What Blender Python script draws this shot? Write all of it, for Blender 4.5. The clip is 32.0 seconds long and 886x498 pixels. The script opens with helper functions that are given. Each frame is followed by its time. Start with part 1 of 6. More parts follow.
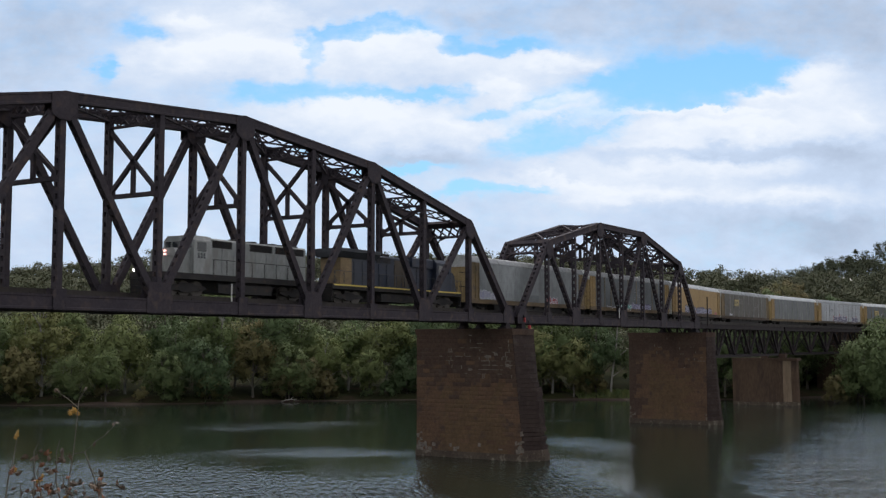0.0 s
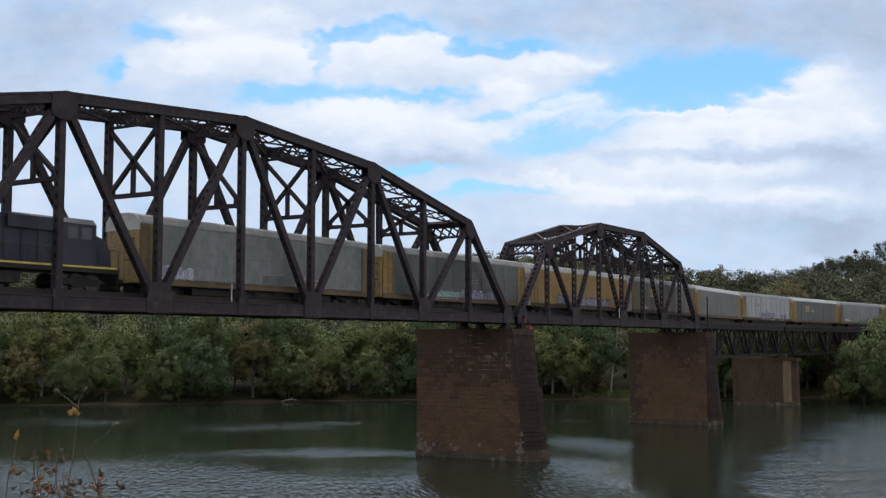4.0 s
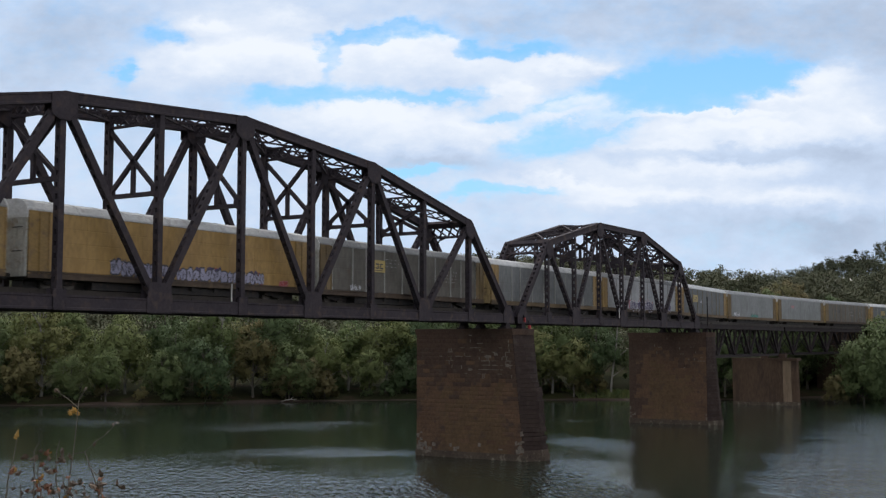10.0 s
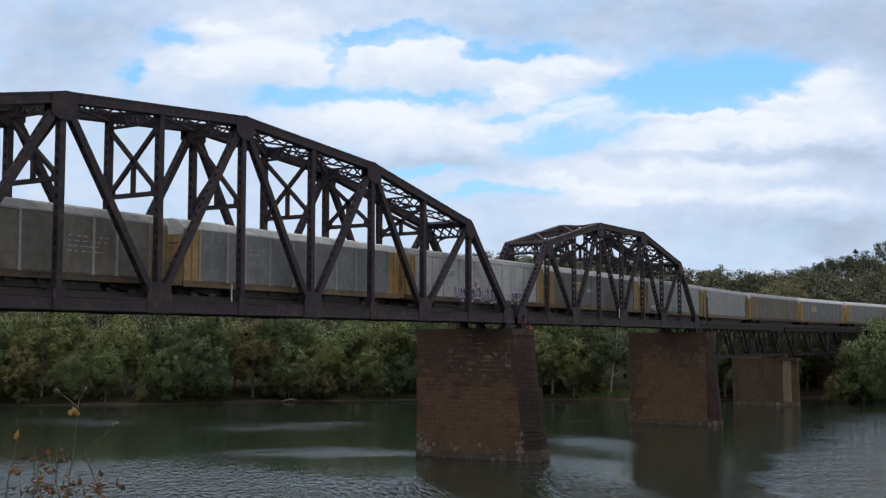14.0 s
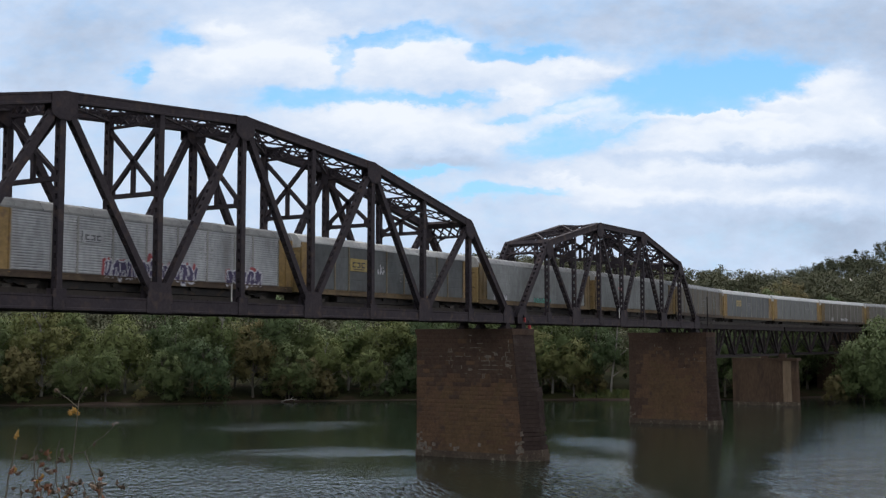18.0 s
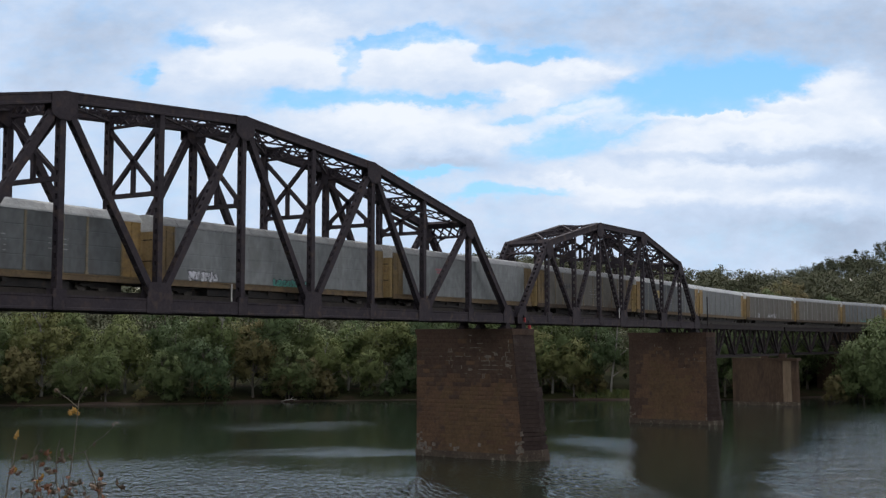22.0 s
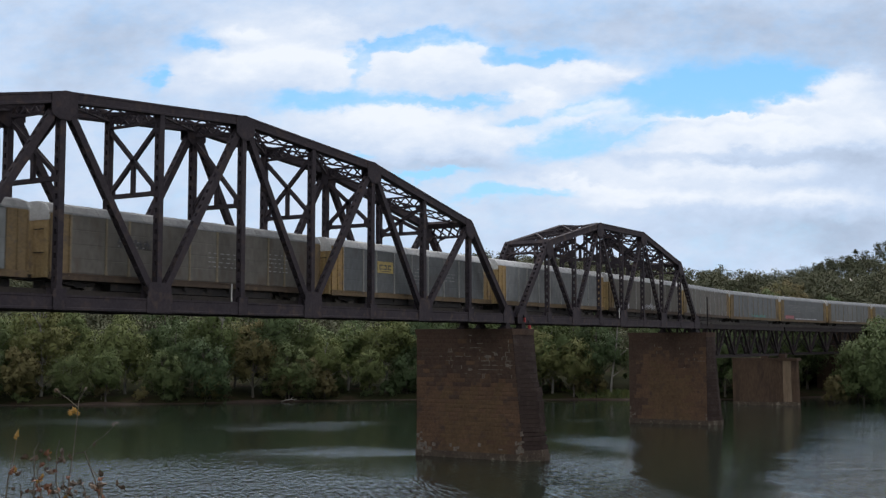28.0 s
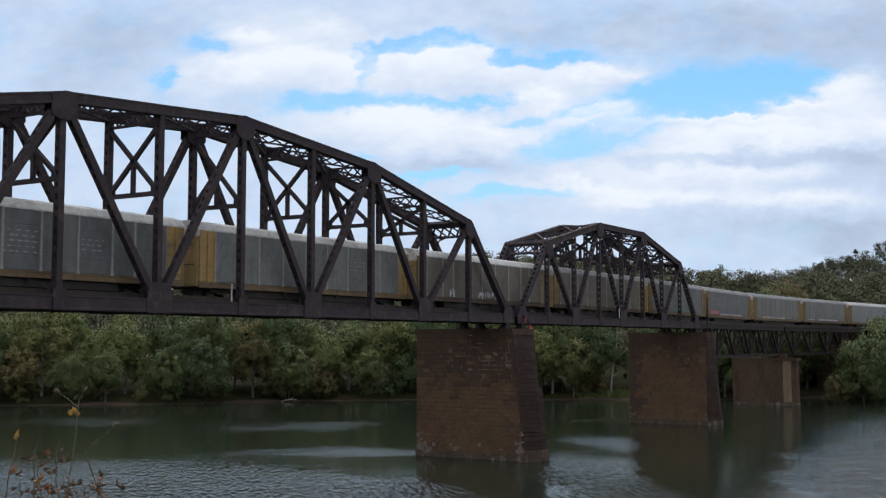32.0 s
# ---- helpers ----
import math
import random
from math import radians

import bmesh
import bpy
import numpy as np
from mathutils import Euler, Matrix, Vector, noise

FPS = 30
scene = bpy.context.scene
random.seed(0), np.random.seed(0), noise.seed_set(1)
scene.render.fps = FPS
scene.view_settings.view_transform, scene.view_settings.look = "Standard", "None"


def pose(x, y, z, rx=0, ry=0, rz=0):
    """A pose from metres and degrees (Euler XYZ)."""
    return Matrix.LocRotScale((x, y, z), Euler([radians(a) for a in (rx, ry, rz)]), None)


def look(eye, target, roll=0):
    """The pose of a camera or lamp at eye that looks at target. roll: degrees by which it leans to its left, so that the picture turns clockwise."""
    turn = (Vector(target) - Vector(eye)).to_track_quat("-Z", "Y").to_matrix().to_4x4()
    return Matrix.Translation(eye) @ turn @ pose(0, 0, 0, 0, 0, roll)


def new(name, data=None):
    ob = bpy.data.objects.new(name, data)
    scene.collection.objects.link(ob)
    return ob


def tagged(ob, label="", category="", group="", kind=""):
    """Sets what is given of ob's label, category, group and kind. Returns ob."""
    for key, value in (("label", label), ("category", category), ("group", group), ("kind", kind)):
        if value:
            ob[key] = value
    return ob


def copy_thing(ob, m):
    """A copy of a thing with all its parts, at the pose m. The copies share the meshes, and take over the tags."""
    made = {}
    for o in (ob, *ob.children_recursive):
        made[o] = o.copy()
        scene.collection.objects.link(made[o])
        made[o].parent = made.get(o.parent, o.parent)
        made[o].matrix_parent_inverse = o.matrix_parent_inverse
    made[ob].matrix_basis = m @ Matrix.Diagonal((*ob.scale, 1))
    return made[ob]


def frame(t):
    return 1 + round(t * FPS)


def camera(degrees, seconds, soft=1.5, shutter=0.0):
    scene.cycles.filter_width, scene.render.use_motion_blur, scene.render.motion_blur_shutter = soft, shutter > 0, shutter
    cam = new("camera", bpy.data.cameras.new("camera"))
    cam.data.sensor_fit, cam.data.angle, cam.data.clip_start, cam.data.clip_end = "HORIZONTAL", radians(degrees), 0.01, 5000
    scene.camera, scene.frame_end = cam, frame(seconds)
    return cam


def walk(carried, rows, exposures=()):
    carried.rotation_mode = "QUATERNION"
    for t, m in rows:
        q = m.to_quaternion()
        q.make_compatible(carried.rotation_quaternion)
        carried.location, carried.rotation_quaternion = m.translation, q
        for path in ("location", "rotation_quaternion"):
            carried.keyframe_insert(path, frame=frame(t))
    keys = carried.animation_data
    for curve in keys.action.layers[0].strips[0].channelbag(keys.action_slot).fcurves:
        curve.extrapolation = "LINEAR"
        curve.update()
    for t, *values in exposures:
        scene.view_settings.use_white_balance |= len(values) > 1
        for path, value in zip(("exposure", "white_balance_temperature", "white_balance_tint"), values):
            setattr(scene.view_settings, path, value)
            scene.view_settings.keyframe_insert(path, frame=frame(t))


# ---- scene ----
# River railway bridge: x runs along the bridge, y across it (away from the camera's bank), z up from the water.
cam = camera(42.37, 32.0, soft=1.35, shutter=0.4)
EYE = Vector((-104.60, -56.21, 12.03))
YAW, PITCH = 1.02037, 0.08077
AHEAD = Vector((math.sin(YAW) * math.cos(PITCH), math.cos(YAW) * math.cos(PITCH), math.sin(PITCH)))
walk(cam, [(0.0, look(EYE, EYE + AHEAD * 50)), (32.0, look(EYE, EYE + AHEAD * 50))], exposures=[(0.0, 0.1), (32.0, 0.1)])

# ---- world and sun ----
SUN_AZ, SUN_EL = radians(64), radians(52)      # azimuth from +y towards +x
world = bpy.data.worlds.new("sky")
scene.world = world
world.use_nodes = True
wn, wl = world.node_tree.nodes, world.node_tree.links
wn.clear()
w_out, w_bg, w_sky = wn.new("ShaderNodeOutputWorld"), wn.new("ShaderNodeBackground"), wn.new("ShaderNodeTexSky")
w_sky.sky_type, w_sky.sun_disc = "NISHITA", False
w_sky.sun_elevation, w_sky.sun_rotation = SUN_EL, SUN_AZ
w_sky.dust_density = 2.0
w_co, w_no, w_ramp, w_mix = wn.new("ShaderNodeTexCoord"), wn.new("ShaderNodeTexNoise"), wn.new("ShaderNodeValToRGB"), wn.new("ShaderNodeMixRGB")
w_no.inputs["Scale"].default_value, w_no.inputs["Detail"].default_value = 3.0, 6.0
w_ramp.color_ramp.elements[0].position, w_ramp.color_ramp.elements[1].position = 0.36, 0.56
w_mix.inputs[2].default_value = (5.5, 5.4, 5.55, 1)
wl.new(w_co.outputs["Generated"], w_no.inputs["Vector"])
wl.new(w_no.outputs["Fac"], w_ramp.inputs["Fac"])
wl.new(w_ramp.outputs["Color"], w_mix.inputs[0])
wl.new(w_sky.outputs["Color"], w_mix.inputs[1])
wl.new(w_mix.outputs["Color"], w_bg.inputs["Color"])
w_bg.inputs["Strength"].default_value = 0.185
wl.new(w_bg.outputs["Background"], w_out.inputs["Surface"])

sun = new("sun", bpy.data.lights.new("sun", "SUN"))
sun.data.energy, sun.data.angle, sun.data.color = 1.2, radians(14), (1.0, 0.95, 0.88)
sun.matrix_world = look((0, 0, 0), (-math.sin(SUN_AZ) * math.cos(SUN_EL), -math.cos(SUN_AZ) * math.cos(SUN_EL), -math.sin(SUN_EL)))
sun.location = (60, -60, 90)
# ---- materials ----
def nodes_of(name):
    m = bpy.data.materials.new(name)
    m.use_nodes = True
    return m, m.node_tree.nodes, m.node_tree.links, m.node_tree.nodes["Principled BSDF"]


def surface(name, base, second, rough=0.8, metal=0.0, scale=1.0, third=None, bump=0.3, island=0.0, stretch=(1, 1, 1), fine=9.0, spec=0.4, placed=False):
    """A worn surface: two tones mixed by coarse and fine noise, stains of a third tone, fine relief."""
    m, n, l, p = nodes_of(name)
    co, mp = n.new("ShaderNodeTexCoord"), n.new("ShaderNodeMapping")
    mp.inputs["Scale"].default_value = stretch
    if placed:      # one pattern runs on over all the pieces
        l.new(n.new("ShaderNodeNewGeometry").outputs["Position"], mp.inputs["Vector"])
    else:
        l.new(co.outputs["Object"], mp.inputs["Vector"])
    info = n.new("ShaderNodeObjectInfo")
    shift = n.new("ShaderNodeVectorMath")
    shift.operation = "MULTIPLY_ADD"
    shift.inputs[1].default_value = (37.0, 23.0, 11.0)
    if placed:
        shift.inputs[0].default_value = (0, 0, 0)
    else:
        l.new(info.outputs["Random"], shift.inputs[0])
    l.new(mp.outputs["Vector"], shift.inputs[2])
    big, small = n.new("ShaderNodeTexNoise"), n.new("ShaderNodeTexNoise")
    big.inputs["Scale"].default_value, big.inputs["Detail"].default_value, big.inputs["Roughness"].default_value = scale, 5, 0.6
    small.inputs["Scale"].default_value, small.inputs["Detail"].default_value = scale * fine, 4
    for t in (big, small):
        l.new(shift.outputs["Vector"], t.inputs["Vector"])
    ramp = n.new("ShaderNodeValToRGB")
    ramp.color_ramp.elements[0].position, ramp.color_ramp.elements[1].position = 0.35, 0.65
    ramp.color_ramp.elements[0].color, ramp.color_ramp.elements[1].color = (*base, 1), (*second, 1)
    l.new(big.outputs["Fac"], ramp.inputs["Fac"])
    col = ramp.outputs["Color"]
    grain = n.new("ShaderNodeMixRGB")
    grain.blend_type = "MULTIPLY"
    grain.inputs[0].default_value = 0.5
    gr = n.new("ShaderNodeValToRGB")
    gr.color_ramp.elements[0].position, gr.color_ramp.elements[1].position = 0.3, 0.7
    gr.color_ramp.elements[0].color, gr.color_ramp.elements[1].color = (0.55, 0.55, 0.55, 1), (1.25, 1.25, 1.25, 1)
    l.new(small.outputs["Fac"], gr.inputs["Fac"])
    l.new(col, grain.inputs[1])
    l.new(gr.outputs["Color"], grain.inputs[2])
    col = grain.outputs["Color"]
    if third:
        st, sr, mx = n.new("ShaderNodeTexNoise"), n.new("ShaderNodeValToRGB"), n.new("ShaderNodeMixRGB")
        st.inputs["Scale"].default_value, st.inputs["Detail"].default_value = scale * 2.3, 6
        sr.color_ramp.elements[0].position, sr.color_ramp.elements[1].position = 0.55, 0.7
        l.new(shift.outputs["Vector"], st.inputs["Vector"])
        l.new(st.outputs["Fac"], sr.inputs["Fac"])
        l.new(sr.outputs["Color"], mx.inputs[0])
        l.new(col, mx.inputs[1])
        mx.inputs[2].default_value = (*third, 1)
        col = mx.outputs["Color"]
    if island:
        hs = n.new("ShaderNodeHueSaturation")
        rm = n.new("ShaderNodeMapRange")
        rm.inputs["To Min"].default_value, rm.inputs["To Max"].default_value = 1 - island, 1 + island
        src = n.new("ShaderNodeNewGeometry")
        add = n.new("ShaderNodeMath")
        add.operation = "FRACT"
        sm = n.new("ShaderNodeMath")
        l.new(src.outputs["Random Per Island"], sm.inputs[0])
        l.new(info.outputs["Random"], sm.inputs[1])
        l.new(sm.outputs[0], add.inputs[0])
        l.new(add.outputs[0], rm.inputs["Value"])
        l.new(rm.outputs[0], hs.inputs["Value"])
        l.new(col, hs.inputs["Color"])
        col = hs.outputs["Color"]
    l.new(col, p.inputs["Base Color"])
    p.inputs["Roughness"].default_value, p.inputs["Metallic"].default_value = rough, metal
    p.inputs["Specular IOR Level"].default_value = spec
    if bump:
        b = n.new("ShaderNodeBump")
        b.inputs["Strength"].default_value, b.inputs["Distance"].default_value = bump, 0.02
        l.new(small.outputs["Fac"], b.inputs["Height"])
        l.new(b.outputs["Normal"], p.inputs["Normal"])
    return m


def plain(name, colour, rough=0.6, metal=0.0):
    return surface(name, tuple(c * 0.85 for c in colour), tuple(min(1, c * 1.15) for c in colour), rough, metal, scale=1.5, bump=0.1)


STEEL = surface("rusty_steel", (0.035, 0.029, 0.035), (0.050, 0.040, 0.044), 0.8, 0.0, 0.6, third=(0.070, 0.050, 0.045), bump=0.3, spec=0.2)
STEEL_DARK = surface("darker_steel", (0.021, 0.018, 0.020), (0.030, 0.025, 0.026), 0.85, 0.0, 0.6, third=(0.037, 0.026, 0.022), bump=0.3, spec=0.2)
STEEL_BROWN = surface("weathered_brown_steel", (0.017, 0.0125, 0.0125), (0.024, 0.0175, 0.017), 0.85, 0.0, 0.5, third=(0.032, 0.021, 0.017), bump=0.3, spec=0.25)
RAIL = surface("rail_steel", (0.10, 0.07, 0.05), (0.16, 0.13, 0.11), 0.4, 0.8, 2.0)
TIE = surface("sleeper_timber", (0.026, 0.021, 0.017), (0.042, 0.034, 0.028), 0.9, 0, 1.2)
STONE = surface("brown_sandstone", (0.098, 0.059, 0.037), (0.124, 0.075, 0.046), 0.92, 0, 0.45, third=(0.066, 0.046, 0.036), bump=0.6, island=0.05, placed=True, spec=0.12)
STONE_DARK = surface("dark_brown_sandstone", (0.062, 0.040, 0.030), (0.082, 0.053, 0.038), 0.92, 0, 0.5, third=(0.078, 0.056, 0.043), bump=0.6, island=0.06, placed=True, spec=0.12)
STONE_NOSE = surface("darker_nose_sandstone", (0.036, 0.025, 0.022), (0.050, 0.035, 0.029), 0.9, 0, 0.5, third=(0.066, 0.050, 0.042), bump=0.6, island=0.06, placed=True, spec=0.12)
STONE_PALE = surface("lime_streaked_stone", (0.27, 0.24, 0.20), (0.13, 0.105, 0.08), 0.9, 0, 1.6, third=(0.10, 0.07, 0.05), bump=0.5, island=0.12, placed=True, spec=0.12)
STONE_RED = surface("reddish_sandstone", (0.100, 0.064, 0.036), (0.124, 0.079, 0.044), 0.92, 0, 0.4, third=(0.078, 0.052, 0.037), bump=0.6, island=0.05, placed=True, spec=0.12)
STONE_FOOT = surface("limed_footing", (0.064, 0.048, 0.037), (0.092, 0.070, 0.053), 0.92, 0, 0.7, third=(0.185, 0.16, 0.125), bump=0.6, placed=True, spec=0.12)
MORTAR = surface("patchy_mortar", (0.068, 0.046, 0.033), (0.090, 0.061, 0.043), 0.95, 0, 0.35, third=(0.105, 0.082, 0.062), spec=0.12)
SMEAR = surface("smeared_mortar", (0.13, 0.11, 0.09), (0.20, 0.175, 0.145), 0.95, 0, 2.0, third=(0.09, 0.07, 0.055), bump=0.4, spec=0.12)
CONCRETE = surface("brown_pier_render", (0.070, 0.046, 0.031), (0.098, 0.064, 0.042), 0.9, 0, 0.35, third=(0.052, 0.036, 0.027), bump=0.4, stretch=(1, 1, 0.35), spec=0.12)
CONCRETE_PALE = surface("rust_washed_render", (0.16, 0.115, 0.075), (0.23, 0.17, 0.115), 0.9, 0, 0.6, third=(0.11, 0.075, 0.05), bump=0.4, stretch=(1.6, 1.6, 0.15), spec=0.12)
EARTH = surface("wooded_ground", (0.020, 0.022, 0.010), (0.032, 0.034, 0.014), 0.95, 0, 0.06, third=(0.045, 0.030, 0.021), bump=0.5, fine=14, spec=0.03)
ROOF_WHITE = surface("dull_galvanised_roof", (0.36, 0.365, 0.36), (0.45, 0.455, 0.44), 0.55, 0.1, 0.8, third=(0.29, 0.285, 0.27), bump=0.1)
# ---- building helpers ----
def part(name, bm, material, parent=None, label=""):
    me = bpy.data.meshes.new(name)
    bm.to_mesh(me)
    bm.free()
    me.materials.append(material)
    ob = new(name, me)
    if parent:
        ob.parent = parent
    return tagged(ob, label)


def holder(name, label, category, group="", kind="", at=(0, 0, 0)):
    ob = new(name)
    ob.location = at
    ob.empty_display_size = 0.3
    return tagged(ob, label, category, group, kind)


def hexa(bm, c):
    """A six-sided solid from eight corners: bottom ring, then top ring."""
    v = [bm.verts.new(q) for q in c]
    for f in ((3, 2, 1, 0), (4, 5, 6, 7), (0, 1, 5, 4), (1, 2, 6, 5), (2, 3, 7, 6), (3, 0, 4, 7)):
        bm.faces.new([v[i] for i in f])
    return v


def box(bm, x0, x1, y0, y1, z0, z1):
    return hexa(bm, [(x0, y0, z0), (x1, y0, z0), (x1, y1, z0), (x0, y1, z0), (x0, y0, z1), (x1, y0, z1), (x1, y1, z1), (x0, y1, z1)])


def frame_of(a, b, side):
    a, b = Vector(a), Vector(b)
    t = (b - a).normalized()
    s = Vector(side)
    s = (s - t * s.dot(t)).normalized()
    return a, b, t, s, t.cross(s)


def bar(bm, a, b, w, d, side=(0, 1, 0), ow=0.0, od=0.0):
    """A straight bar from a to b, w along side, d across it, pushed by ow and od."""
    a, b, t, s, u = frame_of(a, b, side)
    o = s * ow + u * od
    q = [o + s * (w / 2 * i) + u * (d / 2 * j) for i, j in ((-1, -1), (1, -1), (1, 1), (-1, 1))]
    return hexa(bm, [a + k for k in q] + [b + k for k in q])


def slotted(bm, a, b, w, d, side=(0, 1, 0), period=0.70, slot=0.33, open_=False):
    """Built-up member in one piece: plain webs facing +-side, cover plates with a row of deep slots between them."""
    a, b, t, s, u = frame_of(a, b, side)
    long = (b - a).length
    n = max(2, int(long / period))
    cuts = [0.0]
    for i in range(n):
        c = (i + 0.5) * long / n
        cuts += [c - slot / 2, c + slot / 2]
    cuts.append(long)
    across = (-w / 2, -w * 0.23, w * 0.23, w / 2) if open_ else (-w / 2, -w * 0.19, w * 0.19, w / 2)
    grid = {}
    for k in (-1, 1):
        for i, c in enumerate(cuts):
            for j, o in enumerate(across):
                grid[k, i, j] = bm.verts.new(a + t * c + s * o + u * (k * d / 2))
    for i in range(len(cuts) - 1):
        for k in (-1, 1):
            for j in range(3):
                q = [grid[k, i, j], grid[k, i + 1, j], grid[k, i + 1, j + 1], grid[k, i, j + 1]]
                if j == 1 and i % 2 and open_:
                    if k > 0:       # laced right through
                        p = [grid[-1, i, j], grid[-1, i + 1, j], grid[-1, i + 1, j + 1], grid[-1, i, j + 1]]
                        for e in range(4):
                            bm.faces.new((q[e], q[(e + 1) % 4], p[(e + 1) % 4], p[e]))
                elif j == 1 and i % 2:
                    inner = [bm.verts.new(v.co - u * (k * d * 0.47)) for v in q]
                    bm.faces.new(inner if k > 0 else inner[::-1])
                    for e in range(4):
                        f = (q[e], q[(e + 1) % 4], inner[(e + 1) % 4], inner[e])
                        bm.faces.new(f if k > 0 else f[::-1])
                else:
                    bm.faces.new(q if k > 0 else q[::-1])
        for j in (0, 3):
            q = [grid[-1, i, j], grid[-1, i + 1, j], grid[1, i + 1, j], grid[1, i, j]]
            bm.faces.new(q if j else q[::-1])
    for i in (0, len(cuts) - 1):
        q = [grid[-1, i, 0], grid[-1, i, 3], grid[1, i, 3], grid[1, i, 0]]
        bm.faces.new(q)
    bmesh.ops.recalc_face_normals(bm, faces=bm.faces)


def extrude_profile(bm, a, b, ring, side=(0, 1, 0)):
    """One closed solid: ring of (along side, across) points drawn from a to b."""
    a, b, t, s, u = frame_of(a, b, side)
    lo = [bm.verts.new(a + s * p + u * q) for p, q in ring]
    hi = [bm.verts.new(b + s * p + u * q) for p, q in ring]
    n = len(ring)
    bm.faces.new(lo[::-1])
    bm.faces.new(hi)
    for i in range(n):
        j = (i + 1) % n
        bm.faces.new((lo[i], lo[j], hi[j], hi[i]))
    bmesh.ops.recalc_face_normals(bm, faces=bm.faces)


def closed_box(bm, a, b, w, d, side=(0, 1, 0)):
    """Built-up member in one piece: solid faces recessed between flanges along its four edges."""
    W, D, f, r = w / 2, d / 2, 0.13, 0.035
    ring = [(-W, -D), (-W + f, -D), (-W + f + r, -D + r), (W - f - r, -D + r), (W - f, -D), (W, -D), (W, -D + f), (W - r, -D + f + r),
            (W - r, D - f - r), (W, D - f), (W, D), (W - f, D), (W - f - r, D - r), (-W + f + r, D - r), (-W + f, D), (-W, D),
            (-W, D - f), (-W + r, D - f - r), (-W + r, -D + f + r), (-W, -D + f)]
    extrude_profile(bm, a, b, ring, side)


def lattice(bm, a, b, deep, side, up, pitch=0.7, thick=0.12, lace=0.19):
    """Laced strut: a pair of angles joined by crossed lacing bars."""
    a, b = Vector(a), Vector(b)
    up = Vector(up).normalized()
    for k in (-1, 1):
        bar(bm, a + up * (k * deep / 2), b + up * (k * deep / 2), thick * 1.4, thick, side)
    n = max(2, round((b - a).length / pitch))
    for i in range(n):
        p, q = a.lerp(b, i / n), a.lerp(b, (i + 1) / n)
        bar(bm, p - up * deep / 2, q + up * deep / 2, 0.05, lace, side, ow=0.03)
        bar(bm, p + up * deep / 2, q - up * deep / 2, 0.05, lace, side, ow=-0.03)


def plate(bm, outline, y, thick):
    """A flat plate in the x-z plane."""
    lo = [bm.verts.new((x, y - thick / 2, z)) for x, z in outline]
    hi = [bm.verts.new((x, y + thick / 2, z)) for x, z in outline]
    n = len(outline)
    bm.faces.new(lo)
    bm.faces.new(hi[::-1])
    for i in range(n):
        j = (i + 1) % n
        bm.faces.new((lo[j], lo[i], hi[i], hi[j]))


def rivets(bm, outline, y, size=0.035):
    n = len(outline)
    for i in range(n):
        a, b = Vector(outline[i]), Vector(outline[(i + 1) % n])
        m = max(2, int((b - a).length / 0.18))
        c = sum((Vector(q) for q in outline), Vector((0, 0))) / n
        for j in range(m):
            q = a.lerp(b, j / m)
            q = q + (c - q).normalized() * 0.09
            box(bm, q.x - size / 2, q.x + size / 2, y - 0.02, y + 0.02, q.y - size / 2, q.y + size / 2)


# ---- the two through-truss spans ----
DECK = 13.90        # underside of the bottom chords
RAIL_Z = 15.20
WIDE = 4.9          # between the truss planes


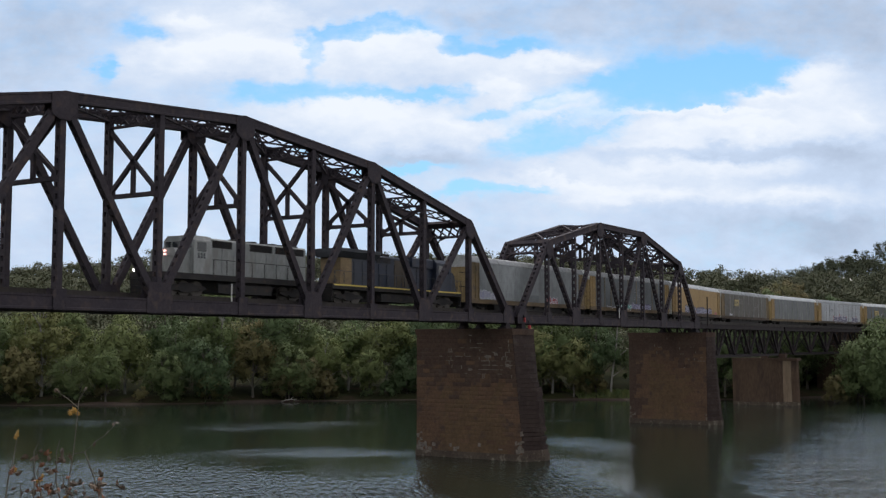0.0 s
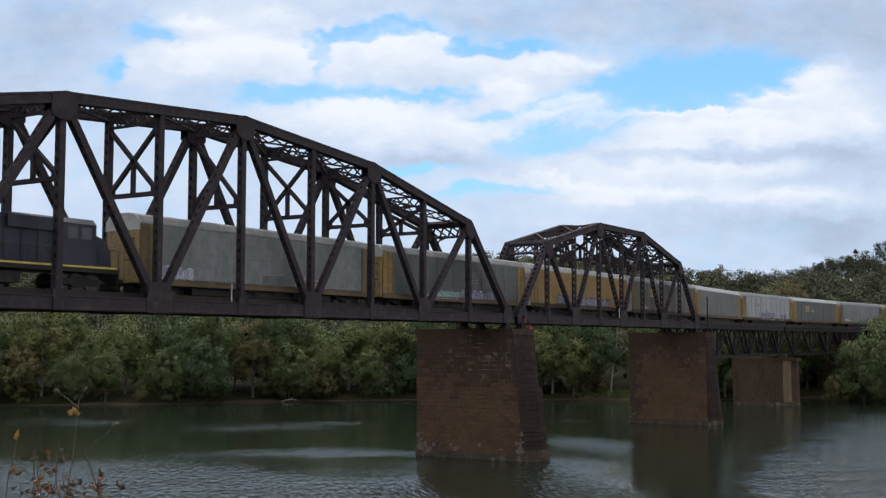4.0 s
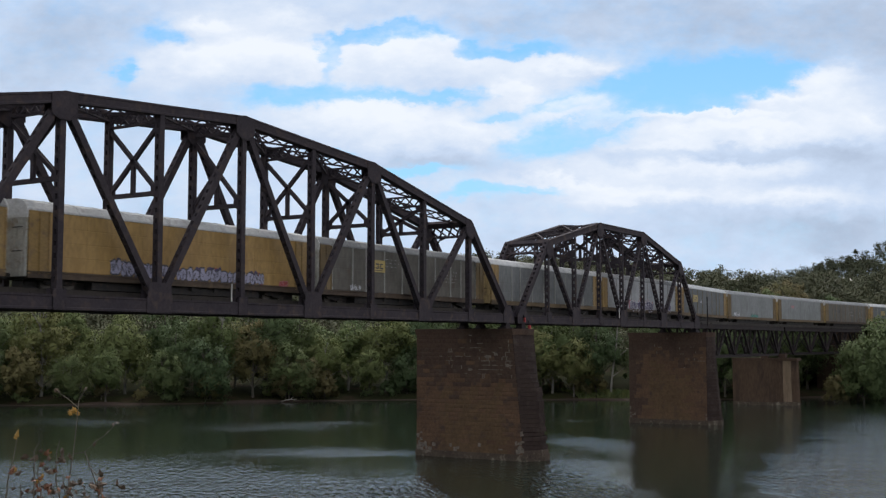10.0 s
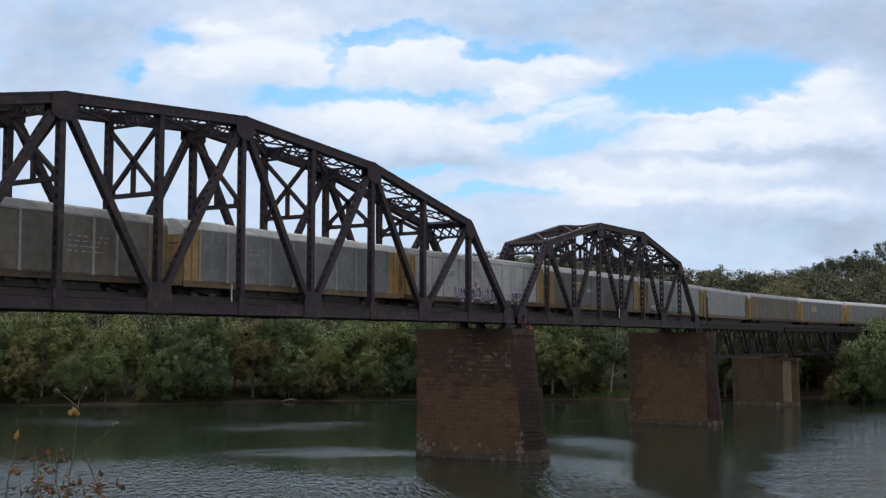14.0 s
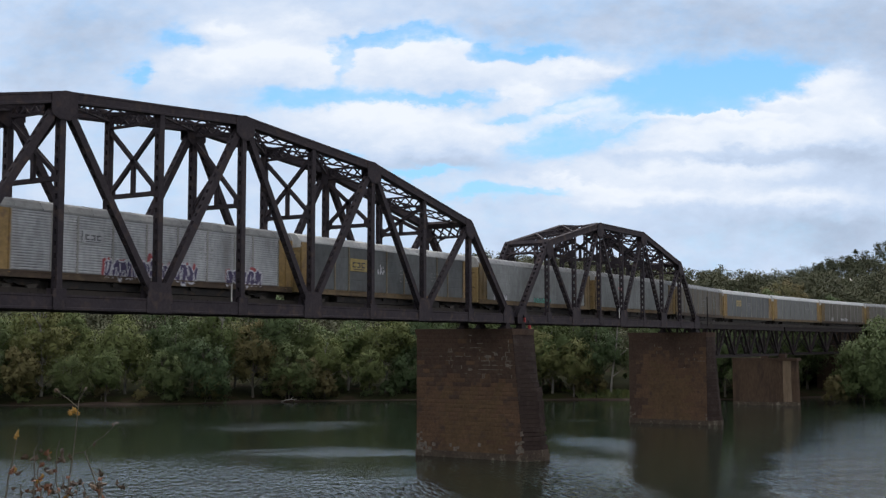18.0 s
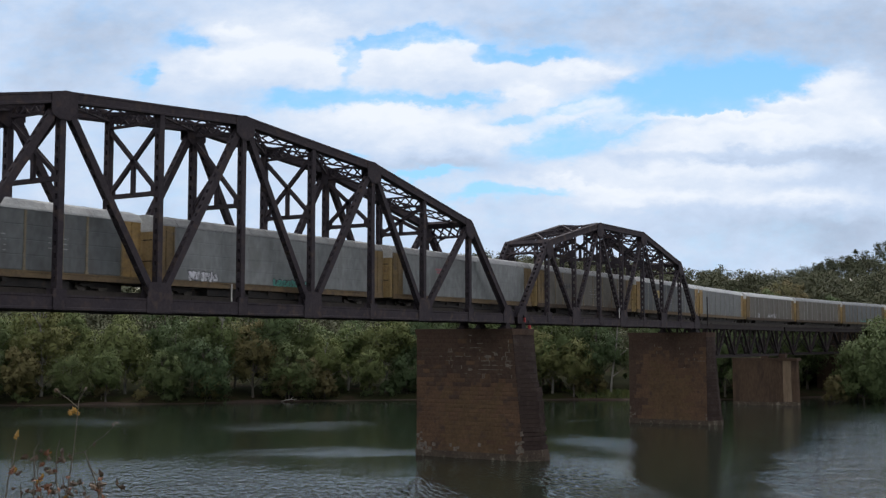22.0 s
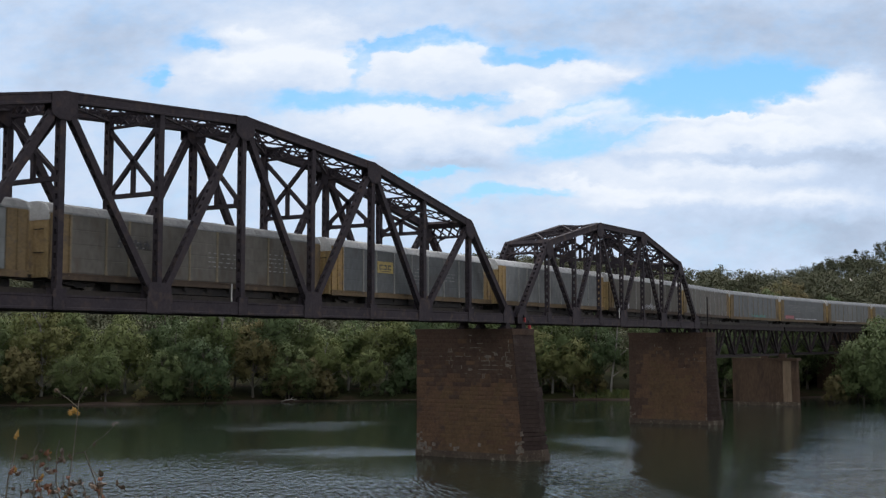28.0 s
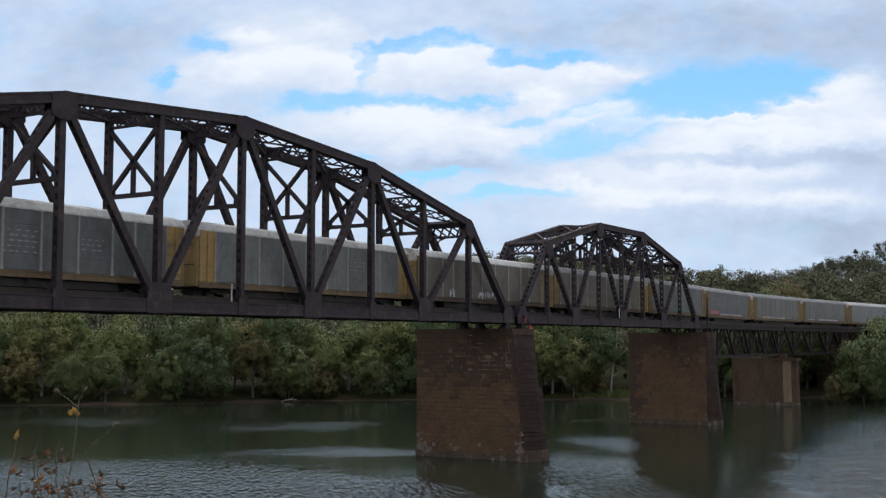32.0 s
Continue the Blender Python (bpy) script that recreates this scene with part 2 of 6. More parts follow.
def through_truss(name, x0, step, count, heights, label, laced=False):
    """heights: of the top chord's upper edge over DECK at the odd panel points, from one end."""
    span = holder(name, label, "railway bridge", "bridge spans", at=(x0, 0, DECK))

    def top(k):
        if k % 2:
            return heights[(k - 1) // 2] - 0.36
        if k in (0, count):
            return 0.5
        return (heights[k // 2 - 1] + heights[k // 2]) / 2 - 0.36

    low = 0.52
    for y in (0.0, WIDE):
        near = y == 0
        for k in range(0, count, 2):
            bm = bmesh.new()
            closed_box(bm, (k * step, y, low), ((k + 2) * step, y, low), 0.55, 0.92)
            part("bottom_chord", bm, STEEL, span)
        for k in range(1, count - 1, 2):
            bm = bmesh.new()
            closed_box(bm, (k * step, y, top(k)), ((k + 2) * step, y, top(k + 2)), 0.62, 0.70)
            part("top_chord", bm, STEEL, span)
        for a, b in ((0, 1), (count, count - 1)):
            bm = bmesh.new()
            if laced:
                slotted(bm, (a * step, y, low), (b * step, y, top(b) + 0.1), 0.6, 0.5, period=0.62, slot=0.34, open_=True)
            else:
                closed_box(bm, (a * step, y, low), (b * step, y, top(b) + 0.1), 0.6, 0.62)
            part("end_post", bm, STEEL, span)
        for k in range(1, count):
            bm = bmesh.new()
            slotted(bm, (k * step, y, low + 0.3), (k * step, y, top(k)), 0.5, 0.30 if laced else 0.42, open_=laced)
            part("vertical_post", bm, STEEL, span)
        for k in range(1, count - 1):
            a, b = ((k, top(k)), (k + 1, low)) if k % 2 else ((k, low), (k + 1, top(k + 1)))
            bm = bmesh.new()
            slotted(bm, (a[0] * step, y, a[1]), (b[0] * step, y, b[1]), 0.48, 0.34 if laced else 0.48, open_=laced)
            part("diagonal", bm, STEEL, span)
        for k in range(count + 1):
            for e in (-1, 1):
                bm = bmesh.new()
                if k in (0, count):
                    d = 1 if k == 0 else -1
                    o = [(-0.55 * d, 0.0), (1.7 * d, 0.0), (1.7 * d, 0.95), (1.25 * d, 1.9), (0.2 * d, 1.9), (-0.55 * d, 0.9)]
                elif k % 2 == 0:
                    o = [(-1.15, 0.0), (1.15, 0.0), (1.15, 1.0), (0.95, 2.05), (-0.95, 2.05), (-1.15, 1.0)]
                else:
                    o = [(-0.5, 0.05), (0.5, 0.05), (0.5, 1.35), (-0.5, 1.35)]
                o = [(k * step + x, z) for x, z in o]
                plate(bm, o, y + e * 0.31, 0.03)
                if near and e < 0:
                    rivets(bm, o, y + e * 0.335)
                part("gusset_plate", bm, STEEL, span)
                if k % 2:
                    bm = bmesh.new()
                    sl0 = (top(k) - top(k - 1)) / step
                    sl1 = (top(k + 1) - top(k)) / step if k < count - 1 else -1.0
                    if k == 1:
                        sl0 = 0.9
                    o = [(-1.0, top(k) + 0.30 - sl0), (0, top(k) + 0.38), (1.0, top(k) + 0.30 + sl1), (1.0, top(k) - 0.95 + min(0, sl1)), (0.4, top(k) - 1.45), (-0.4, top(k) - 1.45), (-1.0, top(k) - 0.95 - max(0, sl0))]
                    if k == 1:
                        o[0], o[6] = (-0.75, top(k) - 0.45), (-0.75, top(k) - 1.0)
                    if k == count - 1:
                        o[2], o[3] = (0.75, top(k) - 0.45), (0.75, top(k) - 1.0)
                    o = [(k * step + x, z) for x, z in o]
                    plate(bm, o, y + e * 0.33, 0.03)
                    if near and e < 0:
                        rivets(bm, o, y + e * 0.355)
                    part("gusset_plate", bm, STEEL, span)
    # sway frames between the posts
    strut = 22.0 - DECK
    for k in range(2, count - 1):
        t = top(k) - 0.35
        for name_, a, b in (("sway_strut", (0, strut), (WIDE, strut)),
                            ("sway_brace", (0, strut), (WIDE, t - 0.55)), ("sway_brace", (WIDE, strut), (0, t - 0.55)),
                            ("sway_hanger", (WIDE / 2, (strut + t - 0.55) / 2), (WIDE / 2, strut))):
            bm = bmesh.new()
            bar(bm, (k * step, a[0], a[1]), (k * step, b[0], b[1]), 0.24, 0.27, (1, 0, 0))
            bar(bm, (k * step, a[0], a[1]), (k * step, b[0], b[1]), 0.06, 0.34, (1, 0, 0), ow=0.08)
            part(name_, bm, STEEL, span)
        bm = bmesh.new()
        lattice(bm, (k * step, 0, t), (k * step, WIDE, t), 0.9, (1, 0, 0), (0, 0, 1), 1.0, 0.16, 0.13)
        part("top_strut", bm, STEEL, span)
        for y, e in ((0, 1), (WIDE, -1)):
            bm = bmesh.new()
            hexa(bm, [(k * step - 0.02, y, strut - 0.5), (k * step + 0.02, y, strut - 0.5), (k * step + 0.02, y + e * 0.75, strut - 0.08), (k * step - 0.02, y + e * 0.75, strut - 0.08),
                      (k * step - 0.02, y, strut + 0.65), (k * step + 0.02, y, strut + 0.65), (k * step + 0.02, y + e * 0.75, strut + 0.5), (k * step - 0.02, y + e * 0.75, strut + 0.5)])
            part("knee_plate", bm, STEEL, span)
    # top lateral bracing, crossed in every panel
    for k in range(1, count - 1):
        for y0, y1 in ((0.1, WIDE - 0.1), (WIDE - 0.1, 0.1)):
            a, b = Vector((k * step, y0, top(k))), Vector(((k + 1) * step, y1, top(k + 1)))
            t = (b - a).normalized()
            bm = bmesh.new()
            lattice(bm, a, b, 0.62, (0, 1, 0), t.cross(Vector((0, 1, 0))), 1.2, 0.12, 0.12)
            part("top_lateral", bm, STEEL, span)
    # portals in the plane of the end posts
    for a, b in ((0, 1), (count, count - 1)):
        foot, head = Vector((a * step, 0, low)), Vector((b * step, 0, top(b)))
        up = (head - foot).normalized()
        across = Vector((0, WIDE, 0))
        side = up.cross(Vector((0, 1, 0)))
        p = foot.lerp(head, 0.93)
        bm = bmesh.new()
        lattice(bm, p, p + across, 1.25, side, up, 0.9, 0.16)
        part("portal_strut", bm, STEEL, span)
        bm = bmesh.new()
        bar(bm, head + Vector((0, 0, 0.1)), head + across + Vector((0, 0, 0.1)), 0.4, 0.5, side)
        part("portal_cap", bm, STEEL, span)
        for y0, y1 in ((0, 1.5), (WIDE, WIDE - 1.5)):
            bm = bmesh.new()
            u0, u1 = foot.lerp(head, 0.70), foot.lerp(head, 0.87)
            for i in range(4):
                s0, s1 = i / 4, (i + 1) / 4
                q = [Vector((0, y0 + (y1 - y0) * (1 - math.cos(s * math.pi / 2)), 0)) + u0.lerp(u1, math.sin(s * math.pi / 2)) for s in (s0, s1)]
                bar(bm, q[0], q[1], 0.2, 0.16, side)
            part("portal_bracket", bm, STEEL, span)
    # floor system, in the darker steel tone
    for k in range(count + 1):
        bm = bmesh.new()
        bar(bm, (k * step, 0.1, 0.42), (k * step, WIDE - 0.1, 0.42), 0.06, 0.8, (1, 0, 0))
        for z in (0.05, 0.8):
            bar(bm, (k * step, 0.1, z), (k * step, WIDE - 0.1, z), 0.32, 0.05, (1, 0, 0))
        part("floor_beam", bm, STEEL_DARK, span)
    for y in (WIDE / 2 - 0.85, WIDE / 2 + 0.85):
        bm = bmesh.new()
        bar(bm, (0, y, 0.42), (count * step, y, 0.42), 0.05, 0.7)
        for z in (0.09, 0.75):
            bar(bm, (0, y, z), (count * step, y, z), 0.3, 0.04)
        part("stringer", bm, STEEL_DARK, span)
    for k in range(count):
        for y0, y1 in ((0.2, WIDE - 0.2), (WIDE - 0.2, 0.2)):
            bm = bmesh.new()
            bar(bm, (k * step + 0.2, y0, 0.03), ((k + 1) * step - 0.2, y1, 0.03), 0.2, 0.04)
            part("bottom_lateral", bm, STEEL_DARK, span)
    return span


P1, P2, GAP = 8.26, 7.03, 1.95
S2 = GAP + 8 * P2
through_truss("through_truss_span", -10 * P1, P1, 10, [9.99, 13.47, 14.71, 13.47, 9.99],
              "long dark rusty riveted steel through-truss span with arched top chord")
through_truss("through_truss_span", GAP, P2, 8, [9.34, 12.52, 12.52, 9.34],
              "shorter dark rusty laced steel through-truss span on stone piers", True)
# ---- track line ----
TRACK_Y = WIDE / 2 + 0.15
BEND_AT, BEND_R = 80.0, 640.0
EASE_FROM, EASE_TO, EASE = 42.0, 94.0, 2.5      # the line eases aside past the truss before it bends


def on_track(s):
    """Place and heading of the track at s metres along it (s = x on the bridge)."""
    t = min(1.0, max(0.0, (s - EASE_FROM) / (EASE_TO - EASE_FROM)))
    aside, slope = EASE * t * t * (3 - 2 * t), EASE * 6 * t * (1 - t) / (EASE_TO - EASE_FROM)
    if s <= BEND_AT:
        return Vector((s, TRACK_Y + aside, RAIL_Z)), math.atan(slope)
    a = (s - BEND_AT) / BEND_R
    return Vector((BEND_AT + BEND_R * math.sin(a), TRACK_Y + aside - BEND_R * (1 - math.cos(a)), RAIL_Z)), math.atan(slope) - a


SPEED = 11.035
FIRST = -7.03       # first coupling behind the locomotives at the clip's start
PITCH_CAR = 28.6
# ---- deck-truss approach spans ----
def deck_truss(x0, x1, label):
    n = max(2, round((x1 - x0) / 9.2))
    step, deep, wide = (x1 - x0) / n, 4.75, 3.4
    span = holder("deck_truss_span", label, "railway bridge", "bridge spans", at=(x0, on_track(x0)[0].y, 14.95))
    span.rotation_euler = (0, 0, math.atan2(on_track(x1)[0].y - on_track(x0)[0].y, x1 - x0))
    top, low = -0.56, -0.56 - deep
    for y in (-wide / 2, wide / 2):
        bm = bmesh.new()
        closed_box(bm, (0.25, y, top), (x1 - x0 - 0.25, y, top), 0.4, 0.7)
        part("top_chord", bm, STEEL_BROWN, span)
        bm = bmesh.new()
        closed_box(bm, (step / 2, y, low), (x1 - x0 - step / 2, y, low), 0.36, 0.4)
        part("bottom_chord", bm, STEEL_BROWN, span)
        for k in range(n):
            for a, b in (((k * step + 0.3, top), ((k + 0.5) * step, low)), (((k + 0.5) * step, low), ((k + 1) * step - 0.3, top))):
                bm = bmesh.new()
                slotted(bm, (a[0], y, a[1]), (b[0], y, b[1]), 0.32, 0.3, period=1.2)
                part("diagonal", bm, STEEL_BROWN, span)
            bm = bmesh.new()
            bar(bm, ((k + 0.5) * step, y, top), ((k + 0.5) * step, y, low), 0.22, 0.2)
            part("vertical_post", bm, STEEL_BROWN, span)
    for k in range(n + 1):
        for z0, z1 in ((top, low), (low, top)):
            x = min(max((k - 0.5) * step, 0.3), x1 - x0 - 0.3)
            bm = bmesh.new()
            bar(bm, (x, -wide / 2, z0), (x, wide / 2, z1), 0.14, 0.14, (1, 0, 0))
            part("sway_brace", bm, STEEL_DARK, span)
    for y in (-0.85, 0.85):
        bm = bmesh.new()
        bar(bm, (0, y, -0.6), (x1 - x0, y, -0.6), 0.3, 0.5)
        part("stringer", bm, STEEL_DARK, span)
    return span


PIER3 = 114.5
ABUT = 163.0
deck_truss(S2 + 1.0, PIER3, "dark rusty steel deck-truss approach span below the rails")
deck_truss(PIER3 + 0.4, ABUT, "dark rusty steel deck-truss approach span near wooded bank")
deck_truss(-138.0, -10 * P1 - 1.2, "dark rusty steel deck-truss approach span over river")

# sleepers and rails along the whole line
bm = bmesh.new()
s = -430.0
rnd = random.Random(5)
while s < 620:
    p, a = on_track(s)
    d, c = Vector((math.cos(a), math.sin(a), 0)), Vector((-math.sin(a), math.cos(a), 0))
    w = 1.45 + rnd.uniform(-0.06, 0.06)
    z = Vector((0, 0, 1))
    q = [d * i * 0.12 + c * j * w for i, j in ((-1, -1), (1, -1), (1, 1), (-1, 1))]
    hexa(bm, [p + k - z * 0.40 for k in q] + [p + k - z * 0.17 for k in q])
    s += 0.55
tagged(part("sleepers", bm, TIE), "dark weathered timber bridge sleepers under the rails", "sleepers", kind="stuff")
for y, nm in ((-0.76, "rail"), (0.76, "rail")):
    bm = bmesh.new()
    s = -430.0
    while s < 620:
        e = s + (6 if s >= 40 else 40)
        a, b = on_track(s), on_track(e)
        pa = a[0] + Vector((-math.sin(a[1]), math.cos(a[1]), 0)) * y
        pb = b[0] + Vector((-math.sin(b[1]), math.cos(b[1]), 0)) * y
        bar(bm, pa - Vector((0, 0, 0.03)), pb - Vector((0, 0, 0.03)), 0.075, 0.06)
        bar(bm, pa - Vector((0, 0, 0.10)), pb - Vector((0, 0, 0.10)), 0.02, 0.1)
        bar(bm, pa - Vector((0, 0, 0.16)), pb - Vector((0, 0, 0.16)), 0.14, 0.025)
        s = e
    tagged(part(nm, bm, RAIL), "worn steel rail with bright running top", "rail", "rails of the track", "structure")

# guard timbers bolted along the sleeper ends on the bridge
for y in (-1.36, 1.36):
    bm = bmesh.new()
    s = -138.0
    while s < ABUT:
        e = EASE_FROM if s < EASE_FROM else min(ABUT, s + 6)
        (pa, ta), (pb, tb) = on_track(s), on_track(e)
        bar(bm, pa + Vector((-math.sin(ta) * y, math.cos(ta) * y, -0.17)), pb + Vector((-math.sin(tb) * y, math.cos(tb) * y, -0.17)), 0.2, 0.46)
        s = e
    tagged(part("guard_timber", bm, TIE), "dark weathered guard timber along the bridge deck", "timber", "guard timbers", "structure")

# ---- terrain ----
NX, NY = 0.730, 0.683       # across the river, towards the far bank


def smooth(a, b, x):
    t = min(1.0, max(0.0, (x - a) / (b - a)))
    return t * t * (3 - 2 * t)


def shore(u):
    return 114.0 + 4.0 * math.sin(u * 0.055 + 1.0) + 3.0 * math.sin(u * 0.021 + 2.2)


def ground_z(x, y):
    n, u = NX * x + NY * y, NY * x - NX * y
    d = n - shore(u)
    rough_ = noise.noise(Vector((x * 0.012, y * 0.012, 0.3)))
    if n > -30:
        if d < 0:
            return max(-3.5, d * 0.35)
        h = 1.1 * smooth(0, 3, d) + 2.2 * smooth(3, 40, d)
        h += (float(np.interp(u, (-120, -70, -10, 60, 110, 135, 165, 205, 235, 280), (20, 22, 28, 30, 28, 25, 24, 23, 29, 41))) + 5 * rough_) * smooth(40, 180, d)
        return h * (1 - 0.6 * smooth(210, 480, d))
    d = -96.0 - n
    if d < 0:
        return max(-3.5, d * 0.4)
    return 10.35 * smooth(-6, 20, d) + 1.5 * rough_ * smooth(30, 120, d)


def axis(fine, step, far):
    out, s, st = [0.0], 0.0, step
    while s < far:
        if s > fine:
            st *= 1.18
        s += st
        out.append(s)
    return [-q for q in out[:0:-1]] + out


ga, gb = axis(330, 6.0, 5200), axis(330, 7.0, 5200)
verts, faces = [], []
for a in ga:
    for b in gb:
        x, y = NX * a + NY * b + 20, NY * a - NX * b
        verts.append((x, y, ground_z(x, y)))
m_ = len(gb)
for i in range(len(ga) - 1):
    for j in range(m_ - 1):
        faces.append((i * m_ + j, i * m_ + j + 1, (i + 1) * m_ + j + 1, (i + 1) * m_ + j))
me = bpy.data.meshes.new("ground")
me.from_pydata(verts, [], faces)
me.materials.append(EARTH)
for poly in me.polygons:
    poly.use_smooth = True
tagged(new("ground", me), "wooded earth banks and low hills beside the river", "ground", kind="structure")

# bare reddish mud along the foot of the far bank
MUD = surface("reddish_bank_mud", (0.045, 0.030, 0.023), (0.062, 0.041, 0.031), 0.9, 0, 0.5, third=(0.035, 0.032, 0.020), bump=0.5, spec=0.2)
bm = bmesh.new()
last = None
for i in range(151):
    u = -120 + 2.0 * i
    wide_ = max(0.15, 0.7 + 1.1 * noise.noise(Vector((u * 0.07, 3.1, 0.0))))
    ring = []
    for d in (-0.9, 0.0, 0.5 * wide_, wide_, wide_ + 0.5):
        n_ = shore(u) + d
        x, y = NX * n_ + NY * u, NY * n_ - NX * u
        ring.append(bm.verts.new((x, y, ground_z(x, y) + (0.12 + 0.08 * noise.noise(Vector((x * 0.4, y * 0.4, 1.0))) if d < wide_ + 0.4 else -0.3))))
    if last:
        for j in range(4):
            bm.faces.new((last[j], ring[j], ring[j + 1], last[j + 1]))
    last = ring
bmesh.ops.recalc_face_normals(bm, faces=bm.faces)
tagged(part("mud_bank", bm, MUD), "bare reddish mud strip at the foot of the far bank", "riverbank", kind="structure")

# embankments that carry the line away on both sides
for s0, s1 in ((ABUT + 2.0, 640.0), (-440.0, -138.6)):
    bm = bmesh.new()
    s, last = s0, None
    while s <= s1:
        p, a = on_track(s)
        c = Vector((-math.sin(a), math.cos(a), 0))
        g = min(0.0, ground_z(p.x, p.y)) - 1.0
        run = (RAIL_Z - 0.45 - g) * 1.4
        ring = [bm.verts.new(q) for q in (p + c * -(2.6 + run) + Vector((0, 0, g - RAIL_Z)), p + c * -2.6 + Vector((0, 0, -0.42)), p + c * 2.6 + Vector((0, 0, -0.42)), p + c * (2.6 + run) + Vector((0, 0, g - RAIL_Z)))]
        if last:
            for i in range(3):
                bm.faces.new((last[i], ring[i], ring[i + 1], last[i + 1]))
        last = ring
        s += 12
    tagged(part("embankment", bm, EARTH), "earth embankment carrying the railway line", "embankment", kind="structure")

# ---- water ----
def water_material():
    m, n, l, p = nodes_of("river_water")
    p.inputs["Base Color"].default_value = (0.016, 0.024, 0.016, 1)
    p.inputs["Roughness"].default_value = 0.05
    p.inputs["IOR"].default_value = 1.333

    def op(kind, a, b=0.0, c=0.0, clamp=False):
        k = n.new("ShaderNodeMath")
        k.operation, k.use_clamp = kind, clamp
        for i, v in enumerate((a, b, c)):
            if isinstance(v, (int, float)):
                k.inputs[i].default_value = v
            else:
                l.new(v, k.inputs[i])
        return k.outputs[0]

    co, turn, sep = n.new("ShaderNodeTexCoord"), n.new("ShaderNodeMapping"), n.new("ShaderNodeSeparateXYZ")
    turn.inputs["Rotation"].default_value = (0, 0, radians(-43.1))     # first axis across the river, second along it
    l.new(co.outputs["Object"], turn.inputs["Vector"])
    l.new(turn.outputs["Vector"], sep.inputs[0])
    across, along = sep.outputs[0], op("MULTIPLY", sep.outputs[1], -1.0)

    def noise_of(sx, sy, detail):
        t, v = n.new("ShaderNodeTexNoise"), n.new("ShaderNodeVectorMath")
        v.operation = "MULTIPLY"
        v.inputs[1].default_value = (sx, sy, 1)
        t.inputs["Scale"].default_value, t.inputs["Detail"].default_value = 1.0, detail
        l.new(turn.outputs["Vector"], v.inputs[0])
        l.new(v.outputs[0], t.inputs["Vector"])
        return t.outputs["Fac"]

    def step(v, a, b):
        r = n.new("ShaderNodeMapRange")
        r.interpolation_type = "SMOOTHSTEP"
        r.inputs["From Min"].default_value, r.inputs["From Max"].default_value = a, b
        l.new(v, r.inputs["Value"])
        return r.outputs[0]

    wander = noise_of(0.10, 0.05, 4)
    fray = noise_of(0.30, 0.10, 5)
    # the near water is ruffled all along, frayed towards the calm; cat's paws of wind lie in the lee of the far woods
    edge = op("MULTIPLY_ADD", wander, 26.0, op("MULTIPLY_ADD", fray, 22.0, op("ADD", across, -24.0)))
    near, paws = op("MULTIPLY", op("POWER", step(edge, 22.0, -26.0), 1.5), 0.66), None
    for gn, gu, rn, ru, amp in GUSTS:
        a = op("MULTIPLY", op("ADD", across, op("MULTIPLY_ADD", wander, rn * 0.9, -gn - rn * 0.45)), 1 / rn)
        b = op("MULTIPLY", op("ADD", along, op("MULTIPLY_ADD", fray, ru * 0.8, -gu - ru * 0.4)), 1 / ru)
        q = op("ADD", op("MULTIPLY", a, a), op("MULTIPLY", b, b))
        g = op("MULTIPLY", op("POWER", 2.718, op("MULTIPLY", q, -1.0)), amp)
        if amp < 0:
            near = op("ADD", near, g)
        else:
            paws = g if paws is None else op("ADD", paws, g)
    streaks = op("MULTIPLY_ADD", step(fray, 0.30, 0.66), 0.65, 0.45)
    near = op("MULTIPLY", op("MAXIMUM", near, 0.0), streaks)
    paws = op("ADD", op("MULTIPLY", paws, streaks), op("MULTIPLY_ADD", wander, 0.12, 0.05))
    b1 = n.new("ShaderNodeBump")
    b1.inputs["Distance"].default_value = 0.26
    tall = op("MULTIPLY", op("POWER", noise_of(0.72, 2.4, 3), 3.6), 5.8)       # peaked wavelets with flat troughs
    fine = op("MULTIPLY", noise_of(1.8, 4.6, 2), 0.5)
    l.new(op("MULTIPLY_ADD", near, tall, op("MULTIPLY", op("MAXIMUM", paws, op("MULTIPLY", near, 0.4)), fine)), b1.inputs["Height"])
    p.inputs["Roughness"].default_value = 0.06
    l.new(b1.outputs["Normal"], p.inputs["Normal"])
    return m


# cat's paws on the water: metres across and along the river, their half sizes and strength
GUSTS = ((68, -52, 12, 14, 0.90), (50, -24, 9, 9, 1.00), (56, -14, 5, 9, 0.50), (12.5, -22, 4.5, 8, 0.80), (9, -12, 2.5, 7, 0.40), (54, 23, 3, 5, 0.50), (18, 13, 9, 4.0, 0.80), (68, 57.7, 3, 3, 0.45),
         (-25, 25, 9, 7, 0.9), (-14, 33, 10, 7, 1.0), (0, 43, 10, 8, 1.1), (15, 53, 12, 10, 1.2), (31, 64, 14, 12, 1.1), (50, 78, 17, 14, 1.0),
         (-26, 8, 14, 5.5, -1.30), (-4, 17, 14, 5.5, -1.10), (20, 27, 16, 5, -0.40), (-24, -9, 10, 4, -0.8), (-7, -18, 12, 8, -0.50))      # the last lie calm behind the piers
WATER = water_material()
me = bpy.data.meshes.new("water")
me.from_pydata([(NX * a + NY * b, NY * a - NX * b, 0) for a, b in ((-135, -2600), (150, -2600), (150, 2600), (-135, 2600))], [], [(0, 1, 2, 3)])
me.materials.append(WATER)
water = tagged(new("water", me), "dark green river with wind ripples reflecting trees and sky", "river", kind="structure")

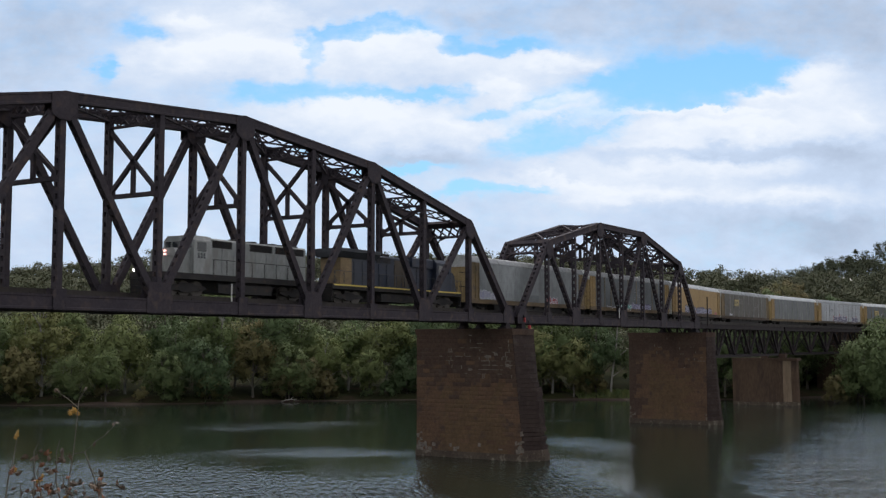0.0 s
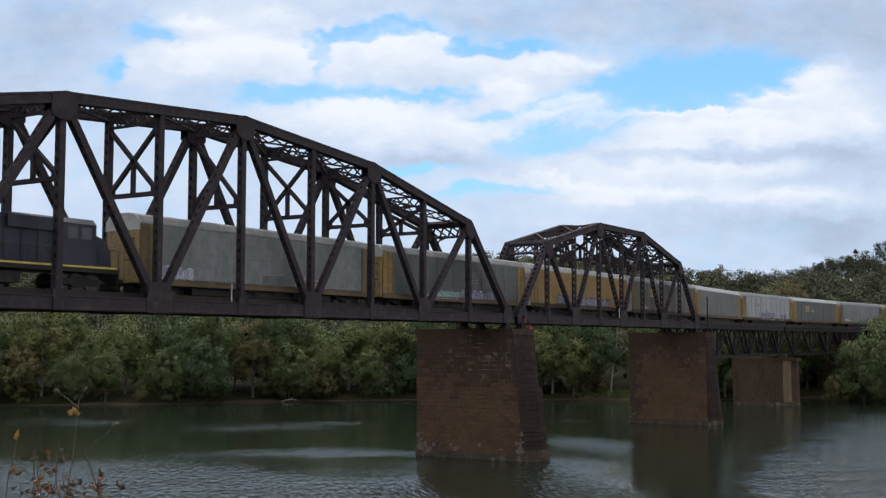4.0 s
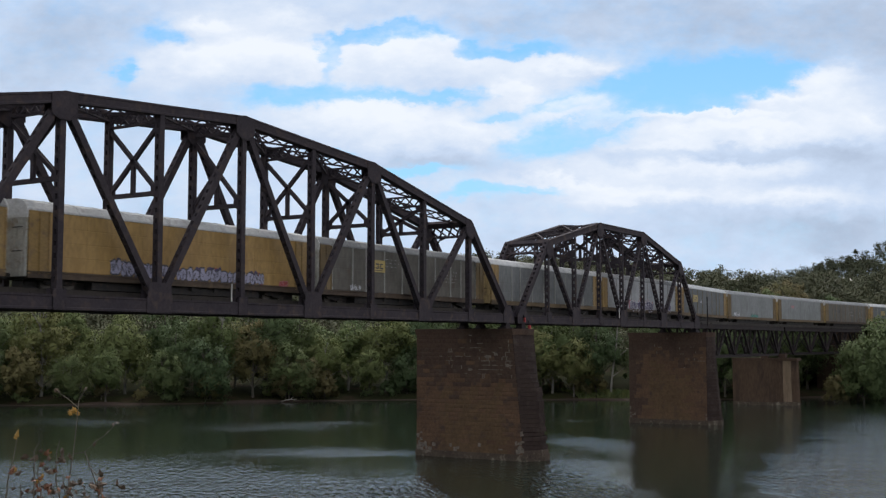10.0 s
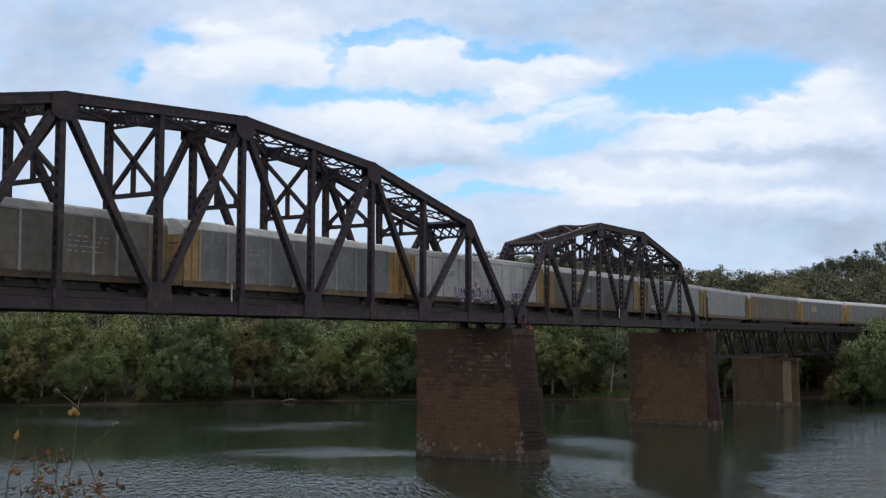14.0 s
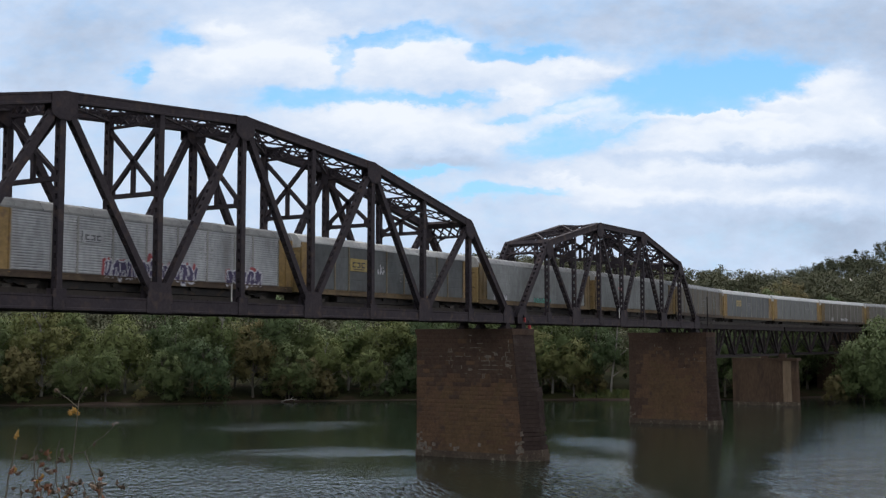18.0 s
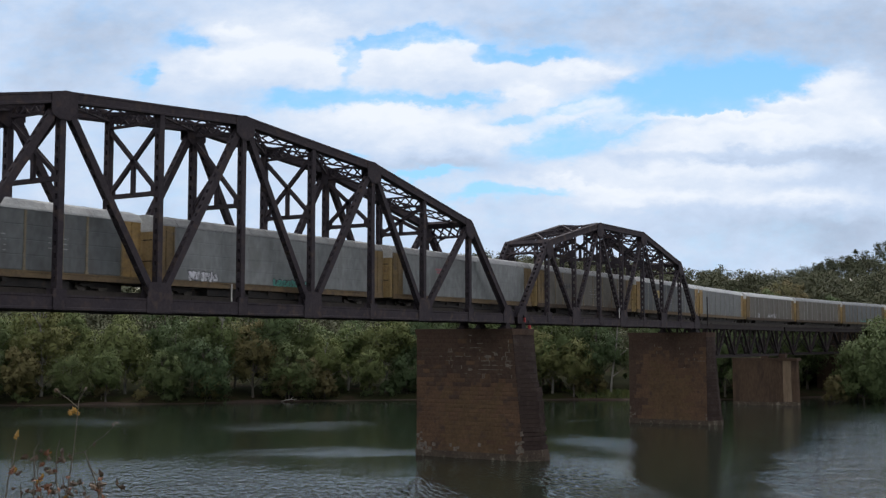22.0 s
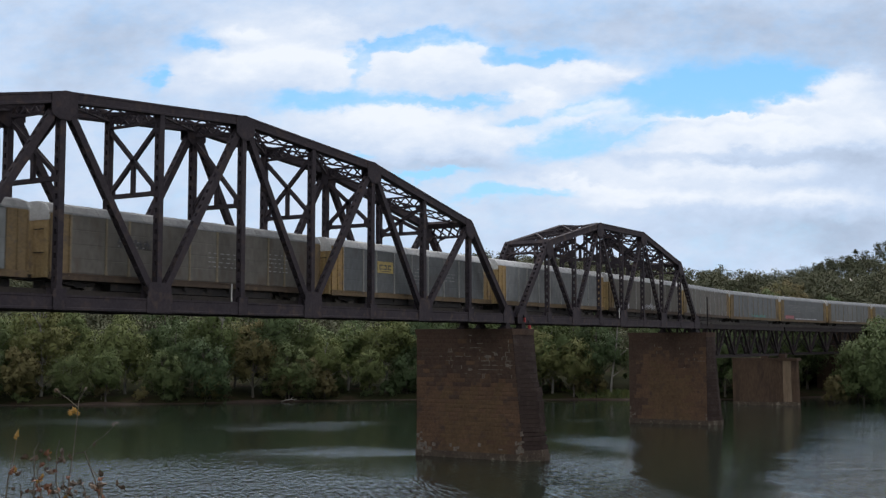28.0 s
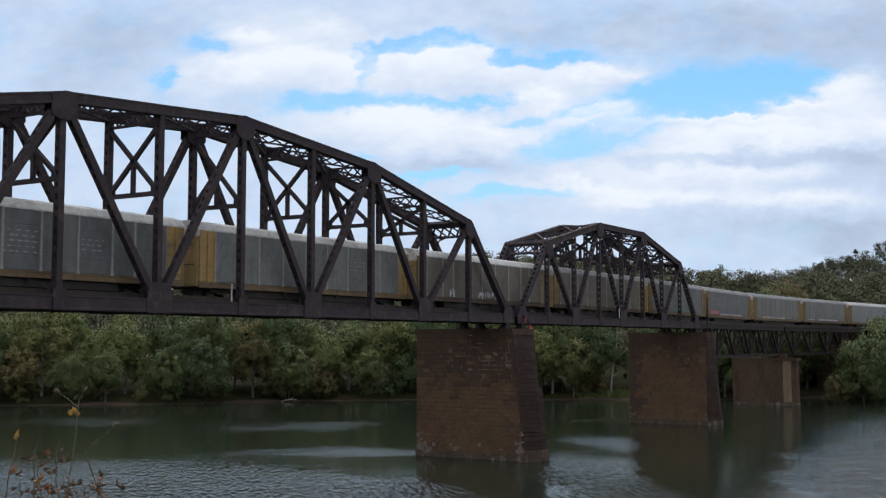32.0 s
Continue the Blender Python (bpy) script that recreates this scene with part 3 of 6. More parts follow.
# ---- piers ----
def block_mesh(name, long, high, material, rough_, seed):
    """A dressed stone with a chamfered, uneven face; it faces -x, its joint plane is x = 0."""
    r = random.Random(seed)
    y, z = long / 2 - 0.008, high / 2 - 0.008
    j = lambda a: r.uniform(-a, a)
    back = [(0.12, -y, -z), (0.12, y, -z), (0.12, y, z), (0.12, -y, z)]
    edge = [(-0.03, -y, -z), (-0.03, y, -z), (-0.03, y, z), (-0.03, -y, z)]
    front = [(-0.048 + j(rough_ * 0.6), sy * (y - 0.05) + j(0.02), sz * (z - 0.05) + j(0.015)) for sy, sz in ((-1, -1), (1, -1), (1, 1), (-1, 1))]
    mid = (-0.065 + j(rough_), j(0.1), j(0.04))
    me = bpy.data.meshes.new(name)
    f = []
    for i in range(4):
        k = (i + 1) % 4
        f += [(i, k, 4 + k, 4 + i), (4 + i, 4 + k, 8 + k, 8 + i), (8 + i, 8 + k, 12)]
    me.from_pydata(back + edge + front + [mid], [], f)
    me.materials.append(material)
    return me


def pier(name, x0, half, y0, y1, z1, nose, label, course, kinds, seed, singly, base=(0.0, 0.9), foot=STONE_FOOT, smears=0, batter=0.0):
    """Masonry pier of coursed blocks round a core, with a battered pointed nose at its y0 end.
    kinds(y, z, r): the index of a block's stone. singly(z): whether its blocks are laid one by one."""
    r = random.Random(seed)
    thing = holder(name, label, "bridge pier", "bridge piers", at=(x0, 0, 0))
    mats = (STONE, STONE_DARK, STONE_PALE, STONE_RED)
    top = z1 - 0.62
    bm = bmesh.new()
    h_, yt = half + 0.012, y0 + batter * top
    hexa(bm, [(-h_, y0, -3.5), (h_, y0, -3.5), (h_, y1, -3.5), (-h_, y1, -3.5), (-h_, yt, top), (h_, yt, top), (h_, y1, top), (-h_, y1, top)])
    part("core", bm, MORTAR, thing)
    meshes = {}
    rest = {i: bmesh.new() for i in range(4)}
    z = base[1] - 0.25
    n_course = round((top - z) / course)
    course = (top - z) / n_course
    for c in range(n_course):
        zc = z + (c + 0.5) * course
        yb = y0 + batter * zc
        for face in (-1, 1):
            lens, y = [], 0.0
            if c % 2:
                lens.append(0.5)
            while sum(lens) < y1 - yb - 0.3:
                lens.append(r.choice((0.8, 0.95, 1.1, 1.25)))
            k = (y1 - yb) / sum(lens)
            y = yb
            for ln in lens:
                yc = y + ln * k / 2
                y += ln * k
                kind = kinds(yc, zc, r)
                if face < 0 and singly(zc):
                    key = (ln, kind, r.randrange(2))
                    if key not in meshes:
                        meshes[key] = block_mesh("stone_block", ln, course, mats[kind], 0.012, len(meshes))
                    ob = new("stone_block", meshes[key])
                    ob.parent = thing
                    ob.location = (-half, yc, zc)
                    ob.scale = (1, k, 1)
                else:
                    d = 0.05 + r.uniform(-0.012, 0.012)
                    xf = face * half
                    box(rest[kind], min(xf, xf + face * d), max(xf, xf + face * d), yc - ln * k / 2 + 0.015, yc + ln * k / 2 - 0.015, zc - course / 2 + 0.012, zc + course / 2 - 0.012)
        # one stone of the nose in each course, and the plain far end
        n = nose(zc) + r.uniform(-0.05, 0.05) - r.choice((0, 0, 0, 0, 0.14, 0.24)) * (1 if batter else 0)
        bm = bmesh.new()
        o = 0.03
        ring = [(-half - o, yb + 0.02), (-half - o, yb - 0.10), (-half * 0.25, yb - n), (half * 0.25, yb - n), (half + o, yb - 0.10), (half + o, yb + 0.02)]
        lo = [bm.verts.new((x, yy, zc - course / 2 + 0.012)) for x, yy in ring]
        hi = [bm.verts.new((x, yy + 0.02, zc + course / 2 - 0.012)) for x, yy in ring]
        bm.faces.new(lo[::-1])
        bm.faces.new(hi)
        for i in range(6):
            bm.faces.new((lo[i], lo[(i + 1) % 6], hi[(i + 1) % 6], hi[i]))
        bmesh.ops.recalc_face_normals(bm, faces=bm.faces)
        # nose stones are toned darker than the side faces
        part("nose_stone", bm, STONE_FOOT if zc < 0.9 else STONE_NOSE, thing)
    for i, b in rest.items():
        if b.verts:
            tagged(part("stonework", b, mats[i], thing), kind="stuff")
        else:
            b.free()
    # mortar smeared over the joints of the upper courses
    bm = bmesh.new()
    for i in range(smears):
        yc, zc = r.choice(((-0.6, 10.6), (1.6, 10.2), (2.1, 8.9), (6.2, 10.6), (5.0, 9.8), (0.4, 9.2), (3.6, 11.2), (-1.2, 9.4)))
        yc += r.gauss(0, 0.8)
        zc = z + round((zc + r.gauss(0, 0.5) - z) / course) * course
        if r.random() < 0.35:
            w_, h_, zc = 0.05, 0.18, zc + course / 2
        else:
            w_, h_ = r.uniform(0.12, 0.42), r.uniform(0.03, 0.055)
        if r.random() < 0.12:
            w_, h_ = 0.22, 0.16
        yc = min(max(yc, y0 + batter * zc + 0.5), y1 - 0.5)
        if i % 3 == 0:      # lime crusts low on both corners
            e, zc = abs(r.gauss(0, 0.8)), 0.7 + abs(r.gauss(0, 0.9))
            yc = y1 - 0.12 - e * 0.55 / (0.5 + zc * 0.5) if r.random() < 0.6 else y0 + 0.12 + e * 0.5 / (0.5 + zc * 0.5)
            if r.random() < 0.2:
                yc, zc = r.uniform(y0 + 0.5, y1 - 0.5), r.uniform(0.75, 1.5)
            w_, h_ = r.uniform(0.08, 0.26), r.uniform(0.08, 0.3)
        q = [(-half - 0.02, yc + sy * w_ * r.uniform(0.7, 1.1), zc + sz * h_ * r.uniform(0.6, 1.2)) for sy, sz in ((-1, -1), (1, -1), (1, 1), (-1, 1))]
        hexa(bm, q + [(-half - 0.074 - 0.00025 * i, yc + (b - yc) * 0.9, zc + (c - zc) * 0.9) for a, b, c in q])
    if smears:
        bmesh.ops.recalc_face_normals(bm, faces=bm.faces)
        tagged(part("mortar_smear", bm, SMEAR, thing, "pale mortar smeared over joints"), kind="stuff")
    else:
        bm.free()
    # rendered footing at the waterline, and the coping
    bm = bmesh.new()
    n = nose(0.0) + 0.1
    ring = [(-half - 0.12, y1 + 0.1), (-half - 0.12, y0 - 0.15), (-half * 0.25, y0 - n), (half * 0.25, y0 - n), (half + 0.12, y0 - 0.15), (half + 0.12, y1 + 0.1)]
    lo = [bm.verts.new((x, y, -3.4)) for x, y in ring]
    hi = [bm.verts.new((x * 0.985, y, base[1] - 0.25)) for x, y in ring]
    bm.faces.new(lo[::-1])
    bm.faces.new(hi)
    for i in range(6):
        bm.faces.new((lo[i], lo[(i + 1) % 6], hi[(i + 1) % 6], hi[i]))
    bmesh.ops.recalc_face_normals(bm, faces=bm.faces)
    part("footing", bm, foot, thing, "pale lime-crusted footing at the waterline")
    for z_a, z_b, o in ((top + 0.004, z1 - 0.3, 0.10), (z1 - 0.296, z1, 0.15)):
        bm = bmesh.new()
        n = nose(top) + o
        ring = [(-half - o, y1 + o), (-half - o, yt - 0.1), (-half * 0.25, yt - n), (half * 0.25, yt - n), (half + o, yt - 0.1), (half + o, y1 + o)]
        lo = [bm.verts.new((x, y, z_a)) for x, y in ring]
        hi = [bm.verts.new((x, y, z_b)) for x, y in ring]
        bm.faces.new(lo[::-1])
        bm.faces.new(hi)
        for i in range(6):
            bm.faces.new((lo[i], lo[(i + 1) % 6], hi[(i + 1) % 6], hi[i]))
        bmesh.ops.recalc_face_normals(bm, faces=bm.faces)
        part("coping", bm, STONE_DARK, thing)
    return thing


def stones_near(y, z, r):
    # upper courses mostly take the darker stone
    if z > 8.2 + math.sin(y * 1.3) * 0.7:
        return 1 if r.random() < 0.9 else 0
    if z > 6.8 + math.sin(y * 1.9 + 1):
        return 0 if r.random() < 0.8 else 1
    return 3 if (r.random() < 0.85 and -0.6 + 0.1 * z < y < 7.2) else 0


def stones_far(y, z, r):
    # darker stone towards the top and the far end
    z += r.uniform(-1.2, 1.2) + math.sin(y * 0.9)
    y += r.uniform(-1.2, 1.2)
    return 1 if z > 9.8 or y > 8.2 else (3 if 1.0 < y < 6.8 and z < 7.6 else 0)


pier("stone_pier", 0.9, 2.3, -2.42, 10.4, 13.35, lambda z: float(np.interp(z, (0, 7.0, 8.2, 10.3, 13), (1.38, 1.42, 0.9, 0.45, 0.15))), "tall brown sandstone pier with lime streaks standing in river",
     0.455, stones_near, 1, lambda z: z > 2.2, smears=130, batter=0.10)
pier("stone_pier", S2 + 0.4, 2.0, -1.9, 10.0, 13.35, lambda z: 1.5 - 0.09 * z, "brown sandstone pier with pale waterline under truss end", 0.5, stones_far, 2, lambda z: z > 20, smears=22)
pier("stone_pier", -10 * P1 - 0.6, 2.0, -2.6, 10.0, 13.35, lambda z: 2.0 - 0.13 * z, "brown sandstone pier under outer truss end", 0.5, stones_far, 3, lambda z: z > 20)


def concrete_pier(x0, half, y0, y1, z1):
    thing = holder("concrete_pier", "tan concrete pier with lighter rounded nose near far bank", "bridge pier", "bridge piers", at=(x0, 0, 0))
    bm = bmesh.new()
    ring_lo, ring_hi = [], []
    for zz, k, ring in ((-3.0, 1.06, ring_lo), (z1 - 0.5, 1.0, ring_hi)):
        for i in range(9):
            a = math.pi * i / 8
            ring.append(bm.verts.new((-half * k * math.cos(a), y0 - half * 2.2 * k * math.sin(a), zz)))
        ring.append(bm.verts.new((half * k, y1, zz)))
        ring.append(bm.verts.new((-half * k, y1, zz)))
    n = len(ring_lo)
    bm.faces.new(ring_lo[::-1])
    bm.faces.new(ring_hi)
    for i in range(n):
        bm.faces.new((ring_lo[i], ring_lo[(i + 1) % n], ring_hi[(i + 1) % n], ring_hi[i]))
    bmesh.ops.recalc_face_normals(bm, faces=bm.faces)
    part("shaft", bm, CONCRETE, thing)
    # the washed face of the nose, and the limed strip at the waterline
    for z_a, z_b, a0, a1, mat, nm in ((0.75, z1 - 0.5, 0.10, 0.24, CONCRETE_PALE, "nose_render"), (0.0, 0.7, -0.02, 1.02, STONE_FOOT, "waterline_crust")):
        bm = bmesh.new()
        cols = []
        for i in range(9):
            a = math.pi * (a0 + (a1 - a0) * i / 8)
            k = 1.06 - 0.06 * (z_a + 3) / (z1 + 2.5)
            k2 = 1.06 - 0.06 * (z_b + 3) / (z1 + 2.5)
            cols.append([bm.verts.new((-half * q * math.cos(a) * 1.004, y0 - half * 2.2 * q * math.sin(a) - 0.012, zz)) for zz, q in ((z_a, k + 0.008), (z_b, k2 + 0.008))])
        for c1, c2 in zip(cols, cols[1:]):
            bm.faces.new((c1[0], c2[0], c2[1], c1[1]))
        part(nm, bm, mat, thing)
    bm = bmesh.new()
    box(bm, -half * 1.045 - 0.03, -half * 1.045 + 0.2, y0, y1, -0.5, 0.6)
    part("waterline_crust", bm, STONE_FOOT, thing)
    bm = bmesh.new()
    box(bm, -half - 0.06, half + 0.06, y0 - half * 2.2 - 0.06, y1 + 0.08, z1 - 0.496, z1)
    part("cap", bm, CONCRETE, thing, "weathered concrete cap")
    for y in (2.2, 5.6):
        bm = bmesh.new()
        box(bm, -0.8, 0.8, y, y + 1.2, z1 + 0.002, 9.69)
        part("bearing_pedestal", bm, STONE_DARK, thing)


concrete_pier(PIER3 + 0.4, 1.7, 3.6, 12.0, 8.9)

# bearings between the trusses and the piers
for xb, n_, c_ in ((-0.75, -10 * P1, 1), (GAP + 0.75, GAP, 1), (S2 - 0.75, S2, 1), (-10 * P1 + 0.75, 0, 1)):
    for y in (0.0, WIDE):
        shoe = holder("bearing_shoe", "rusty cast steel bearing shoe on pier top", "bridge bearing", "bridge bearings", at=(xb, y, 13.35))
        bm = bmesh.new()
        box(bm, -0.75, 0.75, -0.5, 0.5, 0.002, 0.14)
        part("base_plate", bm, STEEL_DARK, shoe)
        bm = bmesh.new()
        hexa(bm, [(-0.55, -0.36, 0.145), (0.55, -0.36, 0.145), (0.55, 0.36, 0.145), (-0.55, 0.36, 0.145), (-0.25, -0.3, 0.60), (0.25, -0.3, 0.60), (0.25, 0.3, 0.60), (-0.25, 0.3, 0.60)])
        part("rocker", bm, STEEL_DARK, shoe)

# far abutment and a stone one behind
for xa, w_ in ((ABUT + 1.6, 1), (-139.8, -1)):
    bm = bmesh.new()
    box(bm, xa - 1.4, xa + 1.4, -1.8, 8.2, -2.0, RAIL_Z - 5.4)
    box(bm, xa - 1.4 + 0.9 * w_, xa + 1.4 + 0.9 * w_, -1.79, 8.19, RAIL_Z - 5.398, RAIL_Z - 0.5)
    tagged(part("abutment", bm, STONE_DARK), "dark stone abutment at the end of the bridge", "abutment", kind="structure")
# ---- drifting cloud layer: a level sheet far above the river, with puffs and blue gaps ----
SHEET_UP = 260.0
GAPS = [(252, 60, 50, 26), (192, 124, 22, 20), (480, 168, 100, 24), (600, 52, 60, 16), (690, 50, 80, 18), (545, 95, 20, 34), (795, 78, 30, 18), (900, 80, 75, 15), (720, 168, 130, 14),
        (1170, 150, 100, 46), (1275, 140, 90, 40), (1060, 160, 66, 24), (1370, 124, 66, 22), (930, 262, 66, 30), (1010, 236, 60, 22), (1075, 208, 50, 16), (965, 182, 34, 12), (820, 345, 60, 11), (930, 335, 60, 8),
        (1170, 186, 70, 12), (880, 200, 40, 10), (700, 300, 70, 8), (560, 265, 40, 9)]
PUFFS = [(318, 110, 84, 28), (450, 96, 88, 36), (505, 22, 66, 16), (640, 84, 60, 28), (745, 110, 130, 26), (978, 111, 60, 15), (876, 162, 42, 20), (1012, 188, 62, 22), (620, 212, 110, 34), (765, 240, 120, 24),
         (1462, 142, 54, 30), (1390, 182, 90, 14), (1235, 206, 130, 7), (1310, 236, 170, 18), (1485, 214, 60, 22), (1260, 300, 210, 16), (1000, 328, 120, 12), (1400, 352, 120, 16), (1180, 262, 100, 12), (740, 70, 40, 16),
         (350, 40, 40, 14), (1065, 210, 30, 8), (1130, 350, 120, 14)]
GREYS = [(1470, 40, 160, 56), (1150, 26, 250, 36), (80, 60, 120, 66), (1480, 400, 120, 18), (560, 16, 60, 12), (1500, 285, 120, 22), (1300, 268, 150, 9), (900, 40, 80, 16), (1480, 98, 90, 20), (700, 285, 120, 12), (1490, 440, 130, 22)]


def cloud_material():
    m, n, l, p = nodes_of("cloud_layer")
    n.remove(p)
    out = n["Material Output"]

    def op(kind, a, b=0.0, c=0.0, clamp=False):
        k = n.new("ShaderNodeMath")
        k.operation, k.use_clamp = kind, clamp
        for i, v in enumerate((a, b, c)):
            if isinstance(v, (int, float)):
                k.inputs[i].default_value = v
            else:
                l.new(v, k.inputs[i])
        return k.outputs[0]

    co, sep = n.new("ShaderNodeTexCoord"), n.new("ShaderNodeSeparateXYZ")
    l.new(co.outputs["Object"], sep.inputs[0])
    X, Y = sep.outputs[0], sep.outputs[1]
    # bearing and height of each spot as a watcher on the bank sees the layer's underside, in thousandths
    f = 2023.0
    deep = op("MULTIPLY_ADD", Y, math.cos(PITCH), SHEET_UP * math.sin(PITCH))
    rise = op("MULTIPLY_ADD", Y, -math.sin(PITCH), SHEET_UP * math.cos(PITCH))
    px = op("MULTIPLY_ADD", op("DIVIDE", X, deep), f / 1000, 0.784)
    py = op("MULTIPLY_ADD", op("DIVIDE", rise, deep), -f / 1000, 0.441)
    com = n.new("ShaderNodeCombineXYZ")
    l.new(px, com.inputs[0])
    l.new(op("MULTIPLY", py, 1.7), com.inputs[1])

    def fbm(scale, detail, rough_=0.55, off=0.0):
        t = n.new("ShaderNodeTexNoise")
        t.noise_dimensions = "3D"
        t.inputs["Scale"].default_value, t.inputs["Detail"].default_value, t.inputs["Roughness"].default_value = scale, detail, rough_
        v = n.new("ShaderNodeVectorMath")
        v.operation = "ADD"
        v.inputs[1].default_value = (off, off * 0.7, off * 1.3)
        l.new(com.outputs[0], v.inputs[0])
        l.new(v.outputs[0], t.inputs["Vector"])
        return t.outputs["Fac"]

    wx, wy = fbm(6, 5, 0.6, 1.0), fbm(6, 5, 0.6, 7.0)
    wx2, wy2 = fbm(22, 4, 0.6, 3.0), fbm(22, 4, 0.6, 9.0)
    ux = op("ADD", px, op("MULTIPLY_ADD", wx, 0.16, op("MULTIPLY_ADD", wx2, 0.06, -0.11)))
    uy = op("ADD", py, op("MULTIPLY_ADD", wy, 0.08, op("MULTIPLY_ADD", wy2, 0.04, -0.06)))

    def blobs(table, hard):
        total, lower = None, None
        for cx, cy, rx, ry in table:
            a = op("MULTIPLY_ADD", ux, 1000 / rx, -cx / rx)
            b = op("MULTIPLY_ADD", uy, 1000 / ry, -cy / ry)
            q = op("ADD", op("MULTIPLY", a, a), op("MULTIPLY", b, b))
            g = op("DIVIDE", 1.0, op("ADD", 1.0, op("POWER", q, hard)))
            under = op("MULTIPLY", g, op("MINIMUM", op("MAXIMUM", b, -1.2), 1.2))
            total = g if total is None else op("ADD", total, g)
            lower = under if lower is None else op("ADD", lower, under)
        return op("MINIMUM", total, 1.0), lower

    # each puff is bright above and greyer at its base
    (gap, _), (puff, base_), (grey, _) = blobs(GAPS, 1.7), blobs(PUFFS, 1.5), blobs(GREYS, 1.2)
    grain = fbm(9, 7, 0.6, 2.0)
    detail = fbm(30, 6, 0.6, 5.0)
    # cover: 0 clear blue, 1 cloud
    cover = op("ADD", op("MULTIPLY_ADD", gap, -0.92, 0.75), op("MULTIPLY", puff, 0.66))
    cover = op("ADD", cover, op("MULTIPLY_ADD", grain, 0.8, -0.40))
    cover = op("ADD", cover, op("MULTIPLY_ADD", detail, 0.4, -0.20))
    ramp = n.new("ShaderNodeMapRange")
    ramp.interpolation_type = "SMOOTHSTEP"
    ramp.inputs["From Min"].default_value, ramp.inputs["From Max"].default_value = -0.10, 0.92
    l.new(cover, ramp.inputs["Value"])
    tone = op("ADD", op("MULTIPLY_ADD", puff, 0.40, 0.54), op("MULTIPLY_ADD", grey, -0.30, op("MULTIPLY", base_, -0.22)))
    tone = op("ADD", tone, op("MULTIPLY_ADD", fbm(7, 6, 0.58, 11.0), 0.6, -0.30))
    tone = op("ADD", tone, op("MULTIPLY_ADD", fbm(22, 5, 0.58, 17.0), 0.26, -0.13), clamp=True)
    col = n.new("ShaderNodeValToRGB")
    e = col.color_ramp.elements
    e[0].position, e[0].color = 0.0, (0.36, 0.435, 0.57, 1)
    e[1].position, e[1].color = 1.0, (0.82, 0.87, 0.95, 1)
    k = e.new(0.5)
    k.color = (0.555, 0.665, 0.845, 1)
    l.new(tone, col.inputs["Fac"])
    blue = n.new("ShaderNodeValToRGB")
    blue.color_ramp.elements[0].position, blue.color_ramp.elements[1].position = 0.02, 0.42
    blue.color_ramp.elements[0].color, blue.color_ramp.elements[1].color = (0.23, 0.55, 0.97, 1), (0.40, 0.74, 1.0, 1)
    l.new(py, blue.inputs["Fac"])
    mix = n.new("ShaderNodeMixRGB")
    l.new(ramp.outputs[0], mix.inputs[0])
    l.new(blue.outputs["Color"], mix.inputs[1])
    l.new(col.outputs["Color"], mix.inputs[2])
    em = n.new("ShaderNodeEmission")
    em.inputs["Strength"].default_value = 1.0
    l.new(mix.outputs["Color"], em.inputs["Color"])
    l.new(em.outputs[0], out.inputs["Surface"])
    return m


me = bpy.data.meshes.new("cloud_backdrop")
# a sector of the layer ahead of the camera, up to the haze
rings, spokes = [640 * 1.12 ** i for i in range(19)], [radians(-38 + 4 * j) for j in range(20)]
me.from_pydata([(min(r, 4900) * math.sin(a), min(r, 4900) * math.cos(a), 0) for r in rings for a in spokes], [],
               [(i * 20 + j, i * 20 + j + 1, i * 20 + j + 21, i * 20 + j + 20) for i in range(18) for j in range(19)])
me.materials.append(cloud_material())
clouds = tagged(new("cloud_backdrop", me), "broken white and grey clouds with blue gaps", "sky", kind="structure")
CLOUD_FROM = Vector((EYE.x, EYE.y, EYE.z + SHEET_UP))
CLOUD_DRIFT = Vector((61.43, -15.64, 0))
clouds.location = CLOUD_FROM
clouds.rotation_euler = (0, 0, -YAW)
# ---- the train ----
YELLOW = surface("faded_yellow_paint", (0.23, 0.145, 0.047), (0.30, 0.19, 0.065), 0.55, 0, 0.7, third=(0.16, 0.10, 0.05), bump=0.1)
YELLOW_DULL = surface("grimy_yellow_paint", (0.13, 0.088, 0.038), (0.19, 0.13, 0.058), 0.65, 0, 0.7, third=(0.10, 0.075, 0.05), bump=0.1)
SILL = surface("rusty_yellow_sill", (0.105, 0.07, 0.036), (0.16, 0.11, 0.055), 0.7, 0, 0.6, third=(0.08, 0.055, 0.038), bump=0.2)
RUST_SILL = surface("rusted_dark_sill", (0.052, 0.036, 0.025), (0.082, 0.055, 0.036), 0.8, 0, 0.6, third=(0.11, 0.078, 0.045), bump=0.3)
BLACK = surface("underframe_black", (0.014, 0.013, 0.013), (0.028, 0.024, 0.022), 0.8, 0, 1.0, third=(0.045, 0.03, 0.022), bump=0.2)
WHEEL = surface("wheel_steel", (0.05, 0.045, 0.04), (0.09, 0.08, 0.07), 0.5, 0.6, 2.0)
GLASS = surface("dark_cab_glass", (0.02, 0.024, 0.028), (0.03, 0.034, 0.04), 0.08, 0, 1.0, bump=0.0)
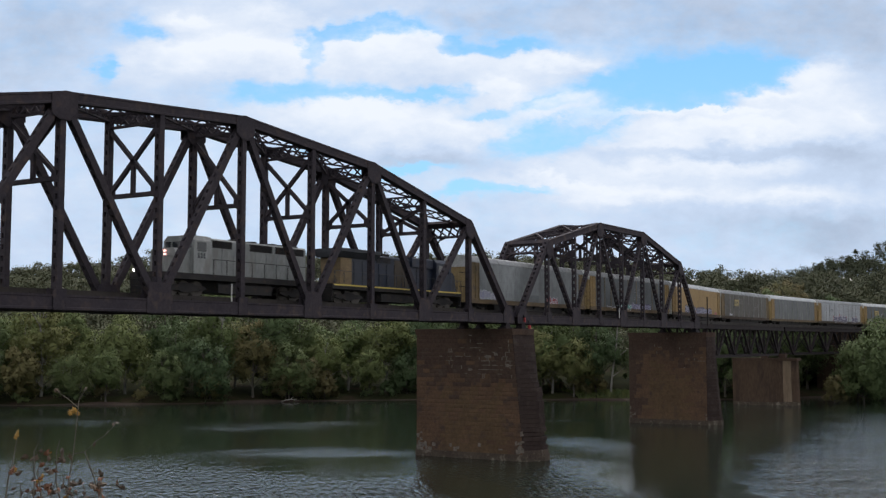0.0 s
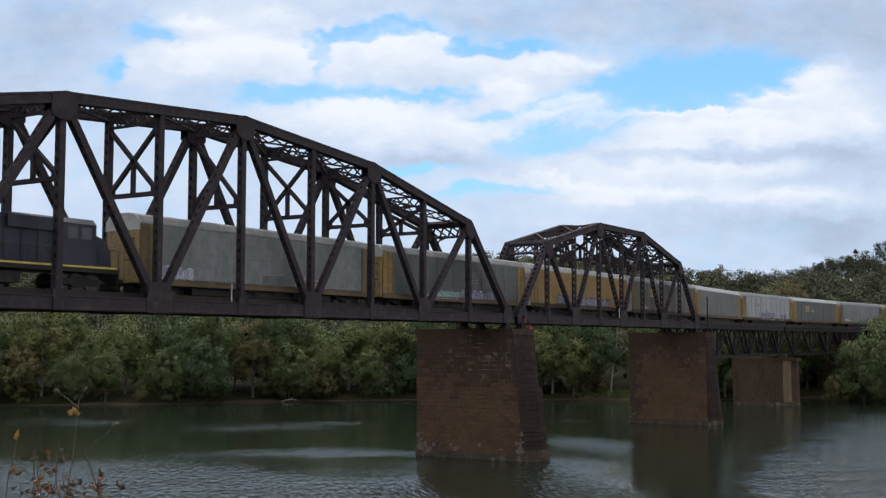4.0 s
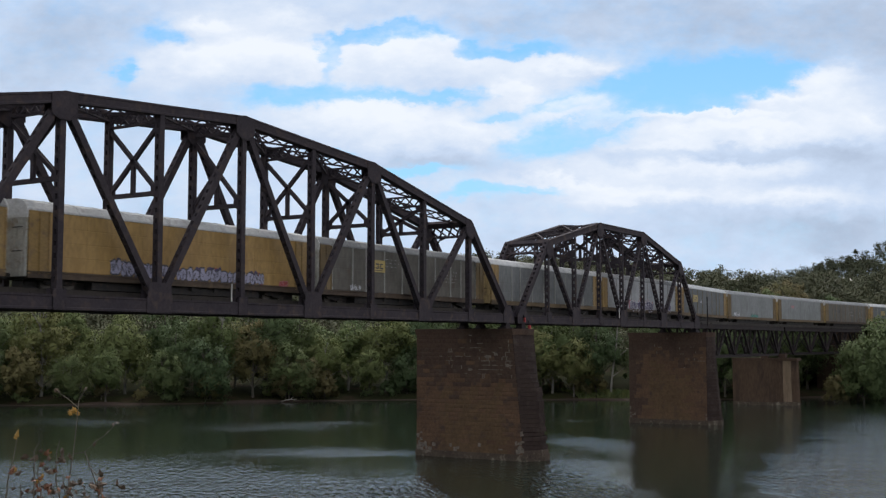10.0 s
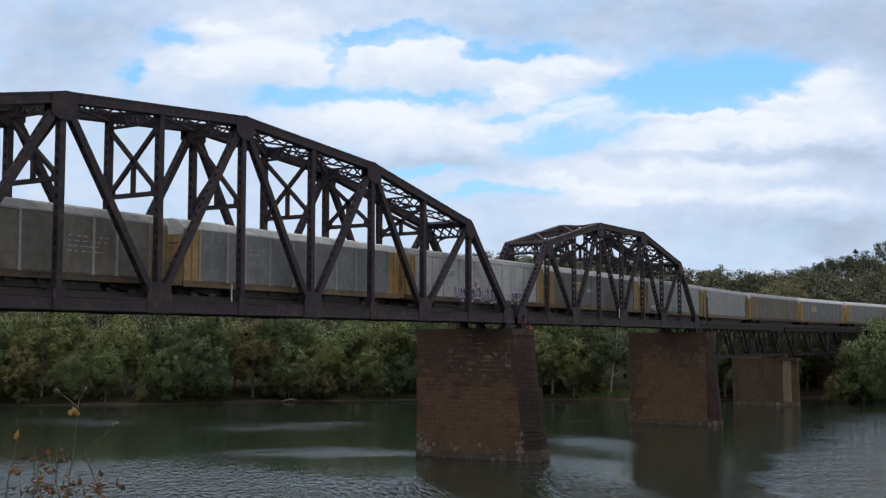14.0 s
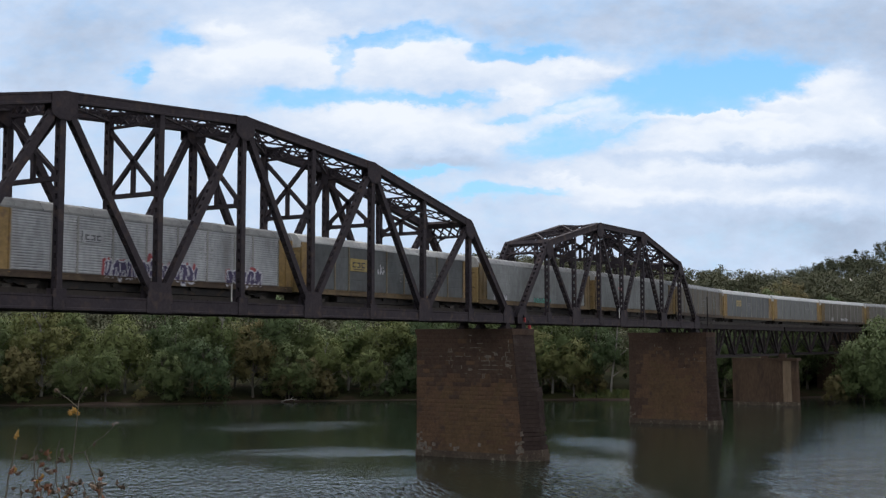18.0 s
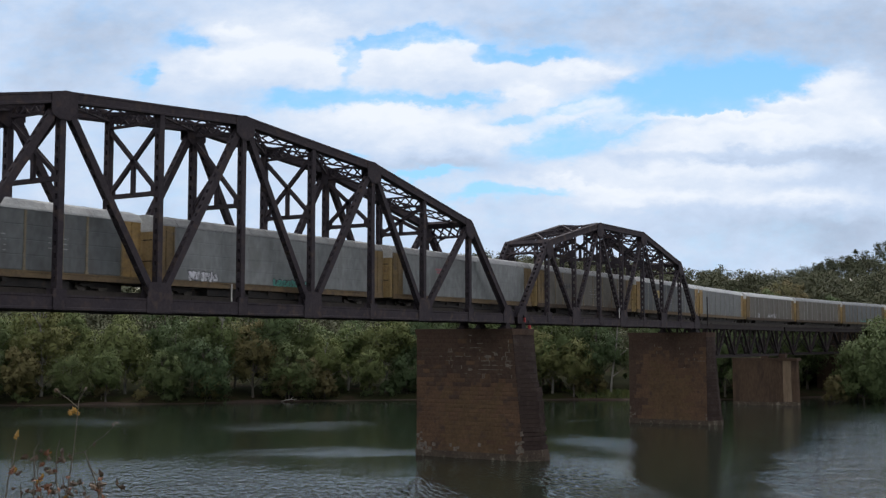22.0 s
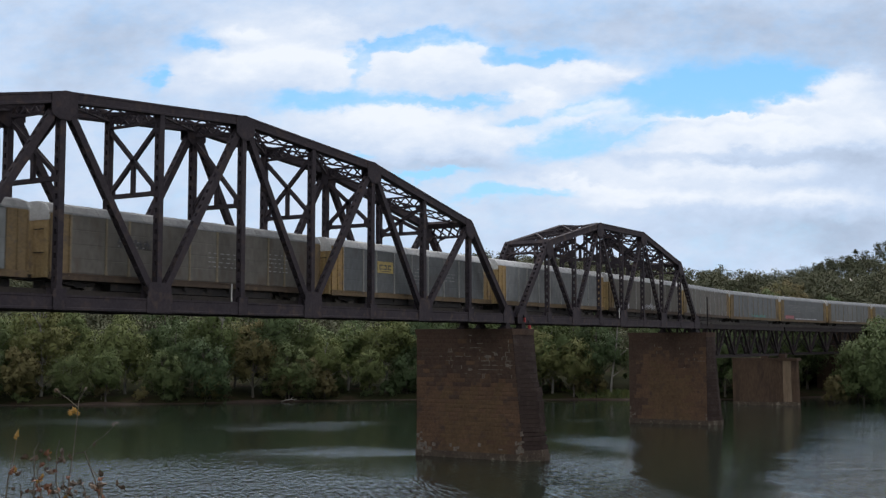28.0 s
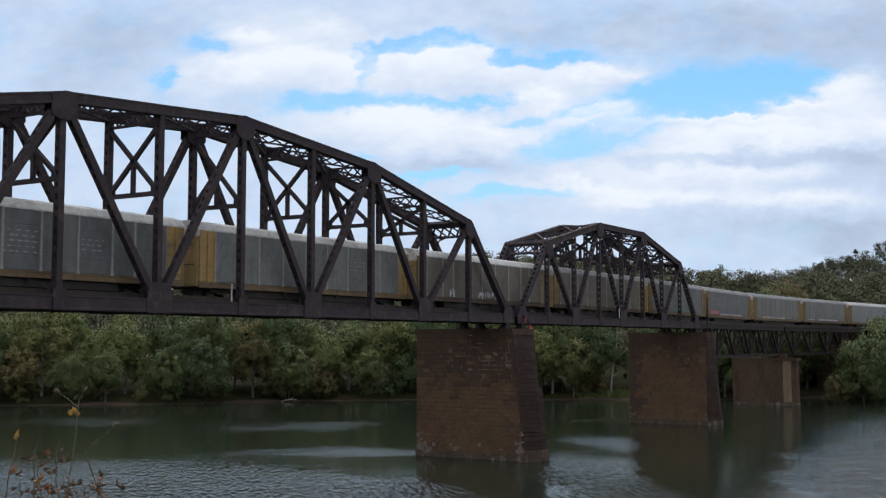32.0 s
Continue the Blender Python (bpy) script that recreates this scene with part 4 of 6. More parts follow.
RACKS = {
    "grey": surface("rack_grey_zinc", (0.122, 0.129, 0.129), (0.155, 0.162, 0.158), 0.6, 0.1, 0.35, third=(0.099, 0.099, 0.096), island=0.07, bump=0.15, stretch=(1, 1, 0.5)),
    "pale": surface("rack_pale_zinc", (0.172, 0.182, 0.182), (0.211, 0.221, 0.218), 0.6, 0.1, 0.3, third=(0.139, 0.145, 0.139), island=0.07, bump=0.15, stretch=(1, 1, 0.5)),
    "white": surface("rack_whitish_louvres", (0.340, 0.348, 0.357), (0.425, 0.433, 0.442), 0.6, 0.1, 0.4, third=(0.272, 0.272, 0.272), island=0.07, bump=0.15, stretch=(1, 1, 0.4)),
    "brown": surface("rack_grimy_brown_grey", (0.098, 0.090, 0.076), (0.128, 0.117, 0.100), 0.7, 0.1, 0.35, third=(0.085, 0.066, 0.050), island=0.07, bump=0.15, stretch=(1, 1, 0.5)),
    "dark": surface("rack_slate_grey", (0.089, 0.096, 0.099), (0.115, 0.122, 0.122), 0.6, 0.1, 0.35, third=(0.073, 0.073, 0.071), island=0.07, bump=0.15, stretch=(1, 1, 0.5)),
    "yellow": surface("rack_mustard_yellow", (0.281, 0.170, 0.051), (0.323, 0.200, 0.064), 0.55, 0, 0.4, third=(0.246, 0.145, 0.043), bump=0.1, stretch=(1, 1, 0.5)),
}
RIB = {"pale": surface("pale_rib_paint", (0.23, 0.227, 0.21), (0.30, 0.293, 0.27), 0.6, 0, 1.0), "tan": surface("tan_rib_paint", (0.155, 0.125, 0.078), (0.21, 0.172, 0.11), 0.6, 0, 1.0)}
ROOF_GREY = surface("dull_zinc_roof", (0.16, 0.165, 0.165), (0.21, 0.215, 0.21), 0.6, 0.1, 0.6, third=(0.125, 0.125, 0.12), bump=0.1)
INK = {"faded": plain("faded_stencil", (0.26, 0.26, 0.26)), "white": plain("graffiti_white", (0.52, 0.52, 0.55)), "teal": plain("graffiti_teal", (0.07, 0.27, 0.22)), "violet": plain("graffiti_violet", (0.055, 0.042, 0.10)), "red": plain("graffiti_red", (0.30, 0.055, 0.06)),
       "black": plain("graffiti_black", (0.05, 0.05, 0.055)), "lilac": plain("graffiti_lilac", (0.28, 0.27, 0.36)), "pink": plain("graffiti_pink", (0.40, 0.16, 0.18))}
HALF_W, FLOOR, EAVE, TOP_Z = 1.58, 0.67, 4.77, 5.53
END = 1.62          # length of the yellow end bay
BODY0, BODY1 = 0.98, PITCH_CAR - 0.58
RIBS_AT = (2.6, 5.5, 7.45, 10.25, 13.1, 15.9, 18.75, 21.55, 23.5, 26.4)
TRAIN = []


def mesh_from(bm, name, material):
    me = bpy.data.meshes.new(name)
    bm.to_mesh(me)
    bm.free()
    me.materials.append(material)
    return me


def panel_mesh(long, material, fine):
    """One bay of side cladding: corrugated sheets, in four tiers or in close louvres. It faces -y."""
    bm = bmesh.new()
    z0, z1 = FLOOR + 0.45, EAVE - 0.02
    tiers = 22 if fine else 4
    h = (z1 - z0) / tiers
    pts = []
    for i in range(tiers):
        a = z0 + i * h
        pts += [(-0.015, a), (-0.05 if fine else -0.028, a + h * (0.25 if fine else 0.04)), (-0.05 if fine else -0.028, a + h * (0.7 if fine else 0.96)), (-0.015, a + h * 0.985)]
    cols = [[bm.verts.new((x, y, z)) for y, z in pts] for x in (0.004, long - 0.004)]
    backs = [[bm.verts.new((x, 0.02, z)) for z in (z0, z1)] for x in (0.004, long - 0.004)]
    for i in range(len(pts) - 1):
        bm.faces.new((cols[0][i], cols[1][i], cols[1][i + 1], cols[0][i + 1]))
    bm.faces.new((backs[0][0], backs[1][0], cols[1][0], cols[0][0]))
    bm.faces.new((cols[0][-1], cols[1][-1], backs[1][1], backs[0][1]))
    bm.faces.new(cols[0] + backs[0][::-1])
    bm.faces.new((cols[1] + backs[1][::-1])[::-1])
    bmesh.ops.recalc_face_normals(bm, faces=bm.faces)
    return mesh_from(bm, "side_panel", material)


def bogie_meshes():
    bm = bmesh.new()
    for y in (-1.0, 1.0):
        pts = [(-1.35, 0.45), (-1.2, 0.62), (-0.6, 0.66), (-0.35, 0.78), (0.35, 0.78), (0.6, 0.66), (1.2, 0.62), (1.35, 0.45), (0.95, 0.34), (0.55, 0.36), (0.3, 0.24), (-0.3, 0.24), (-0.55, 0.36), (-0.95, 0.34)]
        plate(bm, pts, y, 0.16)
    box(bm, -0.22, 0.22, -1.05, 1.05, 0.42, 0.72)
    frame_ = mesh_from(bm, "bogie_frame", BLACK)
    bm = bmesh.new()
    for y0, y1, r in ((-0.82, -0.70, 0.46), (0.70, 0.82, 0.46), (-0.70, -0.66, 0.50), (0.66, 0.70, 0.50), (-0.66, 0.66, 0.08)):
        rings = [[bm.verts.new((r * math.cos(i * math.pi / 8), y, 0.46 + r * math.sin(i * math.pi / 8))) for i in range(16)] for y in (y0, y1)]
        bm.faces.new(rings[0][::-1])
        bm.faces.new(rings[1])
        for i in range(16):
            bm.faces.new((rings[0][i], rings[0][(i + 1) % 16], rings[1][(i + 1) % 16], rings[1][i]))
    bmesh.ops.recalc_face_normals(bm, faces=bm.faces)
    return frame_, mesh_from(bm, "wheelset", WHEEL)


BOGIE_FRAME, WHEELSET = bogie_meshes()


def child(name, mesh, parent, x=0, y=0, z=0, rz=0, label=""):
    ob = new(name, mesh)
    ob.parent = parent
    ob.location = (x, y, z)
    ob.rotation_euler = (0, 0, rz)
    return tagged(ob, label)


def bogie(car, x):
    b = child("bogie", BOGIE_FRAME, car, x)
    for dx in (-0.88, 0.88):
        child("wheelset", WHEELSET, b, dx)


def coupler(car, x, way):
    bm = bmesh.new()
    box(bm, min(x, x + way * 0.9), max(x, x + way * 0.9), -0.13, 0.13, 0.74, 0.98)
    box(bm, min(x + way * 0.55, x + way * 0.92), max(x + way * 0.55, x + way * 0.92), -0.24, 0.18, 0.66, 1.04)
    part("coupler", bm, BLACK, car)


def rack_shared():
    """Meshes that all rack cars share."""
    out = {}
    bm = bmesh.new()
    box(bm, -0.075, 0.075, -0.075, 0.02, FLOOR + 0.30, EAVE)
    hexa(bm, [(-0.16, -0.085, FLOOR + 0.28), (0.16, -0.085, FLOOR + 0.28), (0.16, 0, FLOOR + 0.28), (-0.16, 0, FLOOR + 0.28),
              (-0.075, -0.08, FLOOR + 0.75), (0.075, -0.08, FLOOR + 0.75), (0.075, 0, FLOOR + 0.75), (-0.075, 0, FLOOR + 0.75)])
    out["rib"] = bm
    return out


rib_pts = rack_shared()["rib"]
RIB_MESH = {}
for k_ in RIB:
    RIB_MESH[k_] = mesh_from(rib_pts.copy(), "rib", RIB[k_])
rib_pts.free()
bay = 2.8
PANELS = {k_: panel_mesh(bay, RACKS[k_], k_ == "white") for k_ in RACKS}


def roof_mesh(material):
    bm = bmesh.new()
    ring = [(-HALF_W - 0.05, EAVE), (-HALF_W - 0.02, EAVE + 0.12), (-HALF_W + 0.28, TOP_Z - 0.22), (-0.55, TOP_Z), (0.55, TOP_Z), (HALF_W - 0.28, TOP_Z - 0.22), (HALF_W + 0.02, EAVE + 0.12), (HALF_W + 0.05, EAVE)]
    extrude_profile(bm, (BODY0, 0, 0), (BODY1, 0, 0), ring)
    return mesh_from(bm, "roof", material)


def roof_mesh_seams(material):
    bm = bmesh.new()
    for x in (0.0,):
        ring = [(-HALF_W - 0.065, EAVE + 0.02), (-HALF_W - 0.035, EAVE + 0.13), (-HALF_W + 0.27, TOP_Z - 0.20), (-0.55, TOP_Z + 0.02), (0.55, TOP_Z + 0.02), (HALF_W - 0.27, TOP_Z - 0.20), (HALF_W + 0.035, EAVE + 0.13), (HALF_W + 0.065, EAVE + 0.02)]
        extrude_profile(bm, (x - 0.03, 0, 0), (x + 0.03, 0, 0), ring)
    return mesh_from(bm, "roof_seam", material)


ROOFS = {"white": (roof_mesh(ROOF_WHITE), roof_mesh_seams(ROOF_WHITE)), "grey": (roof_mesh(ROOF_GREY), roof_mesh_seams(ROOF_GREY))}


def end_bay_mesh(material):
    bm = bmesh.new()
    box(bm, 0, END, -0.05, 0.02, FLOOR + 0.30, EAVE - 0.01)
    for x in (0.06, END * 0.52, END - 0.08):
        box(bm, x - 0.05, x + 0.05, -0.10, -0.045, FLOOR + 0.25, EAVE - 0.05)
    box(bm, 0.12, END - 0.1, -0.085, -0.045, EAVE - 0.35, EAVE - 0.25)
    return mesh_from(bm, "end_bay", material)


def end_door_mesh(material):
    """Folding end doors in one piece: upright leaves with grooves between them."""
    bm = bmesh.new()
    ring, w, n = [], HALF_W - 0.05, 7
    for i in range(n):
        y0, y1 = -w + 2 * w * i / n, -w + 2 * w * (i + 1) / n
        ring += [(y0 + 0.01, 0.0), (y0 + 0.06, -0.07), (y1 - 0.06, -0.07), (y1 - 0.01, 0.0)]
    ring += [(w, 0.1), (-w, 0.1)]
    lo = [bm.verts.new((x, y, FLOOR + 0.1)) for y, x in ring]
    hi = [bm.verts.new((x, y, EAVE + 0.02)) for y, x in ring]
    bm.faces.new(lo)
    bm.faces.new(hi[::-1])
    for i in range(len(ring)):
        j = (i + 1) % len(ring)
        bm.faces.new((lo[i], lo[j], hi[j], hi[i]))
    bmesh.ops.recalc_face_normals(bm, faces=bm.faces)
    return mesh_from(bm, "end_door", material)


def grab_iron_mesh():
    bm = bmesh.new()
    box(bm, -0.10, -0.06, -0.42, 0.42, -0.03, 0.03)
    for y in (-0.40, 0.40):
        box(bm, -0.07, 0.0, y - 0.03, y + 0.03, -0.03, 0.03)
    return mesh_from(bm, "grab_iron", BLACK)


def roof_end_mesh(material):
    """The pale arched sheet that closes the roof over the end doors."""
    bm = bmesh.new()
    ring = [(-HALF_W - 0.02, EAVE - 0.45), (-HALF_W - 0.02, EAVE + 0.10), (-HALF_W + 0.28, TOP_Z - 0.23), (-0.55, TOP_Z - 0.01), (0.55, TOP_Z - 0.01), (HALF_W - 0.28, TOP_Z - 0.23), (HALF_W + 0.02, EAVE + 0.10), (HALF_W + 0.02, EAVE - 0.45)]
    extrude_profile(bm, (-0.11, 0, 0), (-0.004, 0, 0), ring)
    return mesh_from(bm, "roof_end", material)


def body_meshes():
    bm = bmesh.new()
    box(bm, BODY0 + 0.12, BODY1 - 0.12, -HALF_W + 0.03, HALF_W - 0.03, FLOOR + 0.28, EAVE)
    core = mesh_from(bm, "body", RACKS["dark"])
    bm = bmesh.new()
    box(bm, BODY0, BODY1, -0.09, 0.04, FLOOR, FLOOR + 0.32)
    box(bm, BODY0, BODY1, -0.13, 0.03, FLOOR + 0.325, FLOOR + 0.42)
    rusty = mesh_from(bm.copy(), "side_sill", RUST_SILL)
    sill = mesh_from(bm, "side_sill", SILL), rusty
    bm = bmesh.new()
    box(bm, BODY0 + 0.3, BODY1 - 0.3, -1.1, 1.1, 0.60, FLOOR + 0.27)
    box(bm, 6.2, PITCH_CAR - 6.2, -1.35, 1.35, 0.12, 0.596)
    box(bm, BODY0 + 0.6, BODY1 - 0.6, -0.55, 0.55, 0.10, 0.592)
    under = mesh_from(bm, "underframe", BLACK)
    bm = bmesh.new()
    box(bm, 0, 0.4, -0.05, 0.05, 0.38, FLOOR - 0.005)
    step_ = mesh_from(bm, "jacking_pad", BLACK)
    return core, sill, under, step_


CORE, SILL_MESH, UNDER, PADS = body_meshes()
END_BAYS = {False: end_bay_mesh(YELLOW), True: end_bay_mesh(YELLOW_DULL)}
DOOR_PAINT = surface("end_door_paint", (0.33, 0.23, 0.10), (0.42, 0.30, 0.14), 0.6, 0, 0.7, third=(0.24, 0.17, 0.09), bump=0.1)
END_DOORS = {False: end_door_mesh(DOOR_PAINT), True: end_door_mesh(surface("dingy_white_door", (0.36, 0.35, 0.31), (0.46, 0.45, 0.40), 0.6, 0, 0.7, third=(0.24, 0.20, 0.14), bump=0.1))}
GRAB_IRON = grab_iron_mesh()
ROOF_END = roof_end_mesh(surface("pale_roof_end", (0.46, 0.46, 0.44), (0.56, 0.56, 0.54), 0.6, 0, 0.9, third=(0.38, 0.36, 0.32), bump=0.1))


def strip(bm, x, z, w, h, lean, y):
    """A thin painted stroke on the side that faces -y."""
    hexa(bm, [(x, y - 0.004, z), (x + w, y - 0.004, z), (x + w, y, z), (x, y, z), (x + lean, y - 0.004, z + h), (x + w + lean, y - 0.004, z + h), (x + w + lean, y, z + h), (x + lean, y, z + h)])


def patch(bm, pts, y):
    """A thin painted patch with the outline pts in x and z, on the side that faces -y."""
    lo, hi = [bm.verts.new((x, y - 0.003, z)) for x, z in pts], [bm.verts.new((x, y, z)) for x, z in pts]
    bm.faces.new(lo)
    for i in range(len(pts)):
        j = (i + 1) % len(pts)
        bm.faces.new((lo[j], lo[i], hi[i], hi[j]))


def graffiti(car, x0, x1, z0, z1, inks, seed, out=0.10):
    """Swollen overlapping sprayed shapes that no one can read. inks: fill, outline, then colours behind."""
    r = random.Random(seed)
    y = -HALF_W - out
    layers = {k: bmesh.new() for k in inks}
    fill, line, tall = inks[0], inks[1 % len(inks)], z1 - z0
    x, i = x0, 0
    while x < x1 - 0.2:
        w = min(r.uniform(0.36, 0.70) * min(1.3, 0.5 + tall * 0.5), x1 - x)
        cx, cz, rx, rz = x + w / 2, z0 + tall * r.uniform(0.44, 0.54), w * 0.60, tall * r.uniform(0.40, 0.52)
        lean, dents = r.uniform(-0.25, 0.35), [r.uniform(0.62, 1.08) for _ in range(12)]
        ring = [(math.cos(a * math.pi / 6), math.sin(a * math.pi / 6), d) for a, d in enumerate(dents)]
        shape = lambda k: [(cx + c * rx * d * k + lean * s_ * rz * 0.5, cz + math.copysign(abs(s_) ** 0.6, s_) * rz * d * k) for c, s_, d in ring]
        for q, ink in enumerate(inks[2:]):
            if r.random() < 0.7:
                dx, dz = r.uniform(-0.25, 0.25), r.uniform(-0.12, 0.18) * tall
                patch(layers[ink], [(px + dx, max(pz + dz, z0 - 0.1)) for px, pz in shape(r.uniform(0.6, 1.05))], y + 0.02 - 0.004 * q - 0.0002 * i)
        if line != fill:
            patch(layers[line], shape(1.0), y - 0.0004 * i)
            patch(layers[fill], shape(0.80), y - 0.0004 * i - 0.0036)
            for _ in range(r.choice((1, 2, 2))):
                strip(layers[line], cx + r.uniform(-0.5, 0.3) * rx, cz - rz * r.uniform(0.1, 0.6), r.uniform(0.05, 0.10), rz * r.uniform(0.5, 0.95), r.uniform(-0.25, 0.25), y - 0.0004 * i - 0.0068)
        else:
            for _ in range(3):
                strip(layers[fill], cx + r.uniform(-0.9, 0.6) * rx, z0 + tall * r.uniform(0, 0.4), r.uniform(0.06, 0.12), tall * r.uniform(0.3, 0.7), r.uniform(-0.35, 0.35), y - 0.0004 * i)
        x += w * r.uniform(0.72, 0.98)
        i += 1
    for k, bm in layers.items():
        if bm.verts:
            tagged(part("graffiti", bm, INK[k], car, k + " spray paint shapes"), kind="stuff")
        else:
            bm.free()


def stencil(car, x, z, rows, wide, seed, ink="faded"):
    """Small white lettering that cannot be read, as rows of short bars."""
    r = random.Random(seed)
    bm = bmesh.new()
    for i in range(rows):
        q = 0.0
        while q < wide:
            w = r.uniform(0.12, 0.4)
            strip(bm, x + q, z - i * 0.32, min(w, wide - q), 0.07, 0, -HALF_W - 0.055)
            q += w + r.uniform(0.10, 0.5)
    tagged(part("stencil_lettering", bm, INK[ink], car), kind="stuff")


SIGN = plain("pale_yellow_sign", (0.37, 0.28, 0.095), 0.5)


def board(car, x, z, w, h, ink):
    bm = bmesh.new()
    box(bm, x, x + w, -HALF_W - 0.125, -HALF_W - 0.085, z, z + h)
    b = part("logo_board", bm, SIGN if ink != "white" else RACKS["white"], car, "painted sign board with dark mark")
    bm = bmesh.new()
    for i in range(3):
        x_ = x + w * (0.12 + 0.27 * i)
        strip(bm, x_, z + h * 0.28, w * 0.20, h * 0.10, 0, -HALF_W - 0.126)
        strip(bm, x_, z + h * 0.62, w * 0.20, h * 0.10, 0, -HALF_W - 0.126)
        strip(bm, x_ + (w * 0.13 if i == 1 else 0), z + h * 0.28, w * 0.06, h * 0.44, 0, -HALF_W - 0.1305)
    strip(bm, x + w * 0.16, z + h * 0.12, w * 0.66, h * 0.06, 0, -HALF_W - 0.126)
    part("logo_mark", bm, INK["black"], b)


def rack_car(k, cladding, rib, roof, label):
    car = holder("autorack_car", label, "railway car", "cars of the train")
    grimy = cladding in ("brown", "pale") or k > 11
    child("body", CORE, car)
    child("roof", ROOFS[roof][0], car, label="dull white roof" if roof == "white" else "grey roof")
    for i in range(13):
        child("roof_seam", ROOFS[roof][1], car, BODY0 + (i + 1) * (BODY1 - BODY0) / 14)
    child("underframe", UNDER, car)
    for i in range(4):
        for s in (-1.48, 1.48):
            child("jacking_pad", PADS, car, 10.4 + i * 2.3, s)
    for y, rz in ((-HALF_W, 0), (HALF_W, math.pi)):
        turn = rz > 1
        child("side_sill", SILL_MESH[cladding in ("brown", "white", "yellow")], car, BODY0 + BODY1 if turn else 0, y, 0, rz)
        for x in (BODY0, BODY1 - END):
            child("end_bay", END_BAYS[grimy], car, x + (END if turn else 0), y, 0, rz, "faded yellow end bay")
        for i in range(len(RIBS_AT) - 1):
            a, b = RIBS_AT[i], RIBS_AT[i + 1]
            child("side_panel", PANELS[cladding], car, b if turn else a, y, 0, rz).scale = ((b - a) / bay, 1, 1)
        if rib:
            for x in RIBS_AT:
                child("rib", RIB_MESH[rib], car, x, y, 0, rz)
    pale = cladding == "yellow" or k == 3
    for x, rz in ((BODY0, 0), (BODY1, math.pi)):
        child("end_door", END_DOORS[pale], car, x, 0, 0, rz, "dingy white end doors" if pale else "yellow end doors")
    for x, rz in ((BODY0, 0), (BODY1, math.pi)):
        child("roof_end", ROOF_END, car, x, 0, 0, rz, "pale arched roof end")
        for z in (2.3, 3.75):
            child("grab_iron", GRAB_IRON, car, x - 0.07 * math.cos(rz), -0.75 * math.cos(rz), z, rz)
    for x in (3.9, PITCH_CAR - 3.9):
        bogie(car, x)
    coupler(car, BODY0 + 0.1, -1)
    coupler(car, BODY1 - 0.1, 1)
    TRAIN.append((car, FIRST + k * PITCH_CAR, PITCH_CAR))
    return car


# cladding, ribs, roof and what the frames show on each
CARS = [
    ("pale", None, "grey", "weathered pale grey autorack car with red graffiti, yellow ends"),
    ("dark", "tan", "grey", "slate grey autorack car with teal and lilac graffiti"),
    ("yellow", None, "white", "mustard yellow autorack car with purple graffiti along bottom"),
    ("brown", "pale", "grey", "grimy brown-grey autorack car with yellow sign board"),
    ("grey", "pale", "white", "grey autorack car with pale ribs and white roof"),
    ("white", "pale", "grey", "whitish louvred autorack car with large violet graffiti"),
    ("dark", "tan", "white", "slate grey autorack car, tan ribs, yellow sign board"),
    ("pale", None, "grey", "weathered pale grey autorack car with teal and white graffiti"),
    ("pale", None, "grey", "plain pale grey autorack car with yellow sill"),
    ("brown", "tan", "grey", "grimy brown autorack car with faded lettering"),
    ("dark", "pale", "white", "slate grey autorack car with pale ribs and yellow sign"),
    ("grey", "pale", "white", "grey autorack car with pale ribs and stencilled panel"),
    ("brown", "pale", "white", "brown-grey autorack car with small white graffiti"),
    ("brown", "pale", "grey", "plain brown-grey autorack car with yellow ends"),
    ("dark", "tan", "grey", "slate grey autorack car with teal graffiti"),
    ("dark", None, "grey", "slate autorack car with white stencils and red patch"),
    ("grey", "tan", "grey", "grey autorack car with white graffiti near the sill"),
    ("grey", "pale", "grey", "grey autorack car with pale graffiti near the sill"),
    ("pale", None, "white", "pale grey autorack car with white roof"),
    ("grey", "pale", "grey", "grey autorack car with pale ribs"),
]
cars = [rack_car(k, *c) for k, c in enumerate(CARS)]
# the louvred car is a little longer than the rest
cars[5].scale = (1.035, 1, 1)
TRAIN[5] = (TRAIN[5][0], TRAIN[5][1] - 0.5, TRAIN[5][2])
low, mid_ = FLOOR + 0.42, 2.1
graffiti(cars[0], 2.7, 6.0, 0.98, 2.10, ("lilac", "white"), 1, 0.06)
graffiti(cars[0], 17.5, 20.7, 0.85, 1.95, ("red", "white"), 3, 0.06)
bm = bmesh.new()
patch(bm, [(13.4, 0.95), (16.0, 1.0), (16.0, 1.9), (13.45, 1.85)], -HALF_W - 0.056)
part("overpainted_patch", bm, RACKS["dark"], cars[0], "slate grey overpainted patch")
graffiti(cars[1], 6.1, 9.3, 0.95, 1.35, ("white",), 4)
graffiti(cars[1], 9.4, 14.0, 0.85, 1.75, ("teal", "white"), 5)
graffiti(cars[1], 14.2, 20.8, 0.85, 1.95, ("lilac", "violet", "white"), 55)
graffiti(cars[2], 7.4, 13.1, 0.95, 2.30, ("lilac", "black", "white", "violet"), 6, 0.06)
graffiti(cars[2], 13.3, 22.6, 0.95, 2.15, ("lilac", "black", "red", "violet"), 7, 0.06)
graffiti(cars[2], 24.4, 25.5, 0.95, 1.65, ("red", "pink"), 71, 0.06)
graffiti(cars[3], 5.2, 6.6, low, 1.70, ("white",), 8)
board(cars[3], 7.85, 2.88, 2.4, 1.05, "yellow")
board(cars[6], 7.55, 2.80, 2.45, 1.05, "yellow")
board(cars[10], 7.5, 2.85, 2.45, 1.0, "yellow")
